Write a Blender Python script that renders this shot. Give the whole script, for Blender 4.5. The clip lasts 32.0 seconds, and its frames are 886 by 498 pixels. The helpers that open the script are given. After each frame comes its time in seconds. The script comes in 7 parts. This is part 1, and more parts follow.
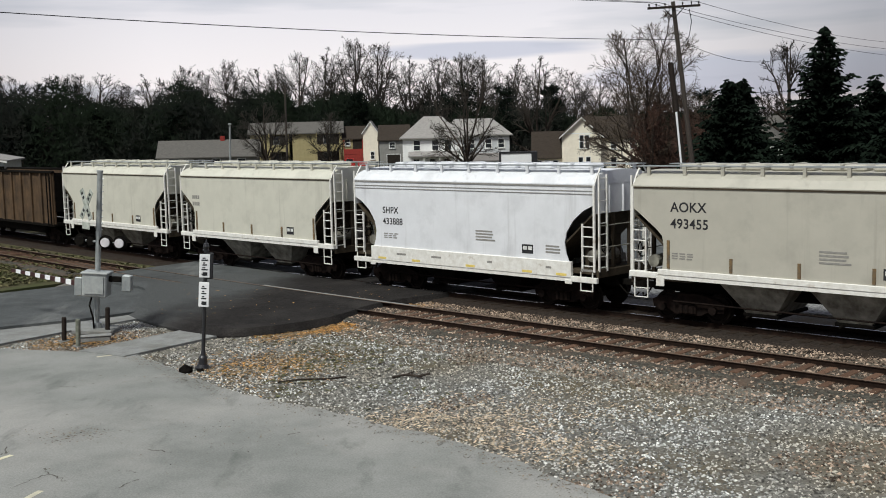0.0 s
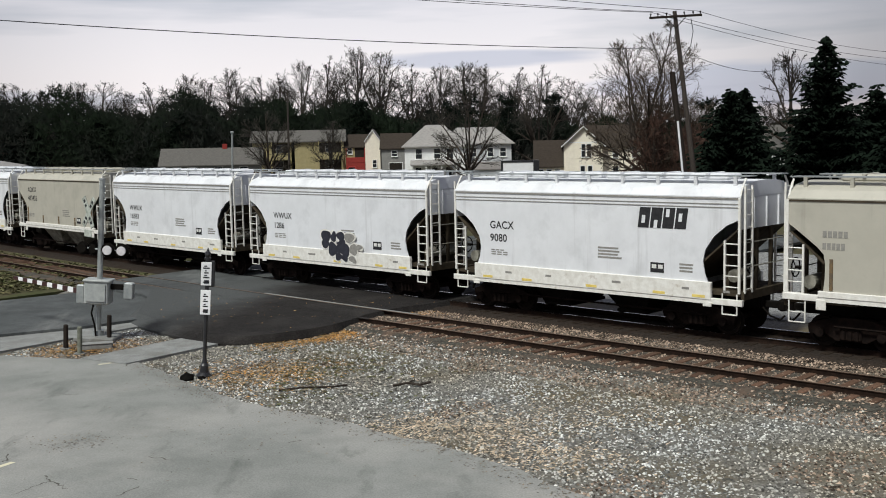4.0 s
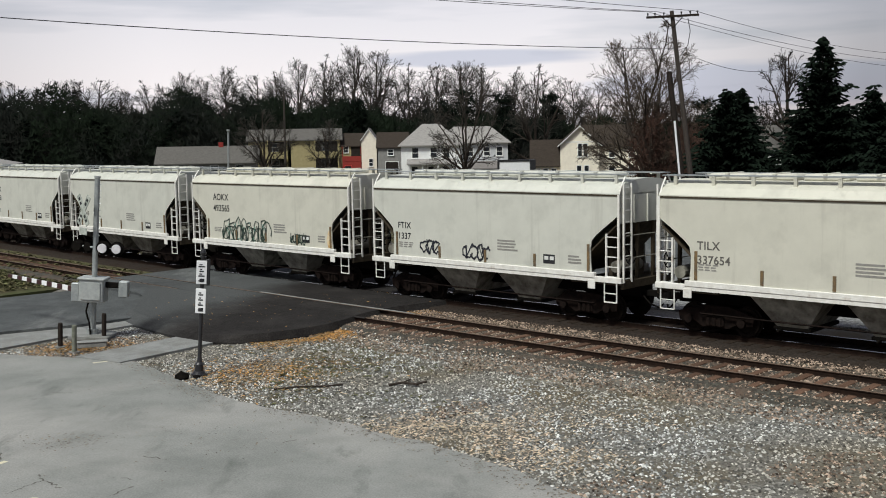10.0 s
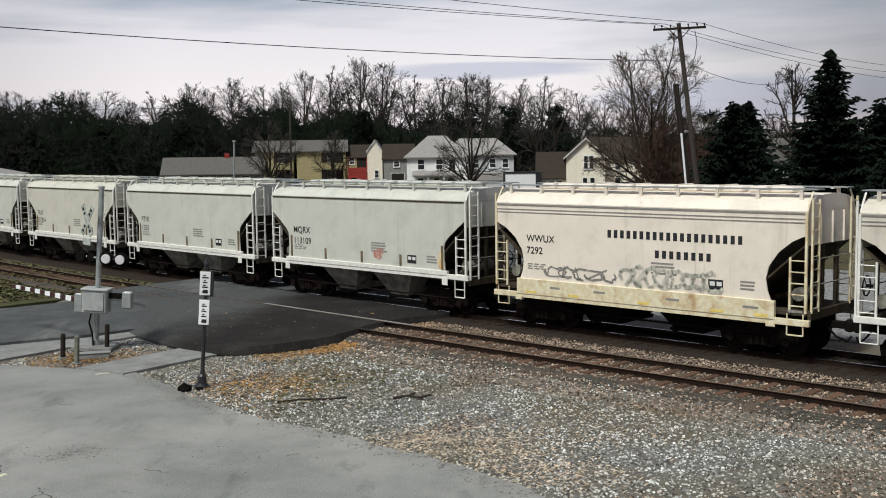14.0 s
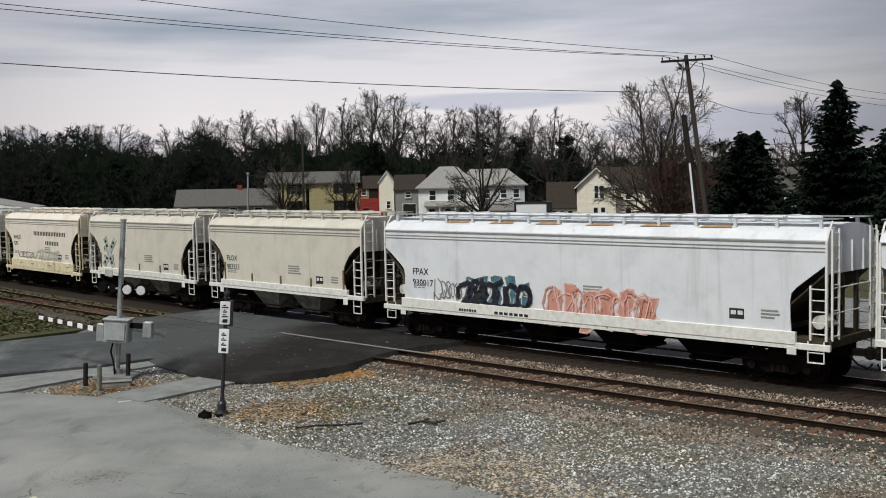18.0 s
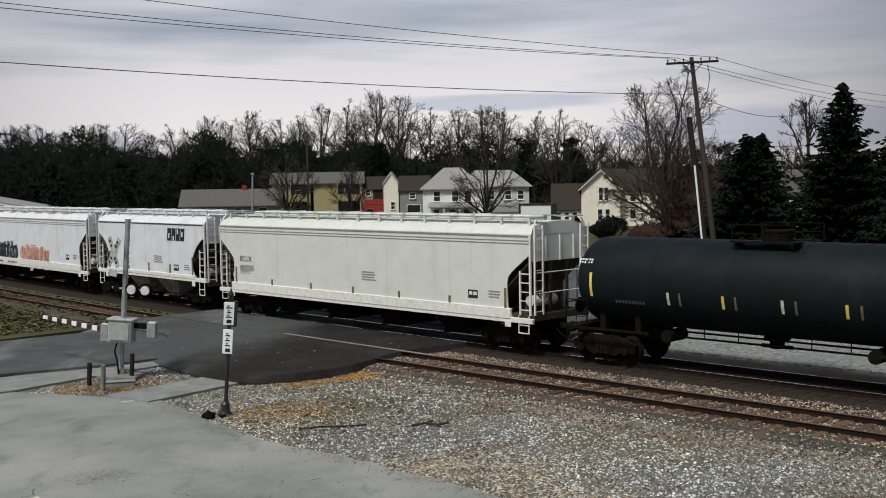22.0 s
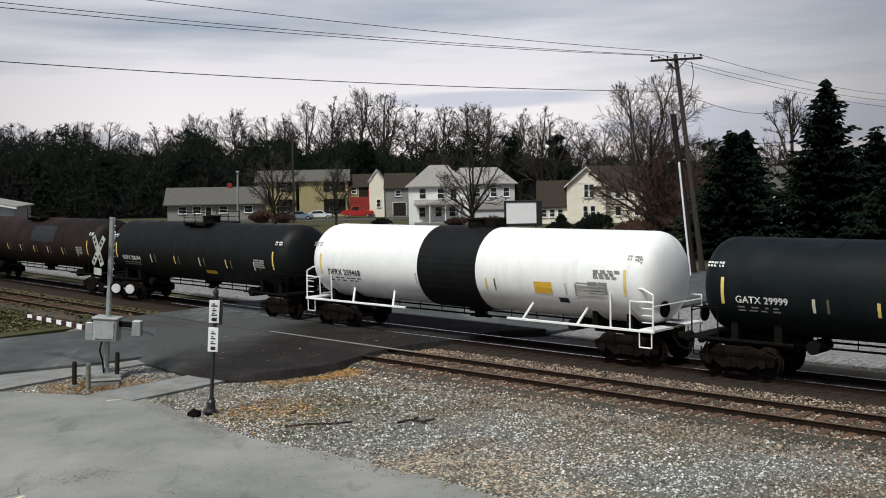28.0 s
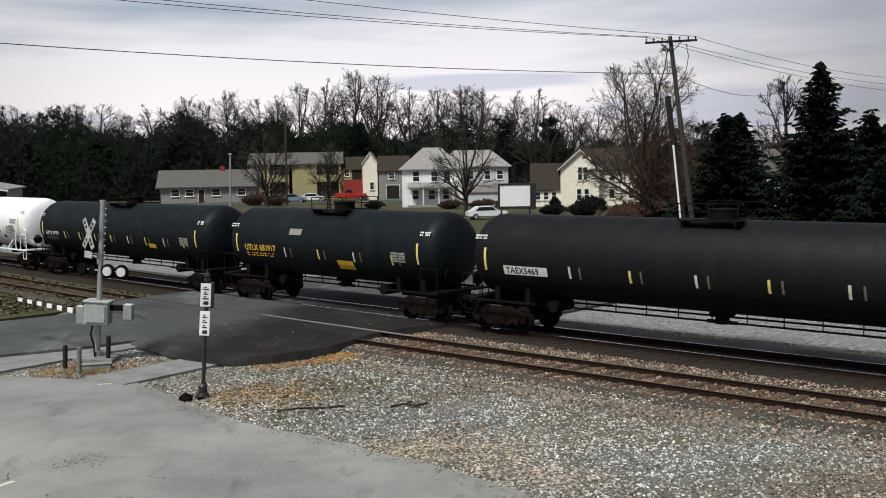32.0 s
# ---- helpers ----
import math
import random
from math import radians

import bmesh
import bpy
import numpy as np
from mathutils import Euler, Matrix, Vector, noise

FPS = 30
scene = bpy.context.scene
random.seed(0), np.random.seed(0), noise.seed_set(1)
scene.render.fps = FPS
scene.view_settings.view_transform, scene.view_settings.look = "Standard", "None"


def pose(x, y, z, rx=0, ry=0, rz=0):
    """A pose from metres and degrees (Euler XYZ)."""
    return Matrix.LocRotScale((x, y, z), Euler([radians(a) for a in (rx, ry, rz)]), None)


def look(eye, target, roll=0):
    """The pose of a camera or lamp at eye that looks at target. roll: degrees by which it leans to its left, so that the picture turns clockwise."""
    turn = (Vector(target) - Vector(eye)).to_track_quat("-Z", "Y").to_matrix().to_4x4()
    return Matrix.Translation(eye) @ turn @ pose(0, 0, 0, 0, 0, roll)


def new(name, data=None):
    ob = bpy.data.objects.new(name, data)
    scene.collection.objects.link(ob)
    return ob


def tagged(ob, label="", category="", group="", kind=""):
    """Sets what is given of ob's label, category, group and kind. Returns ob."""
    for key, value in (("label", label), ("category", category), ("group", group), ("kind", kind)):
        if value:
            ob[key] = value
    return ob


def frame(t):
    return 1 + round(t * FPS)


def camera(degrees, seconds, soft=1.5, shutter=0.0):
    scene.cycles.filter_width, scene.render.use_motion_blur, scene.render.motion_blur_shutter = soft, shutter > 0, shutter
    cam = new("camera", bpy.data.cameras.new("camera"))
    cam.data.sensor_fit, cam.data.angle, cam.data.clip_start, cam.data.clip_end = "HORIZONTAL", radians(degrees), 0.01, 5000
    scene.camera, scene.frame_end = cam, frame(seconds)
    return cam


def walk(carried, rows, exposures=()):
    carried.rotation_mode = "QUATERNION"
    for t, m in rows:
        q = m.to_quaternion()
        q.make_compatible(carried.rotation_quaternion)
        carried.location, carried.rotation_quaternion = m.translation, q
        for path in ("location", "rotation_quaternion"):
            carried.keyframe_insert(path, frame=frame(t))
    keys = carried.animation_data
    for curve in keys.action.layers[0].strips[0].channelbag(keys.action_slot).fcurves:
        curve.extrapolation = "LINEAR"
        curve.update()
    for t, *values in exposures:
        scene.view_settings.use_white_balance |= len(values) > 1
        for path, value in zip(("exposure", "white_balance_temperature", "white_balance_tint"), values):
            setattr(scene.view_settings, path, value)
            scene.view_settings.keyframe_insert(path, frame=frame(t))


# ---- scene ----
# ------------------------------------------------------------------ camera
cam = camera(44.58, 32.0, soft=1.0)
# seconds, pitch, roll, yaw in degrees, then the place of the eye
LOOKS = ((0, -6.229, 1.290, -0.390, 0.02, 0.25, 5.88), (0.5, -6.504, 1.358, -0.655, 0.02, 0.26, 5.88), (1, -6.322, 1.345, -0.412, 0.02, 0.25, 5.88), (1.5, -6.133, 1.273, -0.405, 0.03, 0.22, 5.89), (2, -6.142, 1.334, -0.476, 0.03, 0.21, 5.88), (2.5, -5.988, 1.312, -0.345, 0.04, 0.20, 5.89), (3, -5.914, 1.233, -0.395, 0.04, 0.19, 5.89), (3.5, -5.876, 1.178, -0.441, 0.04, 0.18, 5.89), (5.5, -5.495, 1.119, 0.418, 0.03, 0.28, 5.89), (6, -5.986, 1.142, -0.277, 0.03, 0.30, 5.88), (6.5, -5.784, 1.023, 0.093, 0.03, 0.31, 5.88), (7, -5.686, 1.046, 0.035, 0.04, 0.31, 5.89), (7.5, -5.659, 1.034, -0.097, 0.04, 0.31, 5.89), (8, -5.702, 1.131, 0.049, 0.04, 0.30, 5.89), (8.5, -5.621, 1.167, 0.159, 0.04, 0.29, 5.89), (9, -5.655, 1.213, 0.104, 0.04, 0.28, 5.89), (9.5, -5.704, 1.128, -0.083, 0.04, 0.28, 5.88), (10, -5.829, 0.953, -0.509, 0.03, 0.29, 5.88), (10.5, -5.777, 0.914, -1.430, 0.02, 0.32, 5.88), (11, -5.894, 1.093, -0.886, 0.01, 0.38, 5.88), (11.5, -5.663, 1.449, 0.192, 0.02, 0.40, 5.87), (12, -5.974, 1.526, -0.500, 0.04, 0.40, 5.87), (12.5, -5.218, 1.190, -0.584, 0.04, 0.40, 5.86), (13, -5.095, 0.973, -0.756, 0.04, 0.44, 5.85), (13.5, -5.207, 0.885, -0.565, 0.03, 0.51, 5.86), (14, -5.200, 0.747, -0.232, 0.03, 0.52, 5.86), (14.5, -4.926, 0.645, -0.084, 0.03, 0.50, 5.87), (16.5, -4.134, 0.711, 0.501, 0.01, -0.22, 5.93), (17, -4.087, 1.016, 0.632, 0.01, -0.23, 5.92), (17.5, -4.096, 1.212, 0.432, 0.01, -0.27, 5.92), (18, -3.597, 1.075, 0.355, 0.00, -0.31, 5.92), (18.5, -3.668, 1.049, 0.430, 0.00, -0.34, 5.92), (19, -3.895, 1.013, 0.146, -0.00, -0.35, 5.93), (19.5, -3.505, 0.981, 0.420, -0.01, -0.35, 5.92), (20, -3.628, 1.032, 0.337, -0.01, -0.34, 5.92), (20.5, -3.645, 0.935, -0.055, -0.00, -0.32, 5.92), (21, -3.559, 0.961, 0.048, -0.00, -0.30, 5.92), (21.5, -3.562, 0.849, 0.417, -0.00, -0.28, 5.93), (22, -3.538, 0.826, 0.572, -0.01, -0.27, 5.93), (22.5, -3.682, 0.869, 0.483, -0.01, -0.27, 5.93), (23, -3.730, 0.897, 0.431, -0.01, -0.27, 5.92), (23.5, -3.725, 0.790, 0.334, -0.02, -0.26, 5.92), (24, -3.579, 0.717, 0.508, -0.03, -0.25, 5.92), (24.5, -3.682, 0.709, 0.412, -0.03, -0.25, 5.92), (25, -3.716, 0.760, 0.185, -0.03, -0.27, 5.92), (25.5, -3.540, 0.715, 0.194, -0.02, -0.28, 5.92), (26, -3.827, 0.933, -0.010, -0.02, -0.31, 5.92), (26.5, -3.814, 1.038, -0.184, -0.01, -0.35, 5.92), (28.5, -3.670, 0.960, -0.128, 0.02, -0.34, 5.93), (29, -3.712, 0.875, -0.042, 0.02, -0.31, 5.93), (29.5, -3.639, 0.786, -0.026, 0.02, -0.29, 5.93), (30, -3.703, 0.875, -0.003, 0.02, -0.29, 5.93), (30.5, -3.676, 0.870, -0.034, 0.03, -0.28, 5.93), (31, -3.881, 0.943, -0.008, 0.02, -0.23, 5.92), (31.5, -4.299, 0.956, -0.340, 0.02, -0.16, 5.92), (32, -4.603, 0.965, -0.497, 0.02, -0.12, 5.92))
walk(cam, [(t, pose(ex, ey, ez, 90 + p, 0, y) @ pose(0, 0, 0, 0, 0, -r)) for t, p, r, y, ex, ey, ez in LOOKS],
     exposures=((0.0, -0.06, 6500, 7), (13.0, -0.06, 6500, 7), (16.5, -0.20, 6500, 7), (22.0, -0.24, 6500, 7), (24.0, -0.10, 6500, 7), (26.0, -0.06, 6500, 7), (29.0, -0.10, 6500, 7), (32.0, 0.02, 6500, 7)))

# ------------------------------------------------------------------ world and light
world = bpy.data.worlds.new("overcast_sky")
scene.world = world
world.use_nodes = True
wn, wl = world.node_tree.nodes, world.node_tree.links
wn.clear()
SUN_EL, SUN_AZ = radians(56), radians(215)
sky = wn.new("ShaderNodeTexSky")
sky.sky_type, sky.sun_disc = "NISHITA", False
sky.sun_elevation, sky.sun_rotation = SUN_EL, SUN_AZ
sky.dust_density = 3.0
bg_clear = wn.new("ShaderNodeBackground")
bg_clear.inputs[1].default_value = 0.045
wl.new(sky.outputs[0], bg_clear.inputs[0])
tc = wn.new("ShaderNodeTexCoord")
mp = wn.new("ShaderNodeMapping")
mp.inputs[3].default_value = (1.0, 1.0, 9.0)
wl.new(tc.outputs["Generated"], mp.inputs[0])
cl = wn.new("ShaderNodeTexNoise")
cl.inputs["Scale"].default_value, cl.inputs["Detail"].default_value, cl.inputs["Roughness"].default_value = 1.7, 5.0, 0.52
wl.new(mp.outputs[0], cl.inputs["Vector"])
cr = wn.new("ShaderNodeValToRGB")
cr.color_ramp.elements[0].position, cr.color_ramp.elements[0].color = 0.36, (0.42, 0.44, 0.52, 1)
cr.color_ramp.elements[1].position, cr.color_ramp.elements[1].color = 0.54, (1.0, 0.91, 0.945, 1)
wl.new(cl.outputs["Fac"], cr.inputs[0])
# cloud deck thickens and greys towards the zenith
sx = wn.new("ShaderNodeSeparateXYZ")
wl.new(tc.outputs["Generated"], sx.inputs[0])
zr = wn.new("ShaderNodeValToRGB")
zr.color_ramp.elements[0].position, zr.color_ramp.elements[0].color = 0.02, (1.0, 1.0, 1.0, 1)
zr.color_ramp.elements[1].position, zr.color_ramp.elements[1].color = 0.24, (0.44, 0.45, 0.48, 1)
wl.new(sx.outputs[2], zr.inputs[0])
mu = wn.new("ShaderNodeMix")
mu.data_type, mu.blend_type = "RGBA", "MULTIPLY"
mu.inputs[0].default_value = 1.0
wl.new(cr.outputs[0], mu.inputs[6])
wl.new(zr.outputs[0], mu.inputs[7])
# bright cloud break ahead, over the houses; its fall-off also carries lens corner darkening
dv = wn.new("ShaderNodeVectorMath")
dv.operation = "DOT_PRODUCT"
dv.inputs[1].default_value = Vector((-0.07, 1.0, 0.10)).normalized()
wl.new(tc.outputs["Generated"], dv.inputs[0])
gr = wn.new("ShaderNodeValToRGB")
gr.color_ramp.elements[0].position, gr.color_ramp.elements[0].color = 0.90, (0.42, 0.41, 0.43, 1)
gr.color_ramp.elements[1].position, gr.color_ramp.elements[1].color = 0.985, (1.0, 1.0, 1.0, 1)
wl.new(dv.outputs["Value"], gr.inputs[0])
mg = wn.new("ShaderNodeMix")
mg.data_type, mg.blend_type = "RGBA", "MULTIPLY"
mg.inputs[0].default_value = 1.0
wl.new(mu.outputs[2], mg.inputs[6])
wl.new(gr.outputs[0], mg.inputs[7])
# long blue-grey cloud bands lie low over the trees


def wmath(op, a, b=0.0):
    """One math node of the sky; inputs are numbers or sockets."""
    nd = wn.new("ShaderNodeMath")
    nd.operation = op
    for k_, v_ in enumerate((a, b)):
        if isinstance(v_, (int, float)):
            nd.inputs[k_].default_value = v_
        else:
            wl.new(v_, nd.inputs[k_])
    return nd.outputs[0]


bn = wn.new("ShaderNodeTexNoise")
bn.inputs["Scale"].default_value, bn.inputs["Detail"].default_value = 5.5, 4.0
wl.new(mp.outputs[0], bn.inputs["Vector"])
ragged = wmath("MULTIPLY", wmath("SUBTRACT", bn.outputs["Fac"], 0.5), 1.8)
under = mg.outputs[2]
for u0, ul, z0, zl, tint in ((0.055, 0.125, 0.072, 0.0085, (0.66, 0.70, 0.80, 1)), (0.30, 0.17, 0.045, 0.022, (0.68, 0.74, 0.86, 1)),
                             (-0.36, 0.14, 0.036, 0.016, (0.76, 0.81, 0.88, 1)), (0.02, 0.42, 0.205, 0.022, (0.86, 0.86, 0.89, 1))):
    du = wmath("POWER", wmath("ABSOLUTE", wmath("DIVIDE", wmath("SUBTRACT", sx.outputs[0], u0), ul)), 2.0)
    dz = wmath("POWER", wmath("ABSOLUTE", wmath("DIVIDE", wmath("SUBTRACT", sx.outputs[2], z0), zl)), 2.0)
    reach = wmath("ADD", wmath("ADD", du, dz), ragged)
    br = wn.new("ShaderNodeValToRGB")
    br.color_ramp.interpolation = "EASE"
    br.color_ramp.elements[0].position, br.color_ramp.elements[0].color = 0.25, tint
    br.color_ramp.elements[1].position, br.color_ramp.elements[1].color = 1.0, (1, 1, 1, 1)
    wl.new(reach, br.inputs[0])
    bm_ = wn.new("ShaderNodeMix")
    bm_.data_type, bm_.blend_type = "RGBA", "MULTIPLY"
    bm_.inputs[0].default_value = 1.0
    wl.new(under, bm_.inputs[6])
    wl.new(br.outputs[0], bm_.inputs[7])
    under = bm_.outputs[2]
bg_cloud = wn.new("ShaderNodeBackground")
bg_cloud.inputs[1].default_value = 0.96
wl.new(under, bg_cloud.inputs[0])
ad = wn.new("ShaderNodeAddShader")
wl.new(bg_clear.outputs[0], ad.inputs[0])
wl.new(bg_cloud.outputs[0], ad.inputs[1])
wo = wn.new("ShaderNodeOutputWorld")
wl.new(ad.outputs[0], wo.inputs[0])

sun = new("sun", bpy.data.lights.new("sun", "SUN"))
sun.data.energy, sun.data.angle, sun.data.color = 3.9, radians(12), (0.985, 0.995, 0.95)
sdir = Vector((math.sin(SUN_AZ) * math.cos(SUN_EL), math.cos(SUN_AZ) * math.cos(SUN_EL), math.sin(SUN_EL)))
sun.matrix_world = look(sdir * 100, (0, 0, 0))


# ------------------------------------------------------------------ materials
def surf(name, c1, c2, scale=4.0, rough=0.7, metal=0.0, bump=0.0, bscale=60.0, stretch=(1, 1, 1), c3=None, s3=0.7,
         lo=0.35, hi=0.65, lo3=0.5, hi3=0.7, island=0.0, rnd=0.0, streak=None, spec=None, fade=None, skew=1.0, grain=0.0):
    """Two-tone noise, an optional third stain tone, bump, and random tint per piece."""
    m = bpy.data.materials.new(name)
    m.use_nodes = True
    n, l = m.node_tree.nodes, m.node_tree.links
    bs = n["Principled BSDF"]
    bs.inputs["Roughness"].default_value, bs.inputs["Metallic"].default_value = rough, metal
    bs.inputs["Specular IOR Level"].default_value = spec if spec is not None else (0.5 if rough < 0.6 else 0.03 if max(c1) < 0.06 else 0.15)
    co = n.new("ShaderNodeTexCoord")
    ma = n.new("ShaderNodeMapping")
    ma.inputs[3].default_value = stretch
    l.new(co.outputs["Object"], ma.inputs[0])

    def band(sc, a, b, det=6.0, vec=ma):
        t = n.new("ShaderNodeTexNoise")
        t.inputs["Scale"].default_value, t.inputs["Detail"].default_value = sc, det
        t.inputs["Roughness"].default_value = 0.62
        l.new(vec.outputs[0], t.inputs["Vector"])
        r = n.new("ShaderNodeMapRange")
        r.inputs[1].default_value, r.inputs[2].default_value = a, b
        l.new(t.outputs["Fac"], r.inputs[0])
        return t, r

    def mix(fac, a, b, kind="MIX"):
        x = n.new("ShaderNodeMix")
        x.data_type, x.blend_type = "RGBA", kind
        for sock, v in ((0, fac), (6, a), (7, b)):
            if isinstance(v, tuple):
                x.inputs[sock].default_value = (*v, 1)
            elif isinstance(v, float):
                x.inputs[sock].default_value = v
            else:
                l.new(v, x.inputs[sock])
        return x.outputs[2]

    _, r1 = band(scale, lo, hi)
    col = mix(r1.outputs[0], c1, c2)
    if c3:
        _, r3 = band(s3, lo3, hi3)
        col = mix(r3.outputs[0], col, c3)
    if streak:
        ms = n.new("ShaderNodeMapping")
        ms.inputs[3].default_value = streak[1]
        l.new(co.outputs["Object"], ms.inputs[0])
        _, rs = band(1.0, streak[2], streak[3], 5.0, ms)
        col = mix(rs.outputs[0], col, streak[0])
    if fade:
        # an older surface passing over into this one along a line on the ground
        old, point, side, d0, d1 = fade
        vs_ = n.new("ShaderNodeVectorMath")
        vs_.operation = "SUBTRACT"
        vs_.inputs[1].default_value = point
        l.new(co.outputs["Object"], vs_.inputs[0])
        vd = n.new("ShaderNodeVectorMath")
        vd.operation = "DOT_PRODUCT"
        vd.inputs[1].default_value = side
        l.new(vs_.outputs[0], vd.inputs[0])
        _, rw = band(0.35, 0.2, 0.8, 4.0)
        ad_ = n.new("ShaderNodeMath")
        ad_.operation = "MULTIPLY_ADD"
        ad_.inputs[1].default_value = 2.6
        l.new(rw.outputs[0], ad_.inputs[0])
        l.new(vd.outputs["Value"], ad_.inputs[2])
        rf = n.new("ShaderNodeMapRange")
        rf.interpolation_type = "SMOOTHSTEP"
        rf.inputs[1].default_value, rf.inputs[2].default_value = d0 + 1.3, d1 + 1.3
        l.new(ad_.outputs[0], rf.inputs[0])
        col = mix(rf.outputs[0], old, col)
    if grain:
        # fine aggregate showing in the surface
        _, rq = band(26.0, 0.36, 0.64, 3.0)
        rq.inputs[3].default_value, rq.inputs[4].default_value = 1 - grain, 1 + grain
        gq = n.new("ShaderNodeCombineColor")
        for i in range(3):
            l.new(rq.outputs[0], gq.inputs[i])
        col = mix(1.0, col, gq.outputs[0], "MULTIPLY")
    if island or rnd:
        if island:
            g = n.new("ShaderNodeNewGeometry").outputs["Random Per Island"]
        else:
            g = n.new("ShaderNodeObjectInfo").outputs["Random"]
        a = island or rnd
        rr = n.new("ShaderNodeMapRange")
        rr.inputs[3].default_value, rr.inputs[4].default_value = 1 - a, 1 + a * skew
        if skew != 1.0:
            # most pieces dull, a few pale
            pw = n.new("ShaderNodeMath")
            pw.operation = "POWER"
            pw.inputs[1].default_value = skew
            l.new(g, pw.inputs[0])
            g = pw.outputs[0]
        l.new(g, rr.inputs[0])
        cc = n.new("ShaderNodeCombineColor")
        for i in range(3):
            l.new(rr.outputs[0], cc.inputs[i])
        col = mix(1.0, col, cc.outputs[0], "MULTIPLY")
    l.new(col, bs.inputs["Base Color"])
    _, rg = band(scale * 2.3, 0.3, 0.7)
    ro = n.new("ShaderNodeMapRange")
    ro.inputs[3].default_value, ro.inputs[4].default_value = max(0.04, rough - 0.08), min(1.0, rough + 0.1)
    l.new(rg.outputs[0], ro.inputs[0])
    l.new(ro.outputs[0], bs.inputs["Roughness"])
    if bump:
        t, _ = band(bscale, 0, 1)
        b = n.new("ShaderNodeBump")
        b.inputs["Strength"].default_value, b.inputs["Distance"].default_value = bump, 0.02
        l.new(t.outputs["Fac"], b.inputs["Height"])
        l.new(b.outputs[0], bs.inputs["Normal"])
    return m


def paint(name, c, dirt=0.72, rough=0.5, grime=(0.14, 0.11, 0.085)):
    """Weathered car paint: mottled tone, long vertical dirt streaks."""
    d = tuple(v * dirt for v in c)
    return surf(name, c, tuple(v * 0.92 for v in c), 1.6, rough, 0, 0.06, 30, c3=d, s3=0.9, lo3=0.52, hi3=0.82,
                streak=(tuple(0.75 * a + 0.25 * b for a, b in zip(d, grime)), (2.6, 2.6, 0.16), 0.56, 0.86))


CREAM = paint("cream_car_paint", (0.57, 0.555, 0.475))
CREAM_GREY = paint("grey_cream_car_paint", (0.56, 0.56, 0.50))
BEIGE = paint("beige_car_paint", (0.62, 0.575, 0.49))
TAN = paint("tan_car_paint", (0.43, 0.41, 0.35))
GREY = paint("light_grey_car_paint", (0.70, 0.71, 0.735))
PALE = paint("pale_cream_car_paint", (0.64, 0.64, 0.595), 0.88)
WHITE = paint("white_car_paint", (0.84, 0.84, 0.83), 0.93)
YELLOWISH = paint("warm_cream_car_paint", (0.77, 0.695, 0.60))
SILL = surf("white_sill_paint", (0.76, 0.75, 0.71), (0.62, 0.60, 0.55), 5, 0.55, c3=(0.30, 0.22, 0.15), s3=2.2, lo3=0.62, hi3=0.80)
SILL_YELLOW = surf("yellowed_sill_paint", (0.72, 0.68, 0.52), (0.60, 0.50, 0.30), 5, 0.55, c3=(0.36, 0.20, 0.08), s3=1.8, lo3=0.52, hi3=0.74)
# near-black steel: the gloom under the wagons is put into the tone
DARKSTEEL = surf("near_black_steel", (0.006, 0.0055, 0.005), (0.011, 0.0095, 0.008), 6, 0.85, 0.0, 0.2, 40)
# brown end steel, darkened in its colour for the shade inside the cut-outs
SHADOWSTEEL = surf("shaded_brown_sheet_steel", (0.040, 0.033, 0.024), (0.070, 0.056, 0.040), 3, 0.8, 0, 0.1, 40)
BAYPAINT = surf("dusty_bay_paint", (0.30, 0.29, 0.245), (0.11, 0.10, 0.082), 2.5, 0.8, 0, 0.1, 30)
# worn, rusty running gear, also coloured dark for the shade beneath the wagons
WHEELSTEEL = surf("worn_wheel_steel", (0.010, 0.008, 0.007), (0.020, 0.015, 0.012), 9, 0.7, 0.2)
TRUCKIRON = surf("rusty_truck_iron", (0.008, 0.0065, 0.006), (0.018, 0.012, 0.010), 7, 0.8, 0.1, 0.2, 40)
BLACKTANK = surf("black_tank_paint", (0.004, 0.0045, 0.005), (0.006, 0.0065, 0.007), 1.2, 0.56, 0, 0.03, 20, spec=0.21,
                 c3=(0.014, 0.016, 0.016), s3=0.6, lo3=0.58, hi3=0.90, streak=((0.014, 0.014, 0.013), (2.0, 2.0, 0.2), 0.58, 0.86))
BLUETANK = surf("blue_black_tank_paint", (0.0042, 0.0070, 0.0082), (0.007, 0.0105, 0.012), 1.2, 0.54, 0, 0.03, 20, spec=0.15,
                c3=(0.015, 0.017, 0.019), s3=0.6, lo3=0.55, hi3=0.85)
RUSTTANK = surf("rust_brown_tank_paint", (0.022, 0.012, 0.009), (0.009, 0.007, 0.0065), 0.5, 0.58, 0, 0.05, 20,
                spec=0.12, c3=(0.052, 0.023, 0.015), s3=0.30, lo3=0.53, hi3=0.72, streak=((0.008, 0.007, 0.007), (1.6, 1.6, 0.2), 0.50, 0.75))
PATCHGREY = surf("grey_primer_patch", (0.034, 0.036, 0.042), (0.024, 0.025, 0.029), 3, 0.6)
COALBROWN = surf("brown_coal_car_paint", (0.060, 0.040, 0.026), (0.11, 0.070, 0.040), 1.5, 0.7, 0, 0.1, 20,
                 streak=((0.02, 0.017, 0.014), (2.5, 2.5, 0.25), 0.5, 0.8))
INK = surf("black_stencil_ink", (0.025, 0.025, 0.028), (0.04, 0.04, 0.042), 9, 0.6)
WORNINK = surf("worn_black_ink", (0.075, 0.070, 0.065), (0.15, 0.14, 0.125), 11, 0.65)
FADEDINK = surf("faded_grey_ink", (0.20, 0.195, 0.18), (0.28, 0.27, 0.25), 9, 0.65)
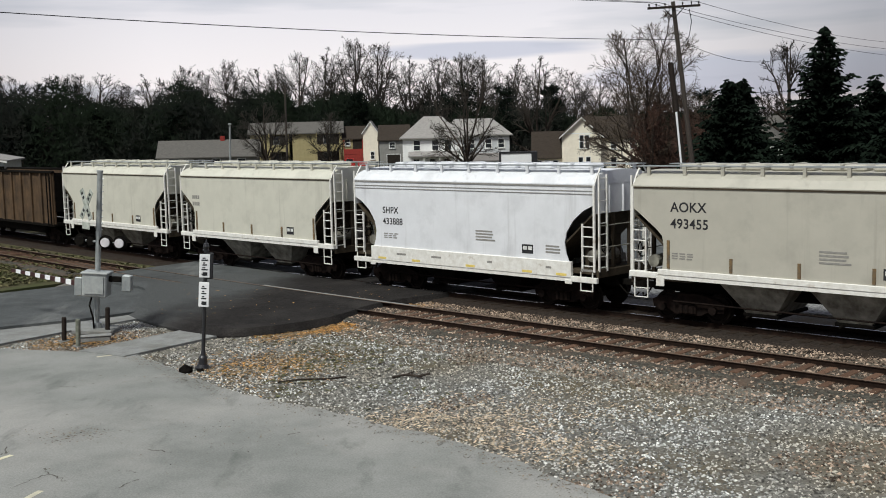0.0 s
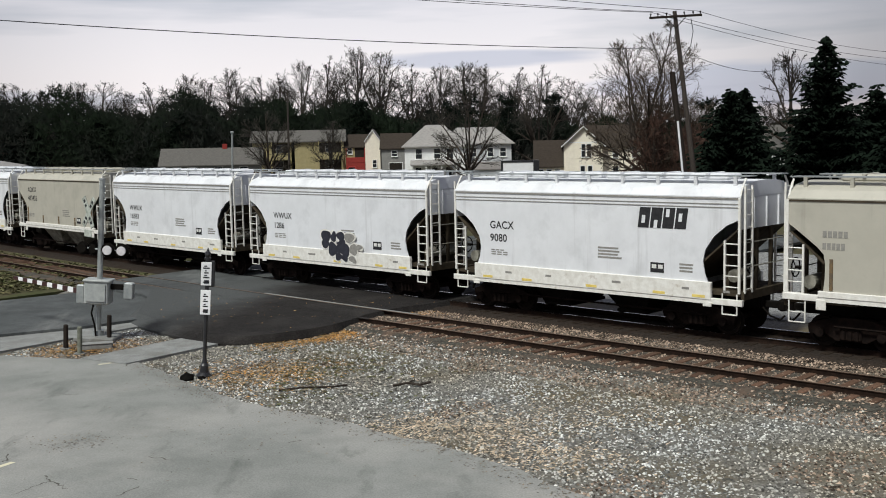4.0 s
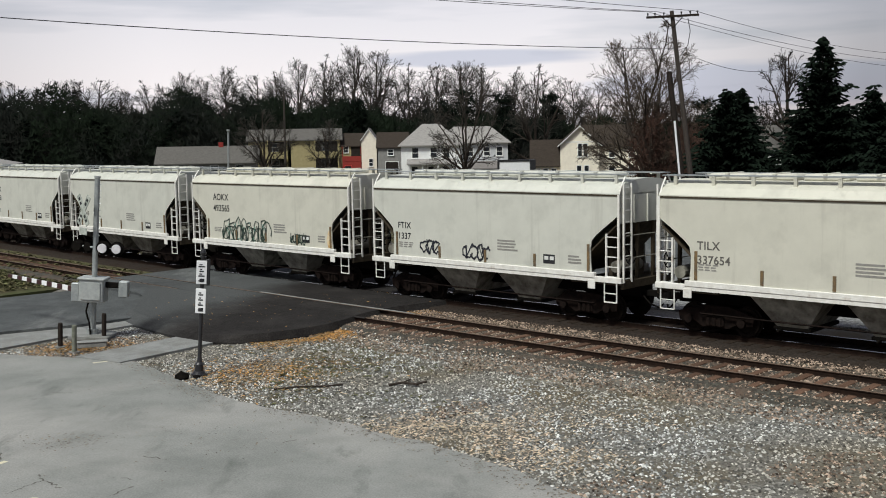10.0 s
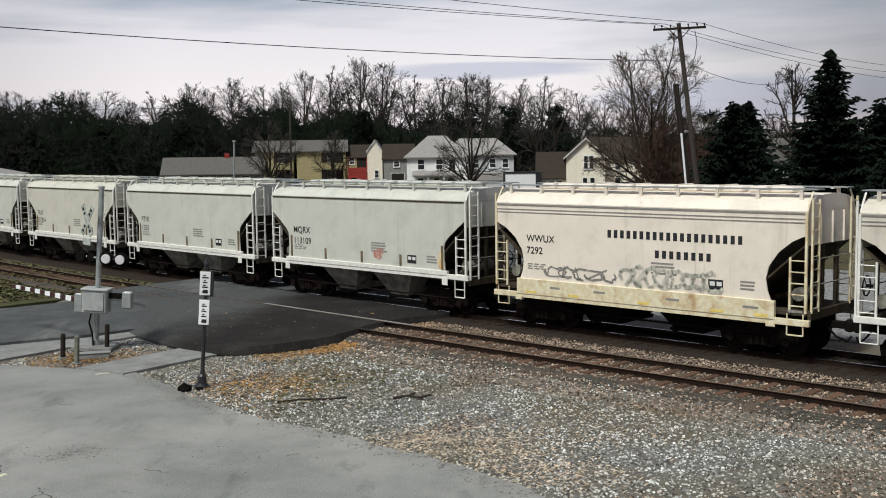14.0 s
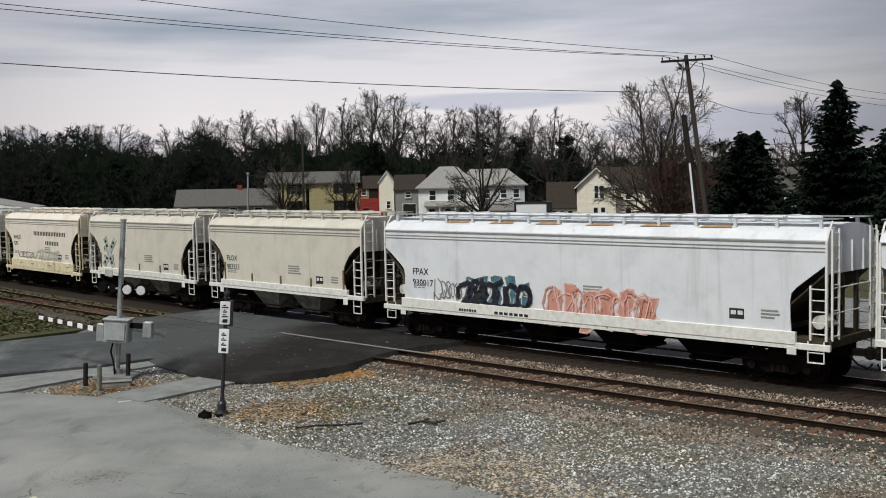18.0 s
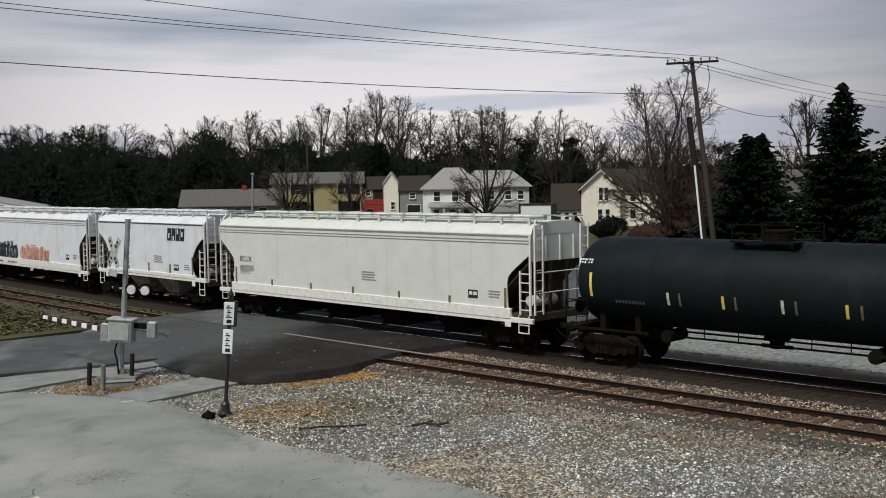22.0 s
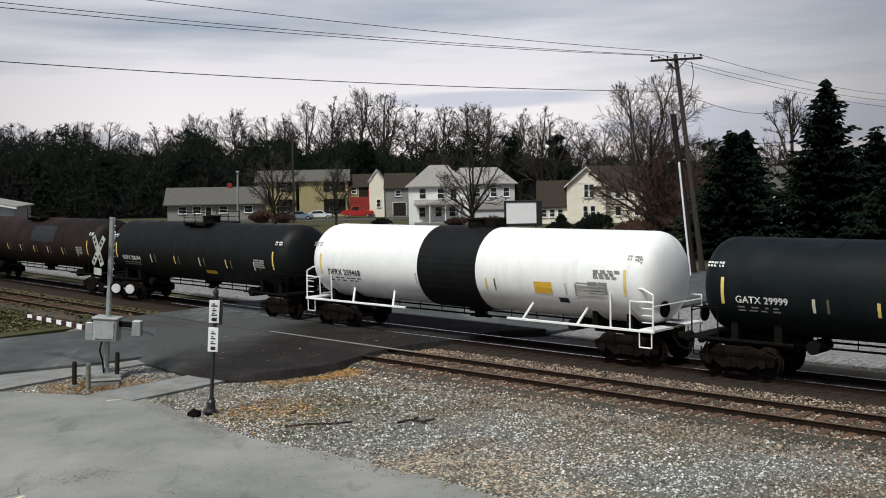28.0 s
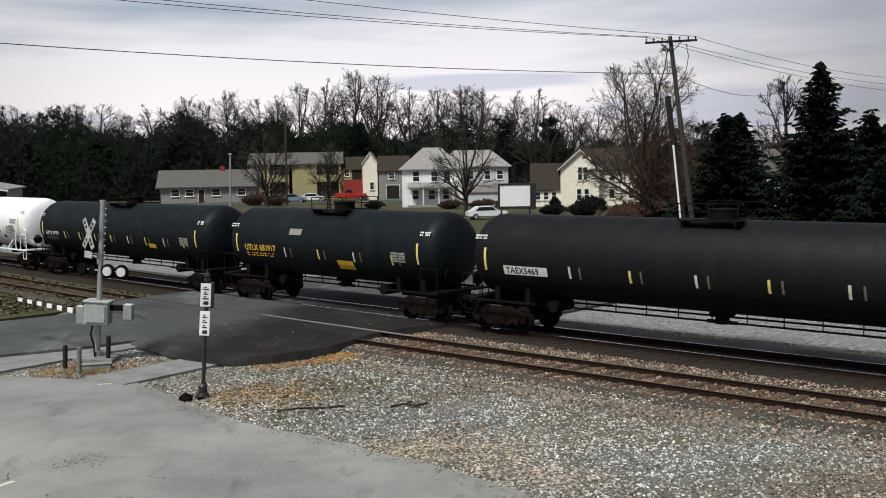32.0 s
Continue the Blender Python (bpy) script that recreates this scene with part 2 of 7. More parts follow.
WHITEINK = surf("white_stencil_ink", (0.70, 0.70, 0.68), (0.55, 0.55, 0.53), 9, 0.6)
YELLOWINK = surf("yellow_stencil_ink", (0.75, 0.45, 0.05), (0.62, 0.38, 0.05), 9, 0.6)
REFLECT_Y = surf("yellow_reflector", (0.78, 0.62, 0.18), (0.62, 0.46, 0.12), 7, 0.4)
REFLECT_W = surf("pale_reflector", (0.62, 0.60, 0.50), (0.48, 0.45, 0.36), 7, 0.4)
STAKE = surf("rusted_side_stake", (0.20, 0.13, 0.06), (0.10, 0.08, 0.06), 6, 0.8)
CRUMB = surf("dirt_crumbs", (0.19, 0.15, 0.10), (0.075, 0.062, 0.046), 3, 0.95, island=0.8)
POSTGREY = surf("lichened_grey_post", (0.20, 0.205, 0.17), (0.11, 0.115, 0.09), 7, 0.9, 0, 0.3, 40)
CRACK = surf("dirt_filled_crack", (0.085, 0.080, 0.070), (0.13, 0.125, 0.11), 5, 0.9)
G_BLACK = surf("black_spray_paint", (0.015, 0.016, 0.024), (0.03, 0.032, 0.045), 5, 0.5)
G_GREEN = surf("green_black_spray_paint", (0.03, 0.06, 0.04), (0.02, 0.03, 0.03), 5, 0.5)
G_RED = surf("faded_red_spray_paint", (0.62, 0.16, 0.12), (0.62, 0.30, 0.26), 4, 0.5)
G_VIOLET = surf("violet_spray_fill", (0.10, 0.09, 0.16), (0.17, 0.14, 0.24), 3, 0.55)
G_BRICK = surf("brick_red_spray_fill", (0.58, 0.27, 0.20), (0.50, 0.24, 0.19), 3, 0.55)
G_PALEPINK = surf("pale_pink_spray_paint", (0.74, 0.50, 0.44), (0.66, 0.38, 0.33), 4, 0.5)
G_SEA = surf("sea_green_spray_paint", (0.22, 0.38, 0.30), (0.14, 0.26, 0.22), 4, 0.5)
OCHRE = surf("ochre_rust_stain", (0.62, 0.40, 0.14), (0.66, 0.60, 0.46), 2.2, 0.8, c3=(0.42, 0.23, 0.08), s3=3.0)
G_TEAL = surf("blue_spray_paint", (0.10, 0.22, 0.28), (0.05, 0.10, 0.14), 4, 0.5)
RUSTSTAIN = surf("rust_roof_stain", (0.30, 0.16, 0.07), (0.42, 0.30, 0.18), 2.5, 0.8)
RAILTOP = surf("polished_rail_head", (0.82, 0.81, 0.80), (0.68, 0.67, 0.65), 3, 0.2, 1.0)
RAILRUST = surf("rusty_rail_web", (0.026, 0.016, 0.012), (0.014, 0.010, 0.008), 8, 0.85, 0.1, 0.2, 60)
RAILDULL = surf("dull_brown_rail_head", (0.105, 0.072, 0.052), (0.15, 0.108, 0.08), 6, 0.6, 0.2)
SLEEPER = surf("weathered_sleeper_wood", (0.072, 0.041, 0.027), (0.135, 0.078, 0.052), 9, 0.9, 0, 0.5, 30, stretch=(4, 1, 4), rnd=0.3)
# sleepers and ballast beneath the train, with its shade put into their colour
SLEEPER_DARK = surf("shaded_sleeper_wood", (0.020, 0.015, 0.012), (0.035, 0.026, 0.020), 9, 0.9, 0, 0.5, 30)
BALLAST_DARK = surf("shaded_ballast", (0.045, 0.036, 0.030), (0.018, 0.015, 0.013), 14, 0.95, 0, 0.9, 26, c3=(0.030, 0.021, 0.016), s3=0.8)
BALLAST = surf("dirty_ballast", (0.090, 0.084, 0.070), (0.024, 0.022, 0.018), 14, 0.95, 0, 0.9, 26, c3=(0.11, 0.075, 0.055), s3=0.8)
STONE = surf("crushed_limestone", (0.385, 0.39, 0.375), (0.19, 0.192, 0.182), 3, 0.9, 0, 0.2, 40, island=0.8, skew=1.8, c3=(0.205, 0.190, 0.160), s3=0.17, lo3=0.43, hi3=0.58)
STONE_WARM = surf("brownish_crushed_stone", (0.25, 0.19, 0.145), (0.11, 0.082, 0.062), 3, 0.9, 0, 0.2, 40, island=0.8, skew=1.8)
LOT = surf("worn_parking_asphalt", (0.252, 0.254, 0.240), (0.188, 0.193, 0.181), 0.55, 0.85, 0, 0.5, 90, c3=(0.298, 0.292, 0.275), s3=0.16,
           lo3=0.46, hi3=0.62, streak=((0.115, 0.122, 0.112), (1.1, 0.42, 1.0), 0.58, 0.80), grain=0.13)
ROADGREY = surf("old_road_asphalt", (0.085, 0.090, 0.091), (0.056, 0.060, 0.060), 0.8, 0.85, 0, 0.35, 80, c3=(0.042, 0.043, 0.043), s3=0.25, streak=((0.155, 0.158, 0.155), (0.5, 0.12, 1.0), 0.55, 0.72), grain=0.25)
LAIDASPH = surf("dark_laid_asphalt", (0.018, 0.0165, 0.016), (0.026, 0.024, 0.023), 2.5, 0.85, 0, 0.5, 70, c3=(0.038, 0.035, 0.033), s3=0.5,
                lo3=0.5, hi3=0.72, fade=((0.070, 0.073, 0.073), (-9.55, 35.2, 0.0), (0.949, -0.316, 0.0), -1.2, 1.8), spec=0.05, grain=0.35)
CONCRETE = surf("damp_concrete", (0.245, 0.248, 0.24), (0.18, 0.182, 0.175), 2.2, 0.85, 0, 0.25, 60, c3=(0.16, 0.158, 0.145), s3=0.8, grain=0.15)
GALV = surf("galvanised_steel", (0.38, 0.40, 0.40), (0.28, 0.30, 0.30), 6, 0.45, 0.5, 0.05, 40)
BOXGREY = surf("grey_cabinet_paint", (0.37, 0.385, 0.38), (0.27, 0.285, 0.28), 4, 0.5)
BLACKPAINT = surf("black_post_paint", (0.012, 0.012, 0.014), (0.022, 0.022, 0.025), 6, 0.35)
SIGNWHITE = surf("white_sign_sheeting", (0.80, 0.80, 0.80), (0.74, 0.74, 0.75), 5, 0.4)
SIGNGREY = surf("weathered_white_sheeting", (0.44, 0.46, 0.42), (0.22, 0.24, 0.21), 5, 0.6)
SIGNRED = surf("dark_red_sheeting", (0.050, 0.014, 0.013), (0.030, 0.012, 0.011), 5, 0.45)
LENS = surf("unlit_signal_lens", (0.62, 0.60, 0.62), (0.50, 0.48, 0.50), 5, 0.12)
POLEWOOD = surf("weathered_pole_wood", (0.068, 0.056, 0.048), (0.036, 0.030, 0.027), 5, 0.9, 0, 0.4, 30, stretch=(6, 6, 0.6))
POLEDARK = surf("creosoted_pole_wood", (0.022, 0.018, 0.016), (0.035, 0.028, 0.024), 5, 0.85, 0, 0.4, 30, stretch=(6, 6, 0.6))
BARK = surf("grey_bark", (0.030, 0.024, 0.020), (0.055, 0.045, 0.038), 7, 0.95, 0, 0.5, 30, stretch=(3, 3, 0.8))
TWIG = surf("bare_brown_twigs", (0.050, 0.046, 0.040), (0.026, 0.024, 0.021), 1.0, 0.95, rnd=0.25)
TWIG_RED = surf("reddish_bare_twigs", (0.085, 0.046, 0.034), (0.045, 0.028, 0.022), 1.0, 0.95, rnd=0.2)
TWIG_BROWN = surf("brown_bare_twigs", (0.088, 0.068, 0.051), (0.046, 0.036, 0.028), 1.0, 0.95)
REFLECT_DIM = surf("dull_reflector", (0.15, 0.13, 0.08), (0.10, 0.09, 0.06), 7, 0.5)
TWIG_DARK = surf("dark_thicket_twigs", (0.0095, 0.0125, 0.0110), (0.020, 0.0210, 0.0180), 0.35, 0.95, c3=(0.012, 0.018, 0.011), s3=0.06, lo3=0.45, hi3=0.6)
NEEDLE = surf("dark_spruce_needles", (0.0040, 0.0066, 0.0048), (0.0080, 0.0130, 0.0085), 1.4, 0.8, island=0.45)
GRASS = surf("dormant_lawn_grass", (0.056, 0.053, 0.030), (0.084, 0.074, 0.046), 1.5, 0.95, 0, 0.5, 20, c3=(0.055, 0.070, 0.028), s3=0.15)
FARGRAVEL = surf("pale_service_gravel", (0.30, 0.30, 0.295), (0.085, 0.085, 0.082), 7, 0.95, 0, 0.8, 30, c3=(0.19, 0.188, 0.18), s3=0.4, grain=0.45)
# leaf litter darkened in colour to the gloom beneath the trees
LITTER = surf("shaded_leaf_litter", (0.009, 0.008, 0.007), (0.005, 0.005, 0.005), 0.5, 0.95, 0, 0.5, 3)
SHINGLE = surf("grey_roof_shingles", (0.20, 0.185, 0.175), (0.14, 0.13, 0.125), 3, 0.9, 0, 0.4, 12, stretch=(1, 1, 4))
SHINGLE_DARK = surf("dark_grey_roof_shingles", (0.125, 0.118, 0.108), (0.085, 0.080, 0.074), 3, 0.9, 0, 0.4, 12, stretch=(1, 1, 4))
SHINGLE_PALE = surf("pale_roof_shingles", (0.30, 0.285, 0.27), (0.22, 0.21, 0.20), 3, 0.9, 0, 0.4, 12, stretch=(1, 1, 4))
SHINGLE_BROWN = surf("brown_roof_shingles", (0.052, 0.042, 0.034), (0.034, 0.028, 0.024), 3, 0.9, 0, 0.4, 12, stretch=(1, 1, 4))
SID_WHITE = surf("white_lap_siding", (0.80, 0.80, 0.79), (0.72, 0.72, 0.71), 2, 0.6, 0, 0.1, 10)
SID_CREAM = surf("cream_lap_siding", (0.80, 0.74, 0.62), (0.72, 0.66, 0.55), 2, 0.6, 0, 0.1, 10)
SID_TAN = surf("tan_panel_siding", (0.36, 0.31, 0.165), (0.30, 0.255, 0.135), 2, 0.7)
SID_PALE = surf("pale_grey_siding", (0.52, 0.53, 0.54), (0.45, 0.46, 0.47), 2, 0.7)
SID_GREY = surf("grey_lap_siding", (0.25, 0.245, 0.23), (0.20, 0.195, 0.185), 2, 0.7)
# dark tone for doors and for the flat shade panels on house walls
DARK_PANEL = surf("dark_door_and_shade_panel", (0.034, 0.029, 0.024), (0.022, 0.019, 0.017), 2, 0.8)
SID_RED = surf("brick_red_wall", (0.26, 0.036, 0.03), (0.19, 0.03, 0.026), 3, 0.8)
TRIMWHITE = surf("white_trim_paint", (0.78, 0.78, 0.76), (0.70, 0.70, 0.68), 3, 0.5)
PANE = surf("dark_window_glass", (0.012, 0.014, 0.017), (0.025, 0.028, 0.032), 1, 0.08)
REDPAINT = surf("red_vehicle_paint", (0.40, 0.025, 0.022), (0.34, 0.022, 0.02), 2, 0.3)
CARWHITE = surf("white_vehicle_paint", (0.72, 0.74, 0.78), (0.66, 0.68, 0.72), 2, 0.25)
CARBLUE = surf("blue_grey_vehicle_paint", (0.16, 0.22, 0.30), (0.14, 0.19, 0.26), 2, 0.25)
RUBBER = surf("tyre_rubber", (0.018, 0.018, 0.018), (0.028, 0.028, 0.028), 8, 0.85)
WIRE = surf("dark_cable", (0.03, 0.03, 0.033), (0.045, 0.045, 0.05), 2, 0.7)
LEAF = surf("fallen_orange_leaves", (0.44, 0.235, 0.075), (0.24, 0.155, 0.07), 1.2, 0.9, island=0.85)
STRAW = surf("dry_straw_bits", (0.62, 0.51, 0.38), (0.38, 0.295, 0.205), 2, 0.9, island=0.4)
WEED = surf("low_winter_weeds", (0.085, 0.095, 0.040), (0.12, 0.098, 0.055), 2, 0.95, island=0.4)
LINEPAINT = surf("worn_yellow_white_line_paint", (0.62, 0.58, 0.42), (0.45, 0.42, 0.33), 6, 0.7)


def gravel_mat():
    """Loose grey gravel with wide patches of straw and orange leaf litter."""
    m = surf("mixed_gravel_ground", (0.215, 0.205, 0.185), (0.070, 0.066, 0.057), 13, 0.95, 0, 1.0, 22,
             c3=(0.115, 0.095, 0.062), s3=0.22, lo3=0.46, hi3=0.62, streak=((0.21, 0.19, 0.155), (0.42, 0.42, 1.0), 0.60, 0.74))
    return m


GRAVEL = gravel_mat()


# ------------------------------------------------------------------ mesh tools
class Mesh:
    """Collects vertices and faces for one mesh."""

    def __init__(self):
        self.v, self.f = [], []

    def add(self, vs, fs):
        o = len(self.v)
        self.v += [tuple(p) for p in vs]
        self.f += [tuple(i + o for i in f) for f in fs]
        return self

    def box(self, x0, x1, y0, y1, z0, z1, c=0.0):
        if c <= 0:
            vs = [(x, y, z) for z in (z0, z1) for y in (y0, y1) for x in (x0, x1)]
            return self.add(vs, [(0, 2, 3, 1), (4, 5, 7, 6), (0, 1, 5, 4), (2, 6, 7, 3), (0, 4, 6, 2), (1, 3, 7, 5)])
        c = min(c, (x1 - x0) * 0.4, (y1 - y0) * 0.4, (z1 - z0) * 0.4)
        ring = lambda z, i: [(x0 + i + c, y0 + i, z), (x1 - i - c, y0 + i, z), (x1 - i, y0 + i + c, z), (x1 - i, y1 - i - c, z),
                             (x1 - i - c, y1 - i, z), (x0 + i + c, y1 - i, z), (x0 + i, y1 - i - c, z), (x0 + i, y0 + i + c, z)]
        rings = [ring(z0, c), ring(z0 + c, 0), ring(z1 - c, 0), ring(z1, c)]
        return self.loft(rings)

    def loft(self, rings, cap=True, closed=True):
        n = len(rings[0])
        vs = [p for r in rings for p in r]
        fs = []
        for k in range(len(rings) - 1):
            for i in range(n if closed else n - 1):
                j = (i + 1) % n
                fs.append((k * n + i, k * n + j, (k + 1) * n + j, (k + 1) * n + i))
        if cap:
            fs.append(tuple(reversed(range(n))))
            fs.append(tuple(range((len(rings) - 1) * n, len(rings) * n)))
        return self.add(vs, fs)

    def rod(self, a, b, r, n=6, r2=None):
        a, b = Vector(a), Vector(b)
        d = (b - a)
        if d.length < 1e-6:
            return self
        d.normalize()
        u = d.orthogonal().normalized()
        w = d.cross(u)
        r2 = r if r2 is None else r2
        rings = [[p + (u * math.cos(2 * math.pi * i / n) + w * math.sin(2 * math.pi * i / n)) * q for i in range(n)] for p, q in ((a, r), (b, r2))]
        return self.loft(rings)

    def path(self, pts, r, n=5):
        for a, b in zip(pts, pts[1:]):
            self.rod(a, b, r, n)
        return self

    def prism(self, poly, y0, y1):
        """A polygon in x and z, pushed from y0 to y1."""
        return self.loft([[(x, y0, z) for x, z in poly], [(x, y1, z) for x, z in poly]])

    def slab(self, poly, z0, z1):
        """A polygon in x and y (counter-clockwise), from z0 up to z1."""
        return self.loft([[(x, y, z0) for x, y in poly], [(x, y, z1) for x, y in poly]])

    def mesh(self, name):
        me = bpy.data.meshes.new(name)
        me.from_pydata(self.v, [], self.f)
        bm = bmesh.new()
        bm.from_mesh(me)
        bmesh.ops.recalc_face_normals(bm, faces=bm.faces)
        bm.to_mesh(me)
        bm.free()
        return me


def part(name, mb, material, parent=None, label="", smooth=False, m=None):
    me = mb if isinstance(mb, bpy.types.Mesh) else mb.mesh(name)
    if not me.materials:
        me.materials.append(material)
    if smooth:
        me.shade_smooth()
    ob = new(name, me)
    if parent is not None:
        ob.parent = parent
    if m is not None:
        ob.matrix_basis = m
    if label:
        ob["label"] = label
    return ob


def thing(name, label, category, m=None, group="", kind=""):
    e = new(name)
    if m is not None:
        e.matrix_basis = m
    return tagged(e, label, category, group, kind)


def setting(name, mb, material, label, category, kind="structure", m=None):
    return tagged(part(name, mb, material, None, "", False, m), label, category, "", kind)


def letters(text, size, spacing=1.0):
    """A flat mesh of the words, from Blender's own font, starting at x = 0 in the x-z plane, facing -y."""
    cu = bpy.data.curves.new("words", "FONT")
    cu.body, cu.size, cu.space_character, cu.extrude = text, size, spacing, 0.0
    cu.offset = size * 0.018
    ob = new("words", cu)
    dg = bpy.context.evaluated_depsgraph_get()
    me = bpy.data.meshes.new_from_object(ob.evaluated_get(dg))
    bpy.data.objects.remove(ob)
    me.transform(Matrix.Rotation(radians(90), 4, "X"))
    me.materials.clear()
    return me


# ------------------------------------------------------------------ the line of the tracks
PSI = radians(41.864)
TX, TY = math.cos(PSI), -math.sin(PSI)
NX, NY = -math.sin(PSI), -math.cos(PSI)
DIST, GAP2, KAPPA, S0 = 29.961, 4.553, 0.0016, 85.0


def rail_at(s, off=0.0):
    """Place on the far track's axis, s metres along it; off is metres towards the near side."""
    c = max(-S0, min(S0, s))
    b = KAPPA * c * c / 2 + KAPPA * c * (s - c)
    return (-NX * DIST + s * TX - b * NX + off * NX, -NY * DIST + s * TY - b * NY + off * NY)


def rail_turn(s):
    c = max(-S0, min(S0, s))
    return math.degrees(math.atan2(TY - KAPPA * c * NY, TX - KAPPA * c * NX))


def on_track(s, off=0.0, z=0.0):
    x, y = rail_at(s, off)
    return pose(x, y, z, 0, 0, rail_turn(s))


def run(t):
    """How far the train has gone after t seconds."""
    return 10.8914 * t - 0.0061614 * t * t + 0.0001122 * t * t * t


TRAIN = []


# ------------------------------------------------------------------ railway wagons
def wheel_mesh():
    w = Mesh()
    n = 20
    prof = [(0.46, -0.02), (0.46, 0.01), (0.42, 0.02), (0.42, 0.13), (0.34, 0.13), (0.32, 0.08), (0.14, 0.06), (0.12, 0.14), (0.0, 0.14)]
    rings = [[(r * math.cos(2 * math.pi * i / n), -d, r * math.sin(2 * math.pi * i / n)) for i in range(n)] for r, d in prof[:-1]]
    w.loft(rings)
    return w.mesh("wheel")


def side_frame_mesh():
    m = Mesh()
    poly = [(-1.18, 0.36), (-1.22, 0.62), (-0.95, 0.72), (-0.45, 0.86), (0.45, 0.86), (0.95, 0.72), (1.22, 0.62), (1.18, 0.36), (0.92, 0.34),
            (0.78, 0.42), (0.42, 0.22), (-0.42, 0.22), (-0.78, 0.42), (-0.92, 0.34)]
    m.prism(poly, -0.09, 0.09)
    m.box(-0.30, 0.30, -0.16, -0.08, 0.26, 0.56, 0.03)
    for x in (-0.85, 0.85):
        m.rod((x, -0.2, 0.42), (x, 0.05, 0.42), 0.13, 10)
    for x in (-0.18, 0.0, 0.18):
        m.rod((x, -0.17, 0.28), (x, -0.17, 0.52), 0.06, 8)
    return m.mesh("side_frame")


WHEEL, SIDEFRAME = wheel_mesh(), side_frame_mesh()
AXLE = Mesh().rod((0, -0.7, 0.42), (0, 0.7, 0.42), 0.085, 10).mesh("axle")
BOLSTER = Mesh().box(-0.2, 0.2, -1.0, 1.0, 0.5, 0.82, 0.04).mesh("bolster")


CAP = Mesh().rod((0, 0.03, 0), (0, -0.06, 0), 0.085, 10, 0.06).mesh("bearing_cap")


def bogie(car, x):
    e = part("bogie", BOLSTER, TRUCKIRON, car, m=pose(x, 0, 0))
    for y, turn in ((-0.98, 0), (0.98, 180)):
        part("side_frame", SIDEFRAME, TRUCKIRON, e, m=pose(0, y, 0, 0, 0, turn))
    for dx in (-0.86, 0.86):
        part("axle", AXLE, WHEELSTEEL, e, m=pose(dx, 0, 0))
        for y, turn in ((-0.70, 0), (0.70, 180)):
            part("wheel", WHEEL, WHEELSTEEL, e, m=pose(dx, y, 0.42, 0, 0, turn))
        part("bearing_cap", CAP, GALV, e, m=pose(dx, -1.06, 0.42))


def coupler(car, x, d, zz=0.88):
    m = Mesh()
    m.box(min(x, x + d * 0.55), max(x, x + d * 0.55), -0.09, 0.09, zz - 0.1, zz + 0.1, 0.02)
    a = x + d * 0.52
    m.box(min(a, a + d * 0.28), max(a, a + d * 0.28), -0.17, 0.13, zz - 0.17, zz + 0.17, 0.05)
    m.path([(x + d * 0.1, -0.35, zz - 0.05), (x + d * 0.35, -0.28, zz - 0.3), (x + d * 0.62, -0.1, zz - 0.42), (x + d * 0.72, 0, zz - 0.3)], 0.03)
    part("coupler", m, DARKSTEEL, car)


def ladder(car, x, y, z0, z1, mat, wide=0.42, along="x", rungs=5):
    m = Mesh()
    ax = (wide / 2, 0) if along == "x" else (0, wide / 2)
    for s in (-1, 1):
        m.box(x + s * ax[0] - 0.028, x + s * ax[0] + 0.028, y + s * ax[1] - 0.028, y + s * ax[1] + 0.028, z0, z1)
    for i in range(rungs):
        z = z0 + 0.12 + (z1 - z0 - 0.24) * i / (rungs - 1)
        m.rod((x - ax[0], y - ax[1], z), (x + ax[0], y + ax[1], z), 0.016, 5)
    part("ladder", m, mat, car)


def words(car, text, x, z, size, mat, y=-1.575, spacing=1.05):
    part("lettering", letters(text, size, spacing), mat, car, m=pose(x, y, z))


def bars(car, x, z, w, h, rows, mat, y=-1.574, cells=1, fill=0.75):
    """Rows of plain bars for small stencilling."""
    m = Mesh()
    rr = random.Random(int(x * 100) + rows)
    for i in range(rows):
        zz = z + h * (rows - 1 - i) / rows
        ww = w * rr.uniform(0.7, 1.0)
        for k in range(cells):
            m.box(x + ww * k / cells, x + ww * (k + fill) / cells if cells > 1 else x + ww, y - 0.003, y + 0.004, zz, zz + h / rows * 0.55)
    tagged(part("stencilling", m, mat, car), kind="stuff")


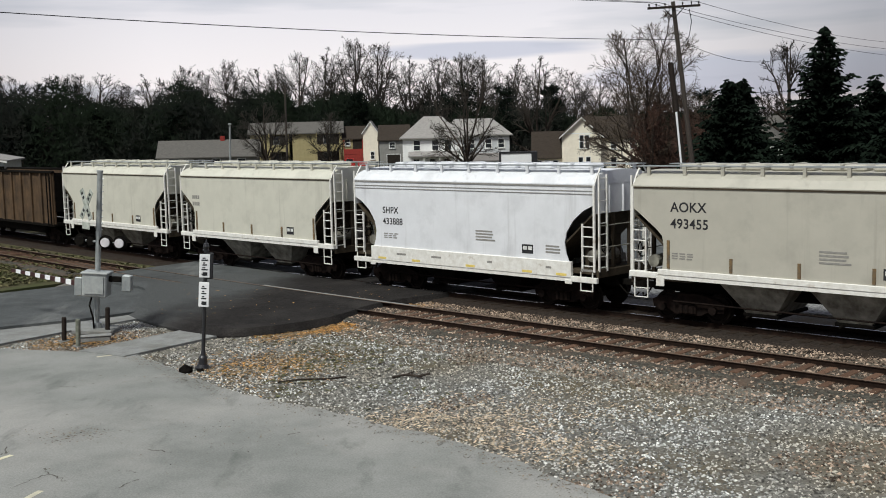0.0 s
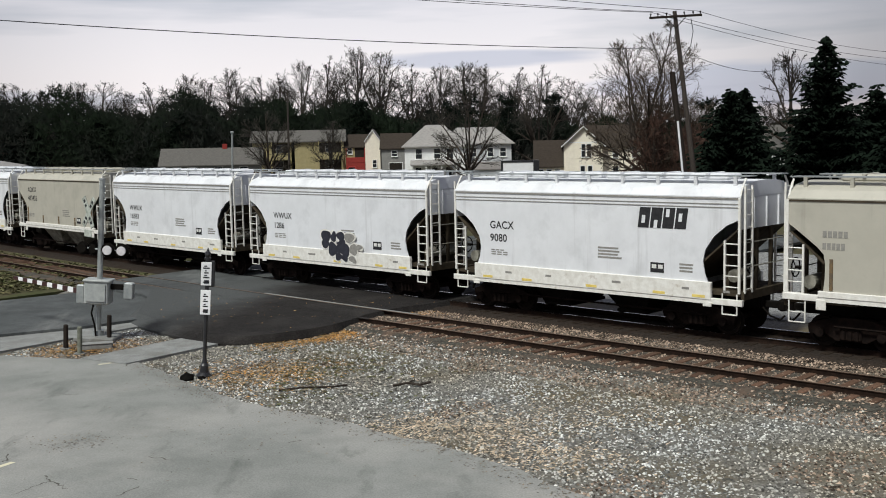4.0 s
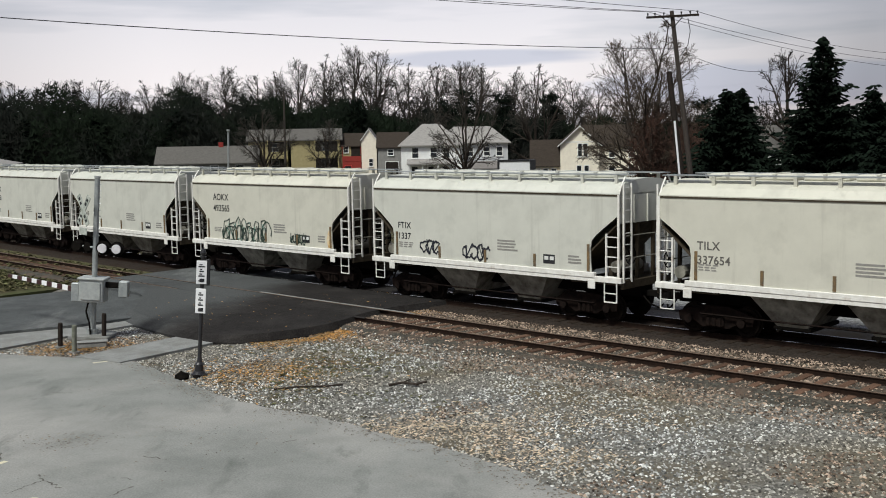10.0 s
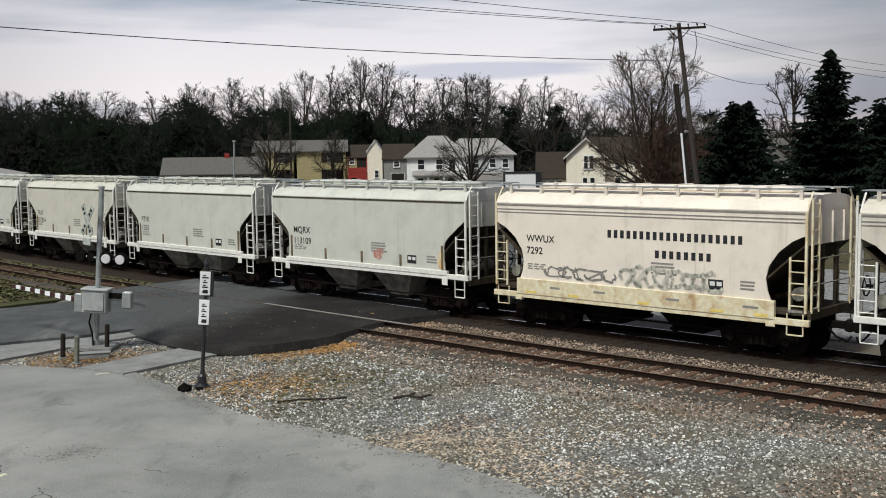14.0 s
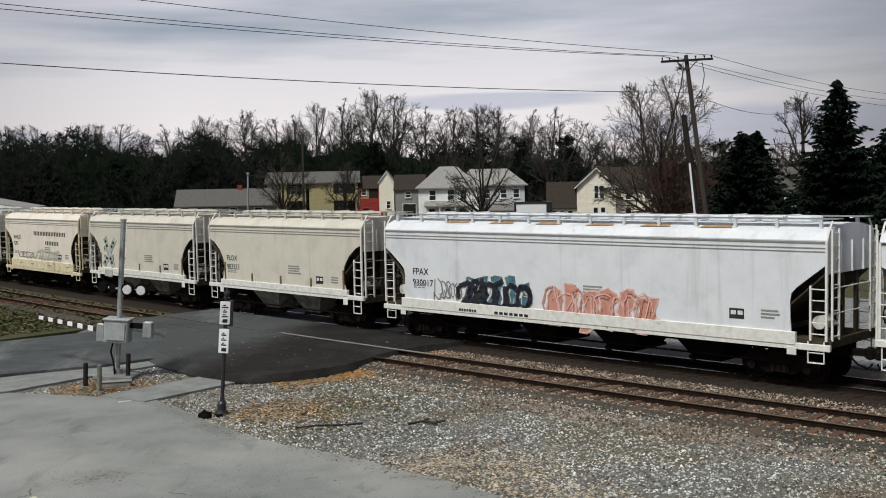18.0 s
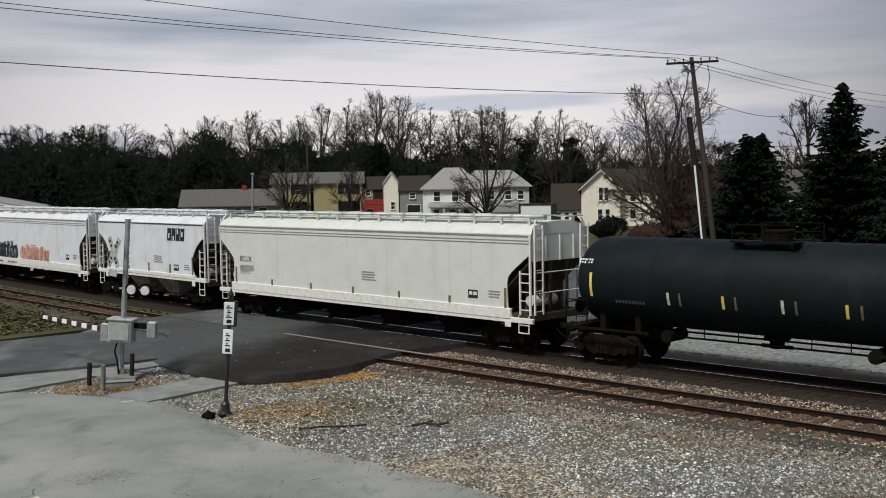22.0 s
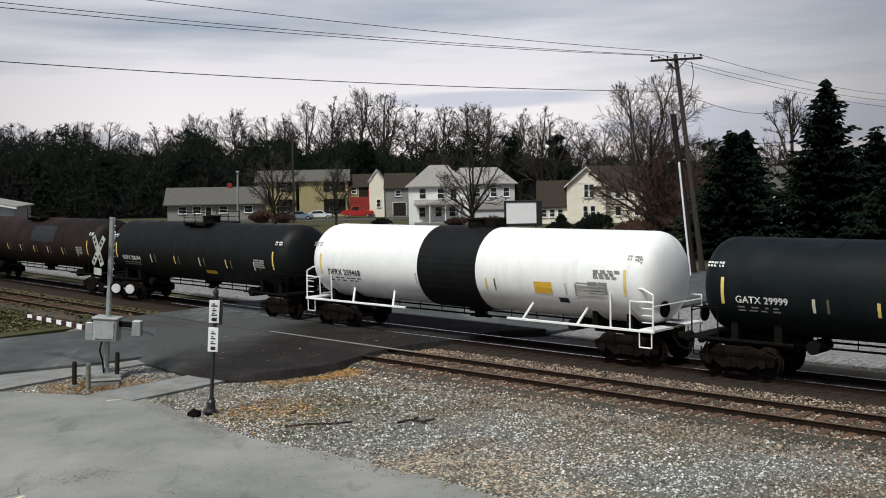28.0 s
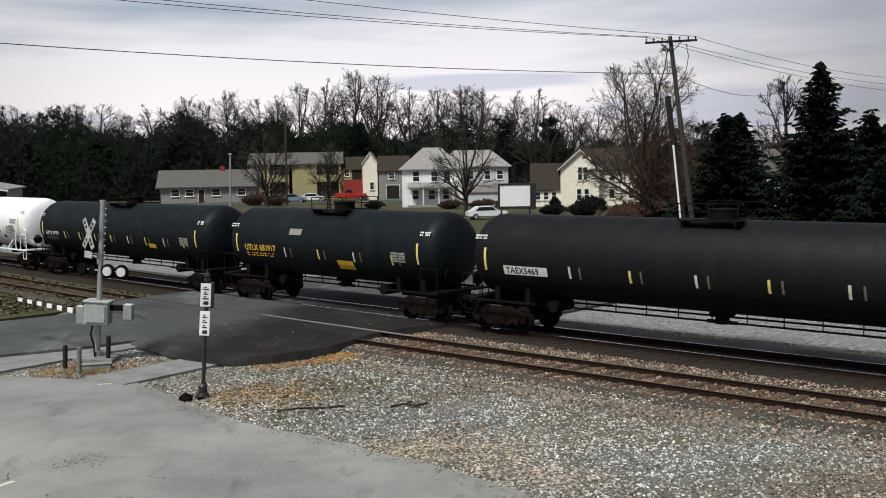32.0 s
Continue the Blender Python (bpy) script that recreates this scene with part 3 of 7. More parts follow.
def graffiti(car, x, z, w, h, mat, seed, y=-1.58, loops=7, fat=0.10, fill=None):
    """Overlapping sprayed loops and strokes with no words."""
    rr = random.Random(seed)
    if fill:
        for k in range(loops):
            f_ = Mesh()
            cx, cz = x + w * (k + 0.5) / loops, z + h / 2 + rr.uniform(-0.08, 0.08) * h
            pts = []
            for i in range(11):
                a = 6.283 * i / 11
                q = rr.uniform(0.62, 1.12)
                pts.append((cx + w / loops * 0.62 * q * math.cos(a), y + 0.003 - 0.0004 * k, cz + h * 0.46 * q * math.sin(a)))
            f_.add(pts, [tuple(range(11))])
            part("spray_fill", f_, fill, car, "sprayed block of colour")
    m = Mesh()
    for k in range(loops):
        cx = x + w * (k + 0.5) / loops
        a0, turn = rr.uniform(0, 6.28), rr.choice((-1, 1)) * rr.uniform(3.6, 6.0)
        rx, rz = w / loops * rr.uniform(0.45, 0.85), h * rr.uniform(0.28, 0.48)
        pts = []
        for i in range(13):
            a = a0 + turn * i / 12
            pts.append((cx + rx * math.cos(a) + rr.uniform(-0.03, 0.03), z + h / 2 + rz * math.sin(a) + rr.uniform(-0.04, 0.04)))
        if rr.random() < 0.6:
            pts += [(cx + rx * rr.uniform(-1, 1), z + rr.uniform(0, 0.25) * h), (cx + rx * rr.uniform(-1, 1.4), z + h * rr.uniform(0.7, 1.0))]
        d = 0.0015 * k
        for (ax, az), (bx, bz) in zip(pts, pts[1:]):
            t = math.hypot(bx - ax, bz - az) or 1
            f = fat * rr.uniform(0.7, 1.2) / 2
            ux, uz = -(bz - az) / t * f, (bx - ax) / t * f
            ex, ez = (bx - ax) / t * f * 0.6, (bz - az) / t * f * 0.6
            m.add([(ax - ux - ex, y - d, az - uz - ez), (bx - ux + ex, y - d, bz - uz + ez), (bx + ux + ex, y - d, bz + uz + ez), (ax + ux - ex, y - d, az + uz - ez)], [(0, 1, 2, 3)])
    part("spray_tag", m, mat, car, "sprayed loops and strokes on the wagon side")


def roof_line(z):
    """Half profile of the roof, from the eave up: distance from the axis, height."""
    return [(1.58, z), (1.585, z + 0.05), (1.40, z + 0.27), (1.05, z + 0.40), (0.55, z + 0.47), (0.0, z + 0.49)]


BRACKET = {}


def hopper(length, paintmat, label="", bays=2, rounded=False, stakes=True, sillmat=None, stripe=False, sill=None):
    """A covered hopper wagon; x along the track, the camera's side is -y, z = 0 at the rail's top."""
    sillmat = sillmat or SILL
    h = (length - 1.365) / 2
    car = thing("covered_hopper_wagon", label, "freight wagon", group="wagons of the goods train")
    deep = sill or (0.17 if bays == 2 else 0.36)
    ZS, ZE = 1.62 - deep if bays == 2 else 1.18, 4.06
    # side sheets with the sloped cut-outs at both ends
    for sgn in (-1, 1):
        m = Mesh()
        if rounded:
            arc = [(h - 0.02, 3.46), (h - 0.42, 3.28), (h - 0.82, 2.96), (h - 1.10, 2.56), (h - 1.18, 2.20), (h - 1.12, 1.86), (h - 0.98, 1.52), (h - 0.94, ZS + 0.05)]
        else:
            arc = [(h - 0.02, 3.44), (h - 0.40, 3.16), (h - 0.86, 2.80), (h - 1.03, 2.62), (h - 1.08, 2.36), (h - 1.07, 1.95), (h - 1.02, ZS + 0.05)]
        poly = [(-h, ZE), (-h, arc[0][1] + 0.1)] + [(-x, z) for x, z in arc] + [(x, z) for x, z in reversed(arc)] + [(h, arc[0][1] + 0.1), (h, ZE)]
        ys = 1.53 * sgn
        m.prism(poly, min(ys, ys + 0.04 * sgn), max(ys, ys + 0.04 * sgn))
        part("side_sheet", m, paintmat, car)
        s = Mesh()
        y0, y1 = (1.50, 1.62) if sgn > 0 else (-1.62, -1.50)
        s.box(-h + 0.9, h - 0.9, y0, y1, ZS, ZS + deep, 0.012)
        s.box(-h - 0.1, -h + 0.9, y0, y1, ZS + 0.02 - 0.14, ZS + 0.06, 0.012)
        s.box(h - 0.9, h + 0.1, y0, y1, ZS + 0.02 - 0.14, ZS + 0.06, 0.012)
        s.box(-h + 0.9, h - 0.9, y0 + 0.02, y1 - 0.02, ZS - 0.12, ZS, 0.0)
        part("side_sill", s, sillmat, car, "white painted side sill")
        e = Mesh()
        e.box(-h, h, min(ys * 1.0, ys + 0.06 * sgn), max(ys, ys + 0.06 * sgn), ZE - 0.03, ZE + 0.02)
        if stripe:
            for dz in (0.16, 0.26):
                e.box(-h + 0.02, h - 0.02, min(ys, ys + 0.055 * sgn), max(ys, ys + 0.055 * sgn), ZE - dz - 0.012, ZE - dz + 0.012)
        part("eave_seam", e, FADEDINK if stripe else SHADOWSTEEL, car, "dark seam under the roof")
    # roof with its running boards, brackets and hatch covers
    m = Mesh()
    half = roof_line(ZE)
    prof = [(y, z) for y, z in half] + [(-y, z) for y, z in reversed(half[:-1])]
    m.loft([[(x, y, z) for y, z in prof] for x in (-h, h)])
    part("roof", m, paintmat, car)
    for sgn in (-1, 1):
        m = Mesh()
        n = int(length / 1.30)
        for i in range(n):
            x = -h + 0.35 + (2 * h - 0.7) * i / (n - 1)
            key = (paintmat.name, sgn)
            if key not in BRACKET:
                b = Mesh()
                b.box(-0.05, 0.05, sgn * 1.20 - 0.03, sgn * 1.20 + 0.03, ZE + 0.30, ZE + 0.60)
                b.box(-0.04, 0.04, min(sgn * 0.75, sgn * 1.24), max(sgn * 0.75, sgn * 1.24), ZE + 0.575, ZE + 0.605)
                BRACKET[key] = b.mesh("bracket")
            part("bracket", BRACKET[key], paintmat, car, m=pose(x, 0, 0))
        m = Mesh()
        for k in range(3):
            y = sgn * (0.82 + 0.16 * k)
            m.box(-h - 0.1, h + 0.1, y - 0.065, y + 0.065, ZE + 0.605, ZE + 0.635)
        part("running_board", m, GALV, car, "grey grating running board")
    nh = 6 if bays == 2 else 9
    for i in range(nh):
        x = -h + 0.9 + (2 * h - 1.8) * (i + 0.5) / nh
        m = Mesh()
        w = (2 * h - 1.8) / nh * 0.44
        m.box(x - w, x + w, -0.42, 0.42, ZE + 0.47, ZE + 0.66, 0.05)
        m.box(x - 0.05, x + 0.05, -0.52, 0.52, ZE + 0.62, ZE + 0.69, 0.015)
        part("hatch_cover", m, paintmat, car)
    # ends: upper end panel, slope sheet, deck, posts
    for sgn in (-1, 1):
        m = Mesh()
        X = sgn * h
        m.box(min(X, X - sgn * 0.05), max(X, X - sgn * 0.05), -1.5, 1.5, 3.18, ZE + 0.04)
        m.prism([(X, ZE), (X, ZE + 0.01), (X - sgn * 0.04, ZE + 0.01)], -1.3, 1.3)
        for y in (-0.75, 0.0, 0.75):
            m.box(min(X, X + sgn * 0.05), max(X, X + sgn * 0.05), y - 0.03, y + 0.03, 3.18, ZE)
        part("end_panel", m, paintmat, car)
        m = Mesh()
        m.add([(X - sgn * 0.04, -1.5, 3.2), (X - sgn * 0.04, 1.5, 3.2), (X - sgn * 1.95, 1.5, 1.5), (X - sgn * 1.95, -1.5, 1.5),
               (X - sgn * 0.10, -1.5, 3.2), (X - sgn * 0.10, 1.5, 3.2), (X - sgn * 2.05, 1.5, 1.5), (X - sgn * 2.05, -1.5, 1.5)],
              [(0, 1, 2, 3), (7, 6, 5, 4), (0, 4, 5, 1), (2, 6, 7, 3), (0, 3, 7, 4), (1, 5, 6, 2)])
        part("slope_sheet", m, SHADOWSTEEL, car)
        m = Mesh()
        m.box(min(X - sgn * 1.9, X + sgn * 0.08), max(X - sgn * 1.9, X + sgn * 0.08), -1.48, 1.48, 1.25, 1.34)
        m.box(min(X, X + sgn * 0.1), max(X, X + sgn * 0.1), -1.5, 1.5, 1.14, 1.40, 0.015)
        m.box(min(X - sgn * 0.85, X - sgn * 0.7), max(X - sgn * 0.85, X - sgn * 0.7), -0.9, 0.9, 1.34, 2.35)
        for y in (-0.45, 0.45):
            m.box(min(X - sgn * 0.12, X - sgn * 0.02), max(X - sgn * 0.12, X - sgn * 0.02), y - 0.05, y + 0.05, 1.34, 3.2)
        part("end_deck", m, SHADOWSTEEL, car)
        m = Mesh()
        m.rod((X - sgn * 0.45, -1.1, 1.78), (X - sgn * 0.45, 0.2, 1.78), 0.19, 12)
        part("air_reservoir", m, BAYPAINT if bays == 2 else sillmat, car)
        m = Mesh()
        n = 14
        cy = -0.95
        rim = [(X + sgn * 0.02, cy + 0.27 * math.cos(2 * math.pi * i / n), 2.15 + 0.27 * math.sin(2 * math.pi * i / n)) for i in range(n + 1)]
        m.loft([[(X + sgn * (0.02 + 0.02 * math.cos(a)), cy + (0.27 + 0.02 * math.sin(a)) * math.cos(b), 2.15 + (0.27 + 0.02 * math.sin(a)) * math.sin(b))
                 for a in (0.0, 1.257, 2.513, 3.770, 5.027)] for b in [2 * math.pi * i / n for i in range(n + 1)]], cap=False)
        wheel = part("brake_wheel", m, DARKSTEEL, car)
        for i in (0, 5, 9):
            part("spoke", Mesh().rod((X + sgn * 0.02, cy, 2.15), rim[i], 0.015, 4), DARKSTEEL, wheel)
        part("hub", Mesh().rod((X - sgn * 0.15, cy, 2.15), (X + sgn * 0.03, cy, 2.15), 0.05, 6), DARKSTEEL, wheel)
        for y in (-1.57, 1.57):
            sy = math.copysign(1, y)
            m = Mesh()
            m.box(min(X - sgn * 0.05, X + sgn * 0.02), max(X - sgn * 0.05, X + sgn * 0.02), y - 0.03, y + 0.03, 1.34, 4.08)
            m.path([(X - sgn * 0.015, y, 4.05), (X - sgn * 0.015, y - sy * 0.16, 4.36), (X - sgn * 0.015, y - sy * 0.36, 4.62)], 0.03, 5)
            part("corner_post", m, sillmat, car, "pale ladder stile rising to the roof")
            m = Mesh()
            xi = X - sgn * 0.47
            m.box(xi - 0.028, xi + 0.028, y - 0.028, y + 0.028, 1.34, 2.86)
            for k in range(5):
                z = 1.52 + 0.31 * k
                m.rod((X - sgn * 0.02, y, z), (xi, y, z), 0.019, 5)
            part("ladder", m, sillmat, car)
            ladder(car, X + sgn * 0.10, y - sy * 0.32, 1.35, 4.42, sillmat, 0.42, "y", 9)
        x0 = X - sgn * 0.08
        for y in (-1.58, 1.58):
            m = Mesh()
            m.path([(x0, y, 1.32), (x0, y, 0.72), (x0 - sgn * 0.46, y, 0.72), (x0 - sgn * 0.46, y, 1.32)], 0.022, 5)
            m.rod((x0, y, 1.0), (x0 - sgn * 0.46, y, 1.0), 0.018, 5)
            part("stirrup_step", m, sillmat, car)
        for z in (2.1, 2.8):
            part("grab_iron", Mesh().rod((X + sgn * 0.1, -1.35, z), (X + sgn * 0.1, 1.35, z), 0.018, 5), BAYPAINT if bays == 2 else sillmat, car)
        coupler(car, X, sgn * 0.86)
        bogie(car, sgn * (h - 1.62))
        m = Mesh()
        m.box(X - sgn * 1.0 - 0.14, X - sgn * 1.0 + 0.14, -1.64, -1.61, ZS - 0.34 * min(1.0, 0.3 / deep), ZS - 0.06, 0.01)
        part("jacking_pad", m, sillmat, car)
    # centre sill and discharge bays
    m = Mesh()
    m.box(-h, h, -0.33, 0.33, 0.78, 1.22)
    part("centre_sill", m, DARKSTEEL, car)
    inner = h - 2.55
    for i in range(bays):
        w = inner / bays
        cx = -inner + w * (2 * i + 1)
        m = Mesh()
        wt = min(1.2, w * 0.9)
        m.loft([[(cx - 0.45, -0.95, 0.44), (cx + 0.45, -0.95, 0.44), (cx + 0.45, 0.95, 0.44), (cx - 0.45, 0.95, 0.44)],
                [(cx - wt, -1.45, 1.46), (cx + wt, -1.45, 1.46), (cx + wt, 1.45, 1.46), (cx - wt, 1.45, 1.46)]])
        # bays lost in under-wagon shade take the near-black instead of paint
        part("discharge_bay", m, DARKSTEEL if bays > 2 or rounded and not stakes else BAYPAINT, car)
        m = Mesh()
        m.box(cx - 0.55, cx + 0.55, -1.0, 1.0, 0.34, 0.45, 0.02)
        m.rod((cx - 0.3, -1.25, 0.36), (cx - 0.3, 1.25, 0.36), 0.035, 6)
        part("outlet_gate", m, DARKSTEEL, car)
    m = Mesh()
    m.rod((-h + 1.2, -1.2, 0.62), (h - 1.2, -1.2, 0.58), 0.03, 5)
    part("brake_pipe", m, TRUCKIRON, car)
    if stakes:
        for i, x in enumerate(np.linspace(-h + 1.25, h - 1.15, 5 if bays == 2 else 7)):
            m = Mesh()
            hi = 0.85 if i in (0, 4 if bays == 2 else 6) else 0.42
            m.box(x - 0.045, x + 0.045, -1.60, -1.565, ZS + 0.2, ZS + 0.2 + hi)
            part("side_stake", m, STAKE, car)
    m = Mesh()
    m.box(h - 2.95, h - 2.48, -1.578, -1.568, 1.78, 2.08)
    pl = part("placard", m, INK, car, "black placard with white squares")
    m = Mesh()
    for k in range(2):
        m.box(h - 2.90 + 0.22 * k, h - 2.74 + 0.22 * k, -1.582, -1.577, 1.90, 2.02)
    part("placard_print", m, WHITEINK, pl)
    return car, h


def tag(car, x, z, w, h, n, seed, edge, fill=None, fat=0.05, shine=None, y=-1.574):
    """A sprayed tag of n slanted, jagged letter shapes: fill, outline strokes and inner strokes."""
    rr = random.Random(seed)
    shapes = []
    for i in range(n):
        x0, ww = x + w * i / n, w / n * rr.uniform(0.72, 1.05)
        zb, zt = z + rr.uniform(-0.10, 0.10) * h, z + h * rr.uniform(0.82, 1.08)
        lean = rr.uniform(0.02, 0.22)
        ring = []
        for u, v in ((0.0, 0.0), (0.45, -0.06), (0.95, 0.05), (1.0, 0.35), (0.82, 0.5), (1.04, 0.7), (0.92, 1.0), (0.5, 1.04), (0.05, 0.96), (0.14, 0.55), (-0.04, 0.3)):
            uu, vv = u + rr.uniform(-0.20, 0.20), v + rr.uniform(-0.10, 0.10)
            ring.append((x0 + ww * (uu + lean * vv), zb + (zt - zb) * vv))
        shapes.append(ring)

    def stroke(m, a, b, f, d):
        dx, dz = b[0] - a[0], b[1] - a[1]
        ln = math.hypot(dx, dz) or 1.0
        px, pz = -dz / ln * f / 2, dx / ln * f / 2
        ex, ez = dx / ln * f * 0.4, dz / ln * f * 0.4
        m.prism([(a[0] - px - ex, a[1] - pz - ez), (b[0] - px + ex, b[1] - pz + ez), (b[0] + px + ex, b[1] + pz + ez), (a[0] + px - ex, a[1] + pz - ez)], y - d, y - d + 0.003)

    base = None
    if fill:
        m = Mesh()
        for k, ring in enumerate(shapes):
            cx, cz = sum(p[0] for p in ring) / len(ring), sum(p[1] for p in ring) / len(ring)
            yy = y - 0.002 - 0.0006 * k
            m.add([(cx, yy, cz)] + [(a, yy, b) for a, b in ring], [(0, j + 1, (j + 1) % len(ring) + 1) for j in range(len(ring))])
        base = part("sprayed_fill", m, fill, car)
    m = Mesh()
    for k, ring in enumerate(shapes):
        for a, b in zip(ring, ring[1:] + ring[:1]):
            stroke(m, a, b, fat * rr.uniform(0.6, 1.3), 0.008 + 0.001 * k)
    part("sprayed_outline", m, edge, car)
    m = Mesh()
    for k, ring in enumerate(shapes):
        for _ in range(3):
            a, b = rr.sample(ring, 2)
            mid = ((a[0] + b[0]) / 2 + rr.uniform(-0.1, 0.1), (a[1] + b[1]) / 2 + rr.uniform(-0.1, 0.1))
            q = (a[0] * 0.4 + mid[0] * 0.6, a[1] * 0.4 + mid[1] * 0.6)
            stroke(m, q, mid, fat * 0.7, 0.018 + 0.001 * k)
            stroke(m, mid, ((mid[0] + b[0]) / 2, (mid[1] + b[1]) / 2), fat * 0.7, 0.018 + 0.001 * k)
    part("sprayed_stroke", m, shine or edge, car)


def mark(car, h, line1, line2, mat=None, x=0.95, z=3.28, size=0.40):
    words(car, line1, -h + x, z, size, mat or INK)
    words(car, line2, -h + x, z - size * 1.22, size, mat or INK)
    bars(car, -h + x + 0.05, 1.95, 0.85, 0.22, 3, FADEDINK, cells=3)
    bars(car, 0.6, 2.1, 0.9, 0.4, 4, FADEDINK)
    bars(car, h - 1.95, 1.85, 0.6, 0.3, 3, FADEDINK)


def tank(length, paintmat, label="", trim=None, radius=1.43, zc=2.62, band=None, n_reflect=6, platform=True, railmat=None, plate=WHITEINK, domed=False, deck=2.9):
    """A tank wagon."""
    h = length / 2 - 0.95
    trim = trim or DARKSTEEL
    car = thing("tank_wagon", label, "freight wagon", group="wagons of the goods train")
    n = 40

    def ring(x, r):
        return [(x, r * math.sin(2 * math.pi * i / n), zc + r * math.cos(2 * math.pi * i / n)) for i in range(n)]
    head = [(0.0, 1.0), (0.14, 0.995), (0.3, 0.97), (0.45, 0.91), (0.57, 0.82), (0.66, 0.70), (0.73, 0.52), (0.77, 0.30), (0.785, 0.06)]
    m = Mesh()
    xs = h - 0.58
    m.loft([ring(-xs - d, radius * k) for d, k in reversed(head)] + [ring(xs + d, radius * k) for d, k in head])
    part("tank_shell", m, paintmat, car, smooth=True)
    for x in np.linspace(-xs, xs, 6):
        m = Mesh()
        m.loft([ring(x - 0.02, radius + 0.006), ring(x + 0.02, radius + 0.006)])
        part("weld_band", m, paintmat, car, smooth=False)
    if band:
        m = Mesh()
        m.loft([ring(band[0], radius - 0.02), ring(band[0], radius + 0.03), ring(band[1], radius + 0.03), ring(band[1], radius - 0.02)], cap=False)
        part("centre_band", m, band[2], car, band[3], smooth=False)
    # manway, valve housing, platform with rails
    m = Mesh()
    top = zc + radius
    m.rod((0, 0, top - 0.15), (0, 0, top + 0.26), 0.42, 18)
    m.rod((0, 0, top + 0.26), (0, 0, top + 0.32), 0.46, 18)
    if domed:
        m.box(0.55, 1.05, -0.35, 0.35, top - 0.1, top + 0.34, 0.04)
    part("manway", m, trim, car)
    if platform:
        m = Mesh()
        for y0, y1 in ((-0.95, -0.50), (0.50, 0.95)):
            m.box(-1.05, 1.05, y0, y1, top - 0.03, top + 0.01)
        for x in (-0.9, 0.9):
            m.box(x - 0.03, x + 0.03, -0.95, 0.95, top - 0.16, top - 0.03)
        part("platform", m, DARKSTEEL if railmat is None else railmat, car, "dark grating walkway")
        m = Mesh()
        for y in (-0.93, 0.93):
            for x in (-1.0, 0, 1.0):
                m.rod((x, y, top - 0.03), (x, y, top + 0.50), 0.02, 5)
            m.path([(-1.0, y, top + 0.50), (1.0, y, top + 0.50)], 0.02, 5)
            m.path([(-1.0, y, top + 0.24), (1.0, y, top + 0.24)], 0.016, 5)
        part("platform_rail", m, railmat or trim, car)
    m = Mesh()
    m.rod((0, 0, zc - radius - 0.35), (0, 0, zc - radius + 0.1), 0.22, 12)
    m.box(-0.3, 0.3, -0.3, 0.3, zc - radius - 0.12, zc - radius + 0.02, 0.02)
    m.rod((-0.5, 0, zc - radius - 0.3), (0.5, 0, zc - radius - 0.3), 0.06, 8)
    part("bottom_valve", m, DARKSTEEL, car)
    for sgn in (-1, 1):
        m = Mesh()
        X = sgn * h
        m.box(min(X - sgn * 2.7, X + sgn * 0.35), max(X - sgn * 2.7, X + sgn * 0.35), -0.36, 0.36, 0.78, 1.18, 0.02)
        for dx in (0.75, 2.1):
            m.box(min(X - sgn * dx, X - sgn * (dx + 0.22)), max(X - sgn * dx, X - sgn * (dx + 0.22)), -1.0, 1.0, 1.0, 1.62, 0.02)
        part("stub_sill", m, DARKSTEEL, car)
        m = Mesh()
        m.box(min(X - sgn * 0.2, X + sgn * 0.35), max(X - sgn * 0.2, X + sgn * 0.35), -1.42, 1.42, 1.10, 1.17)
        m.box(min(X - sgn * deck, X + sgn * 0.35), max(X - sgn * deck, X + sgn * 0.35), -1.48, -1.40, 1.07, 1.15, 0.01)
        m.box(min(X - sgn * 2.9, X + sgn * 0.35), max(X - sgn * 2.9, X + sgn * 0.35), 1.40, 1.48, 1.07, 1.15, 0.01)
        part("end_platform", m, railmat or trim, car)
        if deck > 3.5:
            for dx in (2.6, 4.9):
                st_ = Mesh().rod((X - sgn * dx, -1.44, 1.12), (X - sgn * (dx - 0.22), -1.12, zc - radius * 0.66), 0.045, 6)
                part("deck_strut", st_, railmat or trim, car)
            ck_ = Mesh()
            ck_.path([(X + sgn * 0.30, -1.43, 1.15), (X + sgn * 0.30, -1.40, 2.25), (X - sgn * 0.10, -1.38, 2.42), (X - sgn * 1.15, -1.40, 2.42), (X - sgn * 1.28, -1.43, 2.2), (X - sgn * 1.28, -1.43, 1.15)], 0.032, 6)
            for k in range(4):
                ck_.rod((X + sgn * 0.30, -1.42, 1.38 + 0.22 * k), (X - sgn * 0.12, -1.42, 1.38 + 0.22 * k), 0.018, 5)
            part("end_ladder", ck_, railmat or trim, car, "white rounded end rail with rungs")
        for y in (-1.43, 1.43):
            m = Mesh()
            m.path([(X + sgn * 0.30, y, 1.12), (X + sgn * 0.30, y, 2.02), (X - sgn * 0.55, y, 2.02), (X - sgn * 0.55, y, 1.12)], 0.024, 5)
            part("end_handrail", m, railmat or trim, car)
            m = Mesh()
            m.path([(X + sgn * 0.25, y, 1.1), (X + sgn * 0.25, y, 0.6), (X - sgn * 0.2, y, 0.6), (X - sgn * 0.2, y, 1.1)], 0.022, 5)
            part("stirrup_step", m, railmat or trim, car)
        part("grab_iron", Mesh().rod((X + sgn * 0.32, -1.43, 1.9), (X + sgn * 0.32, 1.43, 1.9), 0.02, 5), railmat or trim, car)
        coupler(car, X + sgn * 0.3, sgn * 0.66)
        bogie(car, sgn * (h - 0.95))
        m = Mesh()
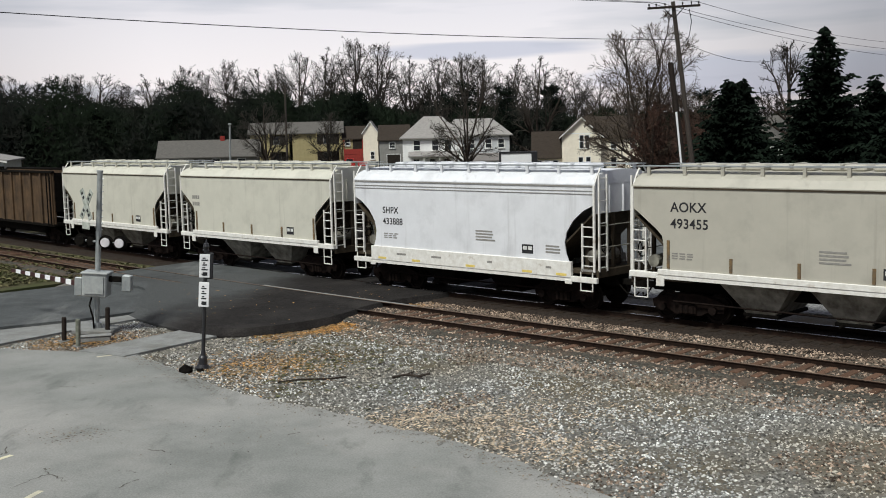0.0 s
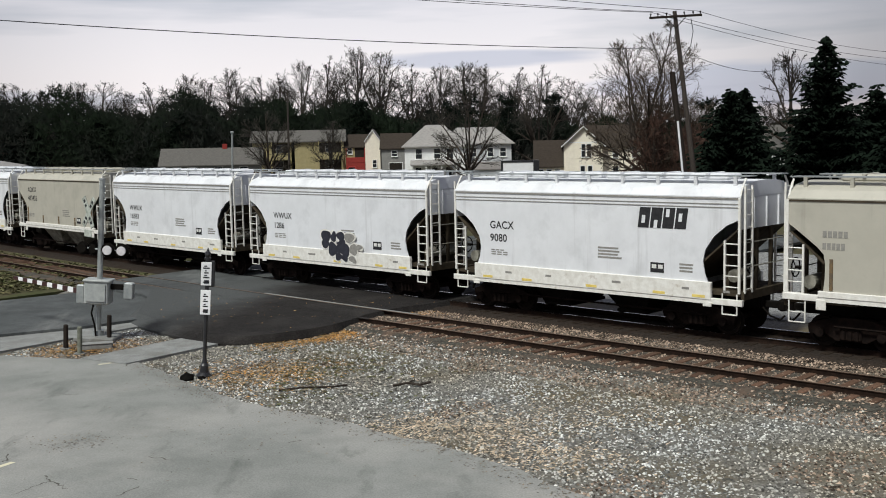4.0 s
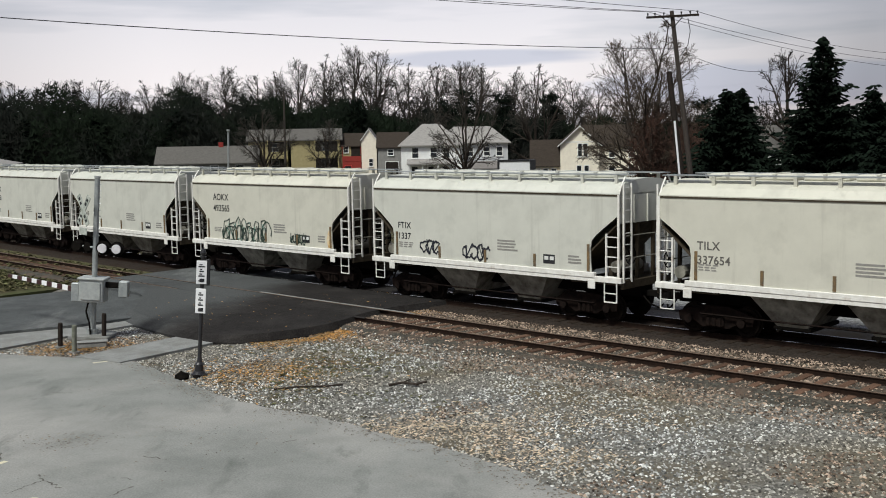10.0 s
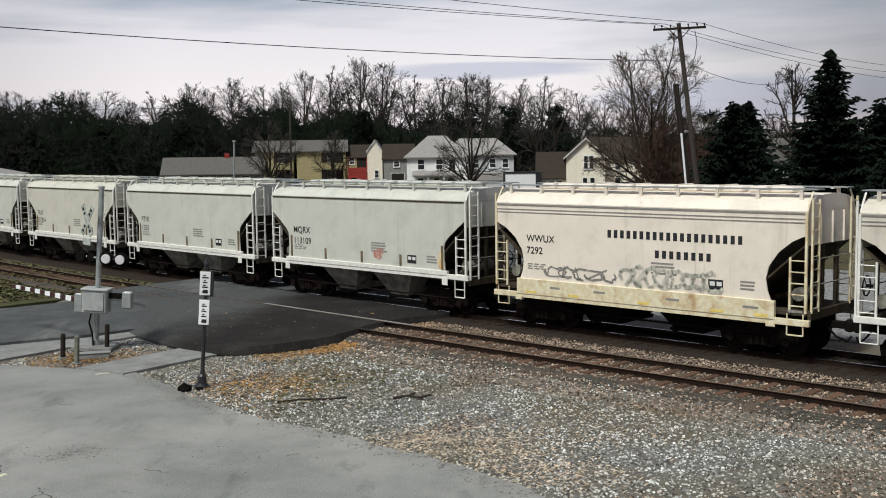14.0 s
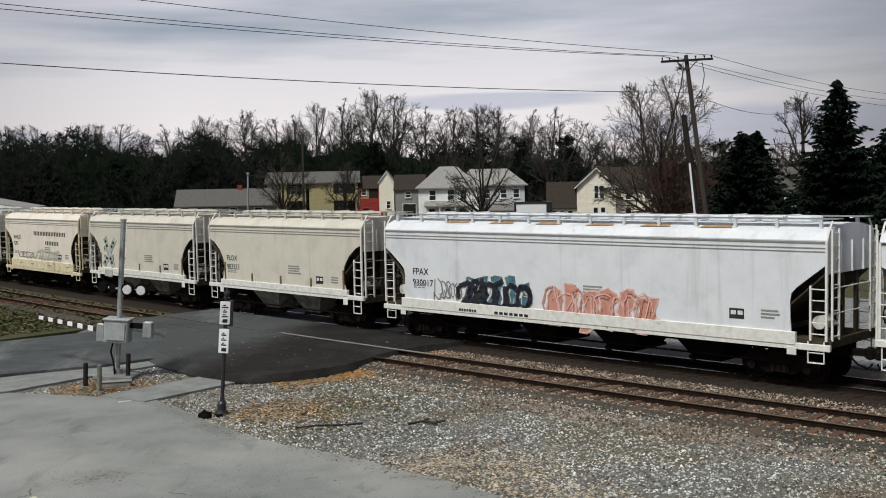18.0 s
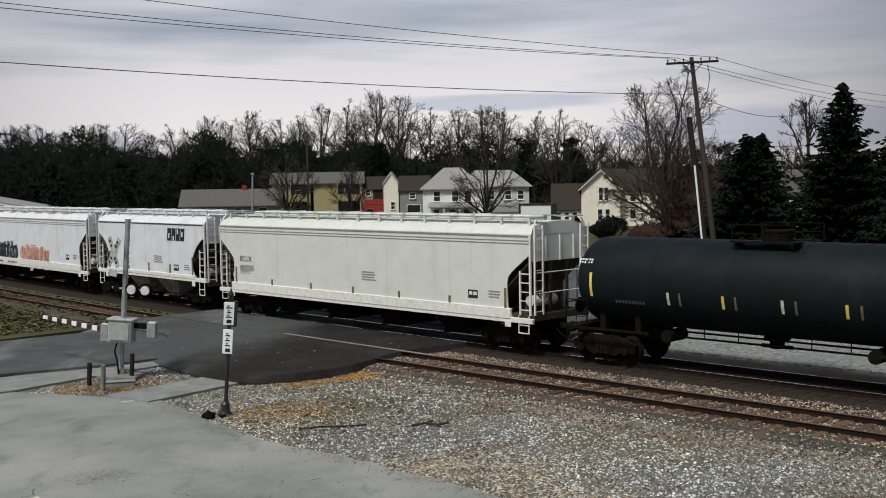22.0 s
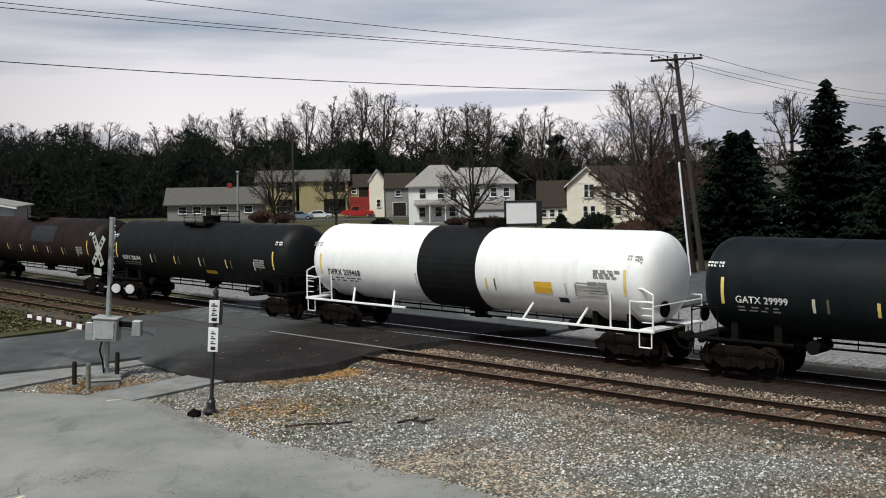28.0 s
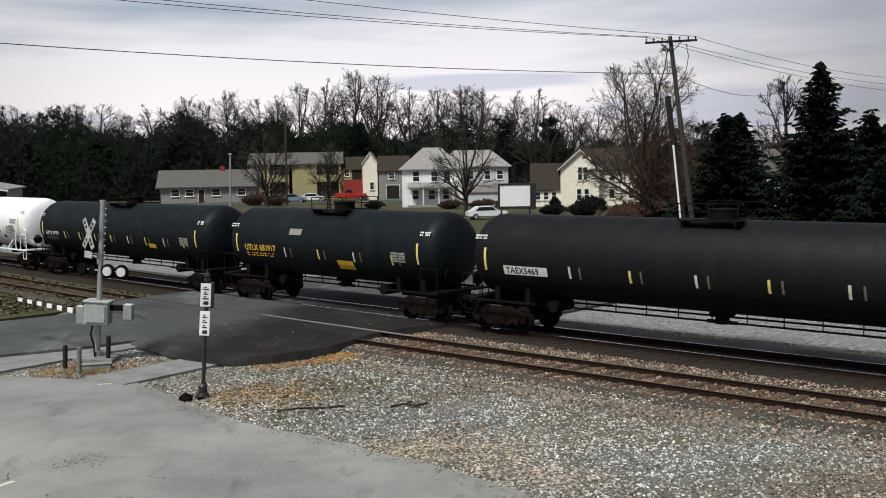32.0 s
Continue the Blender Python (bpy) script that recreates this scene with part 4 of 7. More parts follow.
        m.rod((X - sgn * 3.2, -0.9, 1.0), (X - sgn * 3.2, 0.1, 1.0), 0.20, 12)
        part("air_reservoir", m, DARKSTEEL, car)
        m = Mesh()
        m.rod((X + sgn * 0.24, -0.7, 1.75), (X + sgn * 0.29, -0.7, 1.75), 0.26, 14)
        part("brake_wheel", m, DARKSTEEL, car)
        # curved reflector near each head
        m = Mesh()
        for i in range(5):
            a0, a1 = 1.35 + 0.11 * i, 1.35 + 0.11 * (i + 1)
            p = lambda a, x: (x, -(radius + 0.012) * math.sin(a), zc + (radius + 0.012) * math.cos(a))
            x = sgn * (xs - 0.12)
            m.add([p(a0, x - 0.05), p(a0, x + 0.05), p(a1, x + 0.05), p(a1, x - 0.05)], [(0, 1, 2, 3)])
        part("head_reflector", m, REFLECT_Y, car)
    m = Mesh()
    for y in (-0.55, 0.55):
        m.rod((-h + 2.6, y, 0.98), (h - 2.6, y, 0.98), 0.035, 5)
    for x in np.arange(-h + 3.2, h - 3.0, 1.15):
        m.rod((x, -0.55, 0.98), (x, -0.55, zc - radius * 0.88), 0.018, 4)
    part("underframe_pipe", m, DARKSTEEL, car)
    ym = lambda z: -math.sqrt(max(0.0, radius ** 2 - (z - zc) ** 2)) - 0.012
    for i in range(n_reflect):
        x = -xs + 2 * xs * (i + 1.6) / (n_reflect + 1.3)
        m = Mesh()
        zs = (2.05, 2.25, 2.45)
        for z0, z1 in zip(zs, zs[1:]):
            m.add([(x - 0.045, ym(z0), z0), (x + 0.045, ym(z0), z0), (x + 0.045, ym(z1), z1), (x - 0.045, ym(z1), z1)], [(0, 1, 2, 3)])
        part("side_reflector", m, REFLECT_Y if i % 2 else REFLECT_W, car)
        m = Mesh()
        for z0, z1 in zip(zs, zs[1:]):
            m.add([(x + 0.37, ym(z0), z0), (x + 0.44, ym(z0), z0), (x + 0.44, ym(z1), z1), (x + 0.37, ym(z1), z1)], [(0, 1, 2, 3)])
        part("side_reflector", m, REFLECT_DIM, car, "dull reflector strip")
    for sgn in (-1, 1):
        m = Mesh()
        for r in range(2):
            for k in range(6):
                a0 = 1.02 + 0.07 * r
                x = sgn * (xs + 0.16) + 0.09 * (k - 2.5)
                rad = radius * (0.985 if k in (2, 3) else 0.995) + 0.012
                w_ = 0.03 if r else 0.036
                p = lambda a, u: (u, -rad * math.sin(a), zc + rad * math.cos(a))
                m.add([p(a0 + 0.045, x - w_), p(a0 + 0.045, x + w_), p(a0, x + w_), p(a0, x - w_)], [(0, 1, 2, 3)])
        tagged(part("stencilling", m, plate if plate is not FADEDINK else FADEDINK, car), kind="stuff")
    # data plates
    m = Mesh()
    for r in range(4):
        z0 = 2.18 + 0.10 * r
        for c in range(2):
            x = xs - 1.55 + 0.40 * c
            m.add([(x, ym(z0), z0), (x + 0.36, ym(z0), z0), (x + 0.36, ym(z0 + 0.075), z0 + 0.075), (x, ym(z0 + 0.075), z0 + 0.075)], [(0, 1, 2, 3)])
    tagged(part("data_plate", m, FADEDINK if plate is WHITEINK else plate, car), kind="stuff")
    return car, h, ym


def patch(car, ym, x0, x1, z0, z1, mat, name="painted_patch", k=5, label=""):
    m = Mesh()
    for i in range(k):
        a, b = z0 + (z1 - z0) * i / k, z0 + (z1 - z0) * (i + 1) / k
        m.add([(x0, ym(a) - 0.004, a), (x1, ym(a) - 0.004, a), (x1, ym(b) - 0.004, b), (x0, ym(b) - 0.004, b)], [(0, 1, 2, 3)])
    return part(name, m, mat, car, label)


def tank_mark(car, ym, text, x, z, size, mat):
    me = letters(text, size, 1.05)
    for v in me.vertices:
        v.co.y = ym(v.co.z + z) - 0.004
    part("lettering", me, mat, car, m=pose(x, 0, z))
    wide = max(v.co.x for v in me.vertices)
    rr = random.Random(len(text) + int(x * 10))
    for r in range(2):
        m = Mesh()
        q = 0.05
        while q < wide - 0.25:
            w = rr.uniform(0.08, 0.26)
            z0 = z - 0.15 - 0.10 * r
            m.add([(x + q, ym(z0) - 0.004, z0), (x + q + w, ym(z0) - 0.004, z0), (x + q + w, ym(z0 + 0.045) - 0.004, z0 + 0.045), (x + q, ym(z0 + 0.045) - 0.004, z0 + 0.045)], [(0, 1, 2, 3)])
            q += w + rr.uniform(0.05, 0.22)
        tagged(part("stencilling", m, FADEDINK if mat is WHITEINK else mat, car), kind="stuff")


def coal_car(length, label):
    car = thing("open_coal_wagon", label, "freight wagon", group="wagons of the goods train")
    h = length / 2 - 0.5
    m = Mesh()
    for y0, y1 in ((-1.55, -1.47), (1.47, 1.55)):
        m.box(-h, h, y0, y1, 1.15, 4.05)
    part("side_sheet", m, COALBROWN, car)
    for k in range(11):
        x = -h + 0.15 + (2 * h - 0.3) * k / 10
        r = Mesh()
        r.box(x - 0.07, x + 0.07, -1.66, -1.545, 1.15, 4.05, 0.02)
        part("side_rib", r, COALBROWN, car)
    m = Mesh()
    m.box(-h - 0.05, h + 0.05, -1.68, -1.45, 4.03, 4.16, 0.02)
    m.box(-h - 0.05, h + 0.05, 1.45, 1.68, 4.03, 4.16, 0.02)
    m.box(-h - 0.05, h + 0.05, -1.66, -1.5, 1.05, 1.2, 0.02)
    part("top_chord", m, DARKSTEEL, car)
    m = Mesh()
    for sgn in (-1, 1):
        X = sgn * h
        m.box(min(X, X - sgn * 0.08), max(X, X - sgn * 0.08), -1.5, 1.5, 1.9, 4.05)
        m.box(min(X - sgn * 0.3, X + sgn * 0.1), max(X - sgn * 0.3, X + sgn * 0.1), -1.5, 1.5, 1.1, 1.3)
    m.box(-h, h, -0.35, 0.35, 0.78, 1.15)
    m.box(-h + 1.8, h - 1.8, -1.4, 1.4, 0.6, 1.15, 0.1)
    part("end_sheet", m, DARKSTEEL, car)
    m = Mesh()
    m.box(-h + 0.1, h - 0.1, -1.46, 1.46, 3.2, 3.7, 0.2)
    part("coal_load", m, DARKSTEEL, car)
    for sgn in (-1, 1):
        coupler(car, sgn * h, sgn * 0.55)
        bogie(car, sgn * (h - 1.4))
        ladder(car, sgn * (h - 0.4), -1.69, 1.1, 4.0, DARKSTEEL, 0.42)
    return car


def roll_in(car, left, right):
    """Couples a wagon into the train between two places measured at the clip's start."""
    TRAIN.append((car, (left + right) / 2, (right - left)))


# ------------------------------------------------------------------ the train, from its front
roll_in(coal_car(15.4, "dirty brown open coal wagon with ribbed sides on the track"), -86.1, -70.7)
roll_in(coal_car(15.4, "dirty brown open coal wagon with black end frames"), -70.7, -55.3)


def small(left, right, mat, label, l1="", l2="", **kw):
    ink = kw.pop("ink", None)
    at = kw.pop("at", (0.95, 3.28, 0.40))
    car, h = hopper(right - left, mat, label=label, **kw)
    if l1:
        mark(car, h, l1, l2, ink, *at)
    roll_in(car, left, right)
    return car, h


def rust_patch(car, h):
    """An ochre stain beside the end cut-out."""
    m = Mesh()
    pts = [(h - 1.30, 1.66), (h - 1.08, 1.66), (h - 1.12, 2.05), (h - 1.16, 2.42), (h - 1.30, 2.30), (h - 1.42, 1.95)]
    m.add([(x, -1.576, z) for x, z in pts], [tuple(range(6))])
    part("ochre_stain", m, OCHRE, car, "ochre stain on the side sheet")


def blobs(car, x, z, w, h, seed):
    """A throw-up of fat rounded blobs: pale halo, black bodies, faded violet tail."""
    rr = random.Random(seed)
    spots = ((0.08, 0.80, 0.13, 0.24), (0.06, 0.50, 0.10, 0.17), (0.28, 0.80, 0.07, 0.22), (0.46, 0.84, 0.11, 0.17), (0.50, 0.58, 0.09, 0.16), (0.25, 0.32, 0.12, 0.28),
             (0.42, 0.38, 0.07, 0.24), (0.57, 0.30, 0.12, 0.26), (0.40, 0.05, 0.09, 0.16), (0.56, 0.02, 0.08, 0.15), (0.68, 0.80, 0.13, 0.18), (0.78, 0.36, 0.10, 0.22), (0.75, -0.02, 0.10, 0.12), (0.92, 0.46, 0.09, 0.10))
    for name, grow_, yy, mats in (("spray_halo", 1.26, -1.628, None), ("spray_blob", 1.0, -1.632, (G_BLACK, G_VIOLET))):
        m, faded = Mesh(), Mesh()
        for k, (u, v, a, b) in enumerate(spots):
            cx, cz, q0 = x + w * u, z + h * v, rr.uniform(-0.5, 0.5)
            pts = []
            for i in range(16):
                t = 6.283 * i / 16
                q = grow_ * (1 + 0.10 * math.sin(3 * t + q0 * 6))
                dx, dz_ = w * a * q * math.cos(t), h * b * q * math.sin(t)
                pts.append((cx + dx * math.cos(q0 * 0.5) - dz_ * math.sin(q0 * 0.5), yy - 0.0004 * k, cz + dx * math.sin(q0 * 0.5) + dz_ * math.cos(q0 * 0.5)))
            (faded if mats and k > 9 else m).add(pts, [tuple(range(16))])
        tagged(part(name, m, mats[0] if mats else SILL, car, "black rounded sprayed blobs" if mats else "white sprayed halo"), kind="stuff")
        if mats:
            tagged(part("spray_tail", faded, FADEDINK, car, "faded grey-violet sprayed tail"), kind="stuff")


def sill_marks(car, h, z, seed):
    """Ochre reflector dabs and short stencilled bars along the side sill."""
    rr = random.Random(seed)
    for x in (-h + 1.3, -h * 0.45, 0.15, h * 0.48, h - 1.5):
        part("sill_reflector", Mesh().box(x, x + 0.42, -1.626, -1.619, z - 0.10, z - 0.02), REFLECT_Y, car, "dull yellow reflector strip")
        w = rr.uniform(0.2, 0.5)
        part("sill_stencil", Mesh().box(x + 1.0, x + 1.0 + w, -1.624, -1.619, z + 0.10, z + 0.17), FADEDINK, car)


small(-55.3, -43.1, CREAM, "cream covered hopper wagon with dark end cut-outs")
c, h = small(-43.1, -30.8, CREAM, "cream covered hopper wagon with white side sill")
bars(c, -h + 0.95, 2.75, 0.8, 0.6, 2, FADEDINK, cells=4)
c, h = small(-30.8, -18.2, GREY, "light grey covered hopper wagon with black lettering and striped eave", "SHPX", "433888", rounded=True, stripe=True, stakes=False, sill=0.52, at=(1.55, 2.88, 0.34))
sill_marks(c, h, 1.25, 2)
small(-18.2, -6.3, TAN, "dusty tan covered hopper wagon with large black lettering", "AOKX", "493455", at=(1.32, 3.36, 0.40))
c, h = small(-6.3, 5.7, GREY, "pale grey covered hopper wagon with striped eave and black lettering", "WWUX", "16583", rounded=True, stripe=True, stakes=False, sill=0.52, at=(1.60, 2.72, 0.34))
sill_marks(c, h, 1.25, 3)
c, h = small(5.7, 17.9, GREY, "pale grey covered hopper wagon with a purple-black spray tag", "WWUX", "1286", rounded=True, stripe=True, stakes=False, sill=0.52, at=(1.68, 2.76, 0.34))
blobs(c, -0.45, 1.34, 2.35, 1.02, 5)
sill_marks(c, h, 1.25, 1)
c, h = small(17.9, 30.2, GREY, "pale grey covered hopper wagon with a bold black logo shape", "GACX", "9080", rounded=True, stripe=True, stakes=False, sill=0.52, at=(1.6, 2.85, 0.36))


def logo(car, x, z, w=1.7, hh=0.62):
    """A bold slanted device of plain shapes."""
    m = Mesh()
    for k in range(4):
        x0 = x + w * k / 4
        m.prism([(x0, z), (x0 + w * 0.225, z), (x0 + w * 0.275, z + hh), (x0 + w * 0.05, z + hh)], -1.578, -1.573)
    base = part("logo_shape", m, INK, car, "bold black slanted logo shapes")
    m = Mesh()
    for k in range(4):
        x0 = x + w * k / 4 + 0.13
        z0 = z + (0.14, 0.0, 0.34, 0.22)[k]
        m.prism([(x0, z0), (x0 + 0.12, z0), (x0 + 0.15, z0 + 0.24), (x0 + 0.03, z0 + 0.24)], -1.581, -1.577)
    part("logo_cutout", m, GREY, base, "pale cut-outs in the logo")


logo(c, h - 3.4, 3.12)
sill_marks(c, h, 1.25, 4)
c, h = small(30.2, 42.5, TAN, "dusty tan covered hopper wagon with faint stencils")
bars(c, -h + 1.0, 2.75, 0.9, 0.65, 2, FADEDINK, cells=5)
small(42.5, 54.3, CREAM_GREY, "grey-cream covered hopper wagon with black lettering", "FTIX", "2528", at=(1.38, 3.15, 0.42))
small(54.3, 66.5, CREAM_GREY, "grey-cream covered hopper wagon with faded lettering", "TILX", "332546", ink=WORNINK, at=(1.02, 2.58, 0.32))
c, h = small(66.5, 78.8, CREAM, "cream covered hopper wagon with a green spray tag", "AOKX", "493565", at=(1.66, 3.34, 0.40))
tag(c, -h + 2.35, 1.50, 3.2, 0.95, 7, 15, G_GREEN, None, 0.042, G_SEA)
graffiti(c, -h + 5.35, 1.72, 0.5, 0.8, G_GREEN, 19, y=-1.592, loops=1, fat=0.05)
graffiti(c, -h + 2.4, 1.50, 3.2, 0.85, G_GREEN, 11, y=-1.592, loops=9, fat=0.045)
graffiti(c, h - 3.75, 1.66, 1.0, 0.5, G_GREEN, 12, loops=5, fat=0.055)
rust_patch(c, h)
c, h = small(78.8, 91.2, CREAM_GREY, "grey-cream covered hopper wagon with small black tags", "FTIX", "1337", at=(1.30, 2.64, 0.32))
graffiti(c, -h + 2.5, 1.75, 0.9, 0.55, G_BLACK, 21, loops=3, fat=0.06)
graffiti(c, -h + 4.6, 1.66, 1.2, 0.6, G_BLACK, 22, loops=4, fat=0.06)
small(91.2, 103.2, CREAM, "cream covered hopper wagon with faded lettering", "TILX", "337654", ink=WORNINK, at=(1.28, 2.56, 0.34))
small(103.2, 115.4, CREAM_GREY, "grey-cream covered hopper wagon with plain sides", "FTIX", "1535", at=(1.36, 2.62, 0.34))
c, h = small(115.4, 127.8, CREAM_GREY, "grey-cream covered hopper wagon with a small red tag", "MQRX", "113109", at=(1.38, 2.62, 0.36))
graffiti(c, 0.75, 1.82, 0.5, 0.42, G_BRICK, 31, loops=3, fat=0.05)
rust_patch(c, h)
c, h = small(127.8, 140.1, YELLOWISH, "warm cream covered hopper wagon with dark title bars, yellowed sill", "WWUX", "7292",
             rounded=True, stripe=True, stakes=False, sill=0.52, sillmat=SILL_YELLOW, at=(1.3, 2.85, 0.32))
sill_marks(c, h, 1.25, 5)
bars(c, -h + 4.5, 3.12, 5.0, 0.44, 1, INK, cells=20, fill=0.55)
bars(c, -h + 6.2, 2.58, 2.05, 0.42, 1, INK, cells=8, fill=0.55)
graffiti(c, -h + 2.2, 1.70, 2.6, 0.42, FADEDINK, 41, loops=5, fat=0.06)
graffiti(c, -h + 5.0, 1.68, 3.4, 0.62, CREAM, 42, loops=8, fat=0.12)
small(140.1, 152.4, BEIGE, "dusty tan covered hopper wagon with ribbed eave", "FLOX", "983325", rounded=True, stripe=True, sill=0.26, at=(1.6, 2.5, 0.36))
small(152.4, 164.7, BEIGE, "dusty tan covered hopper wagon with black number", "FLOX", "983333", rounded=True, stripe=True, sill=0.26, at=(1.40, 2.5, 0.32))
c, h = hopper(183.7 - 164.7, GREY, label="long pale grey covered hopper wagon with blue and red tags", bays=4, stripe=True, stakes=False)
mark(c, h, "FPAX", "930017", None, 1.5, 2.45, 0.34)
graffiti(c, -h + 2.7, 1.55, 1.5, 0.8, FADEDINK, 51, loops=6, fat=0.05)
tag(c, -h + 4.0, 1.40, 3.3, 1.12, 5, 52, SILL, G_TEAL, 0.045, REFLECT_W)
graffiti(c, -h + 4.0, 1.40, 3.2, 1.05, G_BLACK, 58, y=-1.604, loops=6, fat=0.17)
for x0, w_ in ((3.9, 0.9), (5.6, 1.9)):
    bars(c, -h + x0, 1.24, w_, 0.16, 1, INK, y=-1.626, cells=7, fill=0.7)
tag(c, -h + 7.9, 1.08, 4.3, 1.35, 6, 57, G_PALEPINK, G_BRICK, 0.06, G_RED)
graffiti(c, -h + 7.9, 1.10, 4.2, 1.30, G_BRICK, 53, y=-1.604, loops=8, fat=0.07)
graffiti(c, -h + 8.0, 1.15, 4.0, 1.20, G_PALEPINK, 54, y=-1.608, loops=8, fat=0.04)
for i in range(6):
    rs = Mesh()
    x0 = -h + 3.0 + 2.1 * i
    rs.add([(x0, -1.30, 4.06 + 0.335), (x0 + 1.1, -1.26, 4.06 + 0.345), (x0 + 1.0, -1.06, 4.06 + 0.41), (x0 + 0.15, -1.08, 4.06 + 0.405)], [(0, 1, 2, 3)])
    part("rust_stain", rs, RUSTSTAIN, c, "rusty stain on the roof edge")
roll_in(c, 164.7, 183.7)
c, h = small(183.7, 196.1, GREY, "light grey covered hopper wagon with a bold black logo shape", "GACX", "53527", rounded=True, ink=WORNINK, at=(1.28, 2.66, 0.34))
logo(c, h - 3.55, 3.24)
c, h = hopper(216.3 - 196.1, PALE, label="long pale cream covered hopper wagon with open end framing", bays=4, stripe=True)
mark(c, h, "ECUX", "887503", None, 1.55, 2.50, 0.34)
roll_in(c, 196.1, 216.3)

c, h, ym = tank(14.85, BLUETANK, "black tank wagon with curved yellow reflectors", n_reflect=5)
bars(c, -h + 1.6, 2.0, 1.5, 0.26, 1, PATCHGREY, ym(2.05) + 0.0, 9)
roll_in(c, 216.3, 231.15)
c, h, ym = tank(19.8, RUSTTANK, "rust-brown tank wagon with a grey primer patch", n_reflect=7)
patch(c, ym, 0.55, 3.9, 2.70, 3.62, PATCHGREY, label="grey primer patch")
tank_mark(c, ym, "GATX 21237", -h + 0.85, 2.50, 0.30, WHITEINK)
roll_in(c, 231.2, 251.0)
c, h, ym = tank(17.2, BLACKTANK, "black tank wagon with white lettering and yellow reflectors", n_reflect=5)
tank_mark(c, ym, "SHPX 206694", -h + 1.30, 2.10, 0.30, WHITEINK)
patch(c, ym, 1.3, 2.2, 1.72, 1.88, YELLOWINK, "yellow_label", 1)
roll_in(c, 251.0, 268.2)
c, h, ym = tank(18.15, WHITE, "white tank wagon with a black centre band and white rails", trim=DARKSTEEL, radius=1.50, zc=2.66,
                band=(-1.8, 1.1, BLACKTANK, "black painted centre band"), n_reflect=3, platform=False, railmat=WHITE, plate=FADEDINK, domed=True, deck=5.6)
tank_mark(c, ym, "DPRX 259468", -h + 1.12, 2.18, 0.32, INK)
patch(c, ym, 3.75, 4.5, 2.05, 2.45, YELLOWINK, "yellow_label", 2)
patch(c, ym, 4.7, 5.1, 1.78, 1.95, INK, "placard", 1)
bars(c, 5.5, 2.1, 1.2, 0.45, 5, FADEDINK, ym(2.3) - 0.02)
bars(c, h - 1.9, 2.7, 1.1, 0.3, 3, FADEDINK, ym(2.8) - 0.02, 4)
roll_in(c, 268.2, 286.35)
c, h, ym = tank(19.7, BLUETANK, "black tank wagon with pale reflectors and a yellow label", n_reflect=8)
tank_mark(c, ym, "GATX 29999", -h + 1.10, 2.22, 0.28, WHITEINK)
patch(c, ym, 3.72, 4.42, 1.93, 2.15, YELLOWINK, "yellow_label", 2)
roll_in(c, 286.35, 306.05)
c, h, ym = tank(14.7, BLUETANK, "black tank wagon with yellow lettering and a yellow label", n_reflect=4)
tank_mark(c, ym, "UTLX 681917", -h + 1.3, 2.25, 0.36, YELLOWINK)
patch(c, ym, 1.0, 1.95, 1.72, 2.08, YELLOWINK, "yellow_label", 2)
patch(c, ym, -2.0, -1.2, 3.0, 3.25, FADEDINK, "data_plate", 2)
roll_in(c, 306.05, 320.75)
c, h, ym = tank(19.9, BLACKTANK, "black tank wagon with a white number panel", n_reflect=6)
patch(c, ym, -h + 1.5, -h + 3.35, 2.05, 2.36, WHITEINK, "number_panel", 2, "white number panel")
me_y = lambda z: ym(z) - 0.006
tank_mark(c, me_y, "TAEX5469", -h + 1.6, 2.11, 0.30, INK)
roll_in(c, 320.75, 340.65)


# ------------------------------------------------------------------ ground and road
def sheet(poly, z):
    return Mesh().slab(poly, z - 0.12, z)


g = Mesh()
R = 2600.0
g.add([(-R, -R, -0.42), (R, -R, -0.42), (R, R, -0.42), (-R, R, -0.42)], [(0, 1, 2, 3)])
setting("ground", g, GRASS, "dormant grass and soil reaching the horizon", "ground")

LOT_EDGE = [(-8.84, 30.97), (-6.9, 28.3), (-5.42, 26.3), (-4.1, 25.0), (-2.95, 24.1), (-1.9, 23.2), (-1.08, 22.35), (-0.1, 21.6), (0.64, 20.75), (1.25, 20.0), (1.72, 19.2),
            (2.6, 18.1), (3.6, 16.4), (6, 12), (14, 0), (16, -30)]
rl = random.Random(3)
wavy = []
for (ax, ay), (bx, by) in zip(LOT_EDGE, LOT_EDGE[1:]):
    k = max(1, int(math.hypot(bx - ax, by - ay) / 0.35)) if by > 10 else 1
    for i in range(k):
        u = i / k
        wavy.append((ax + (bx - ax) * u + rl.uniform(-0.07, 0.07), ay + (by - ay) * u + rl.uniform(-0.07, 0.07)))
lot = [(16, -30), (-60, -30), (-44, 6.5), (-13.42, 32.05), (-10.29, 31.1)] + wavy
lot.reverse()
setting("parking_lot", sheet(lot, -0.235), LOT, "worn grey asphalt parking lot with cracks", "pavement")

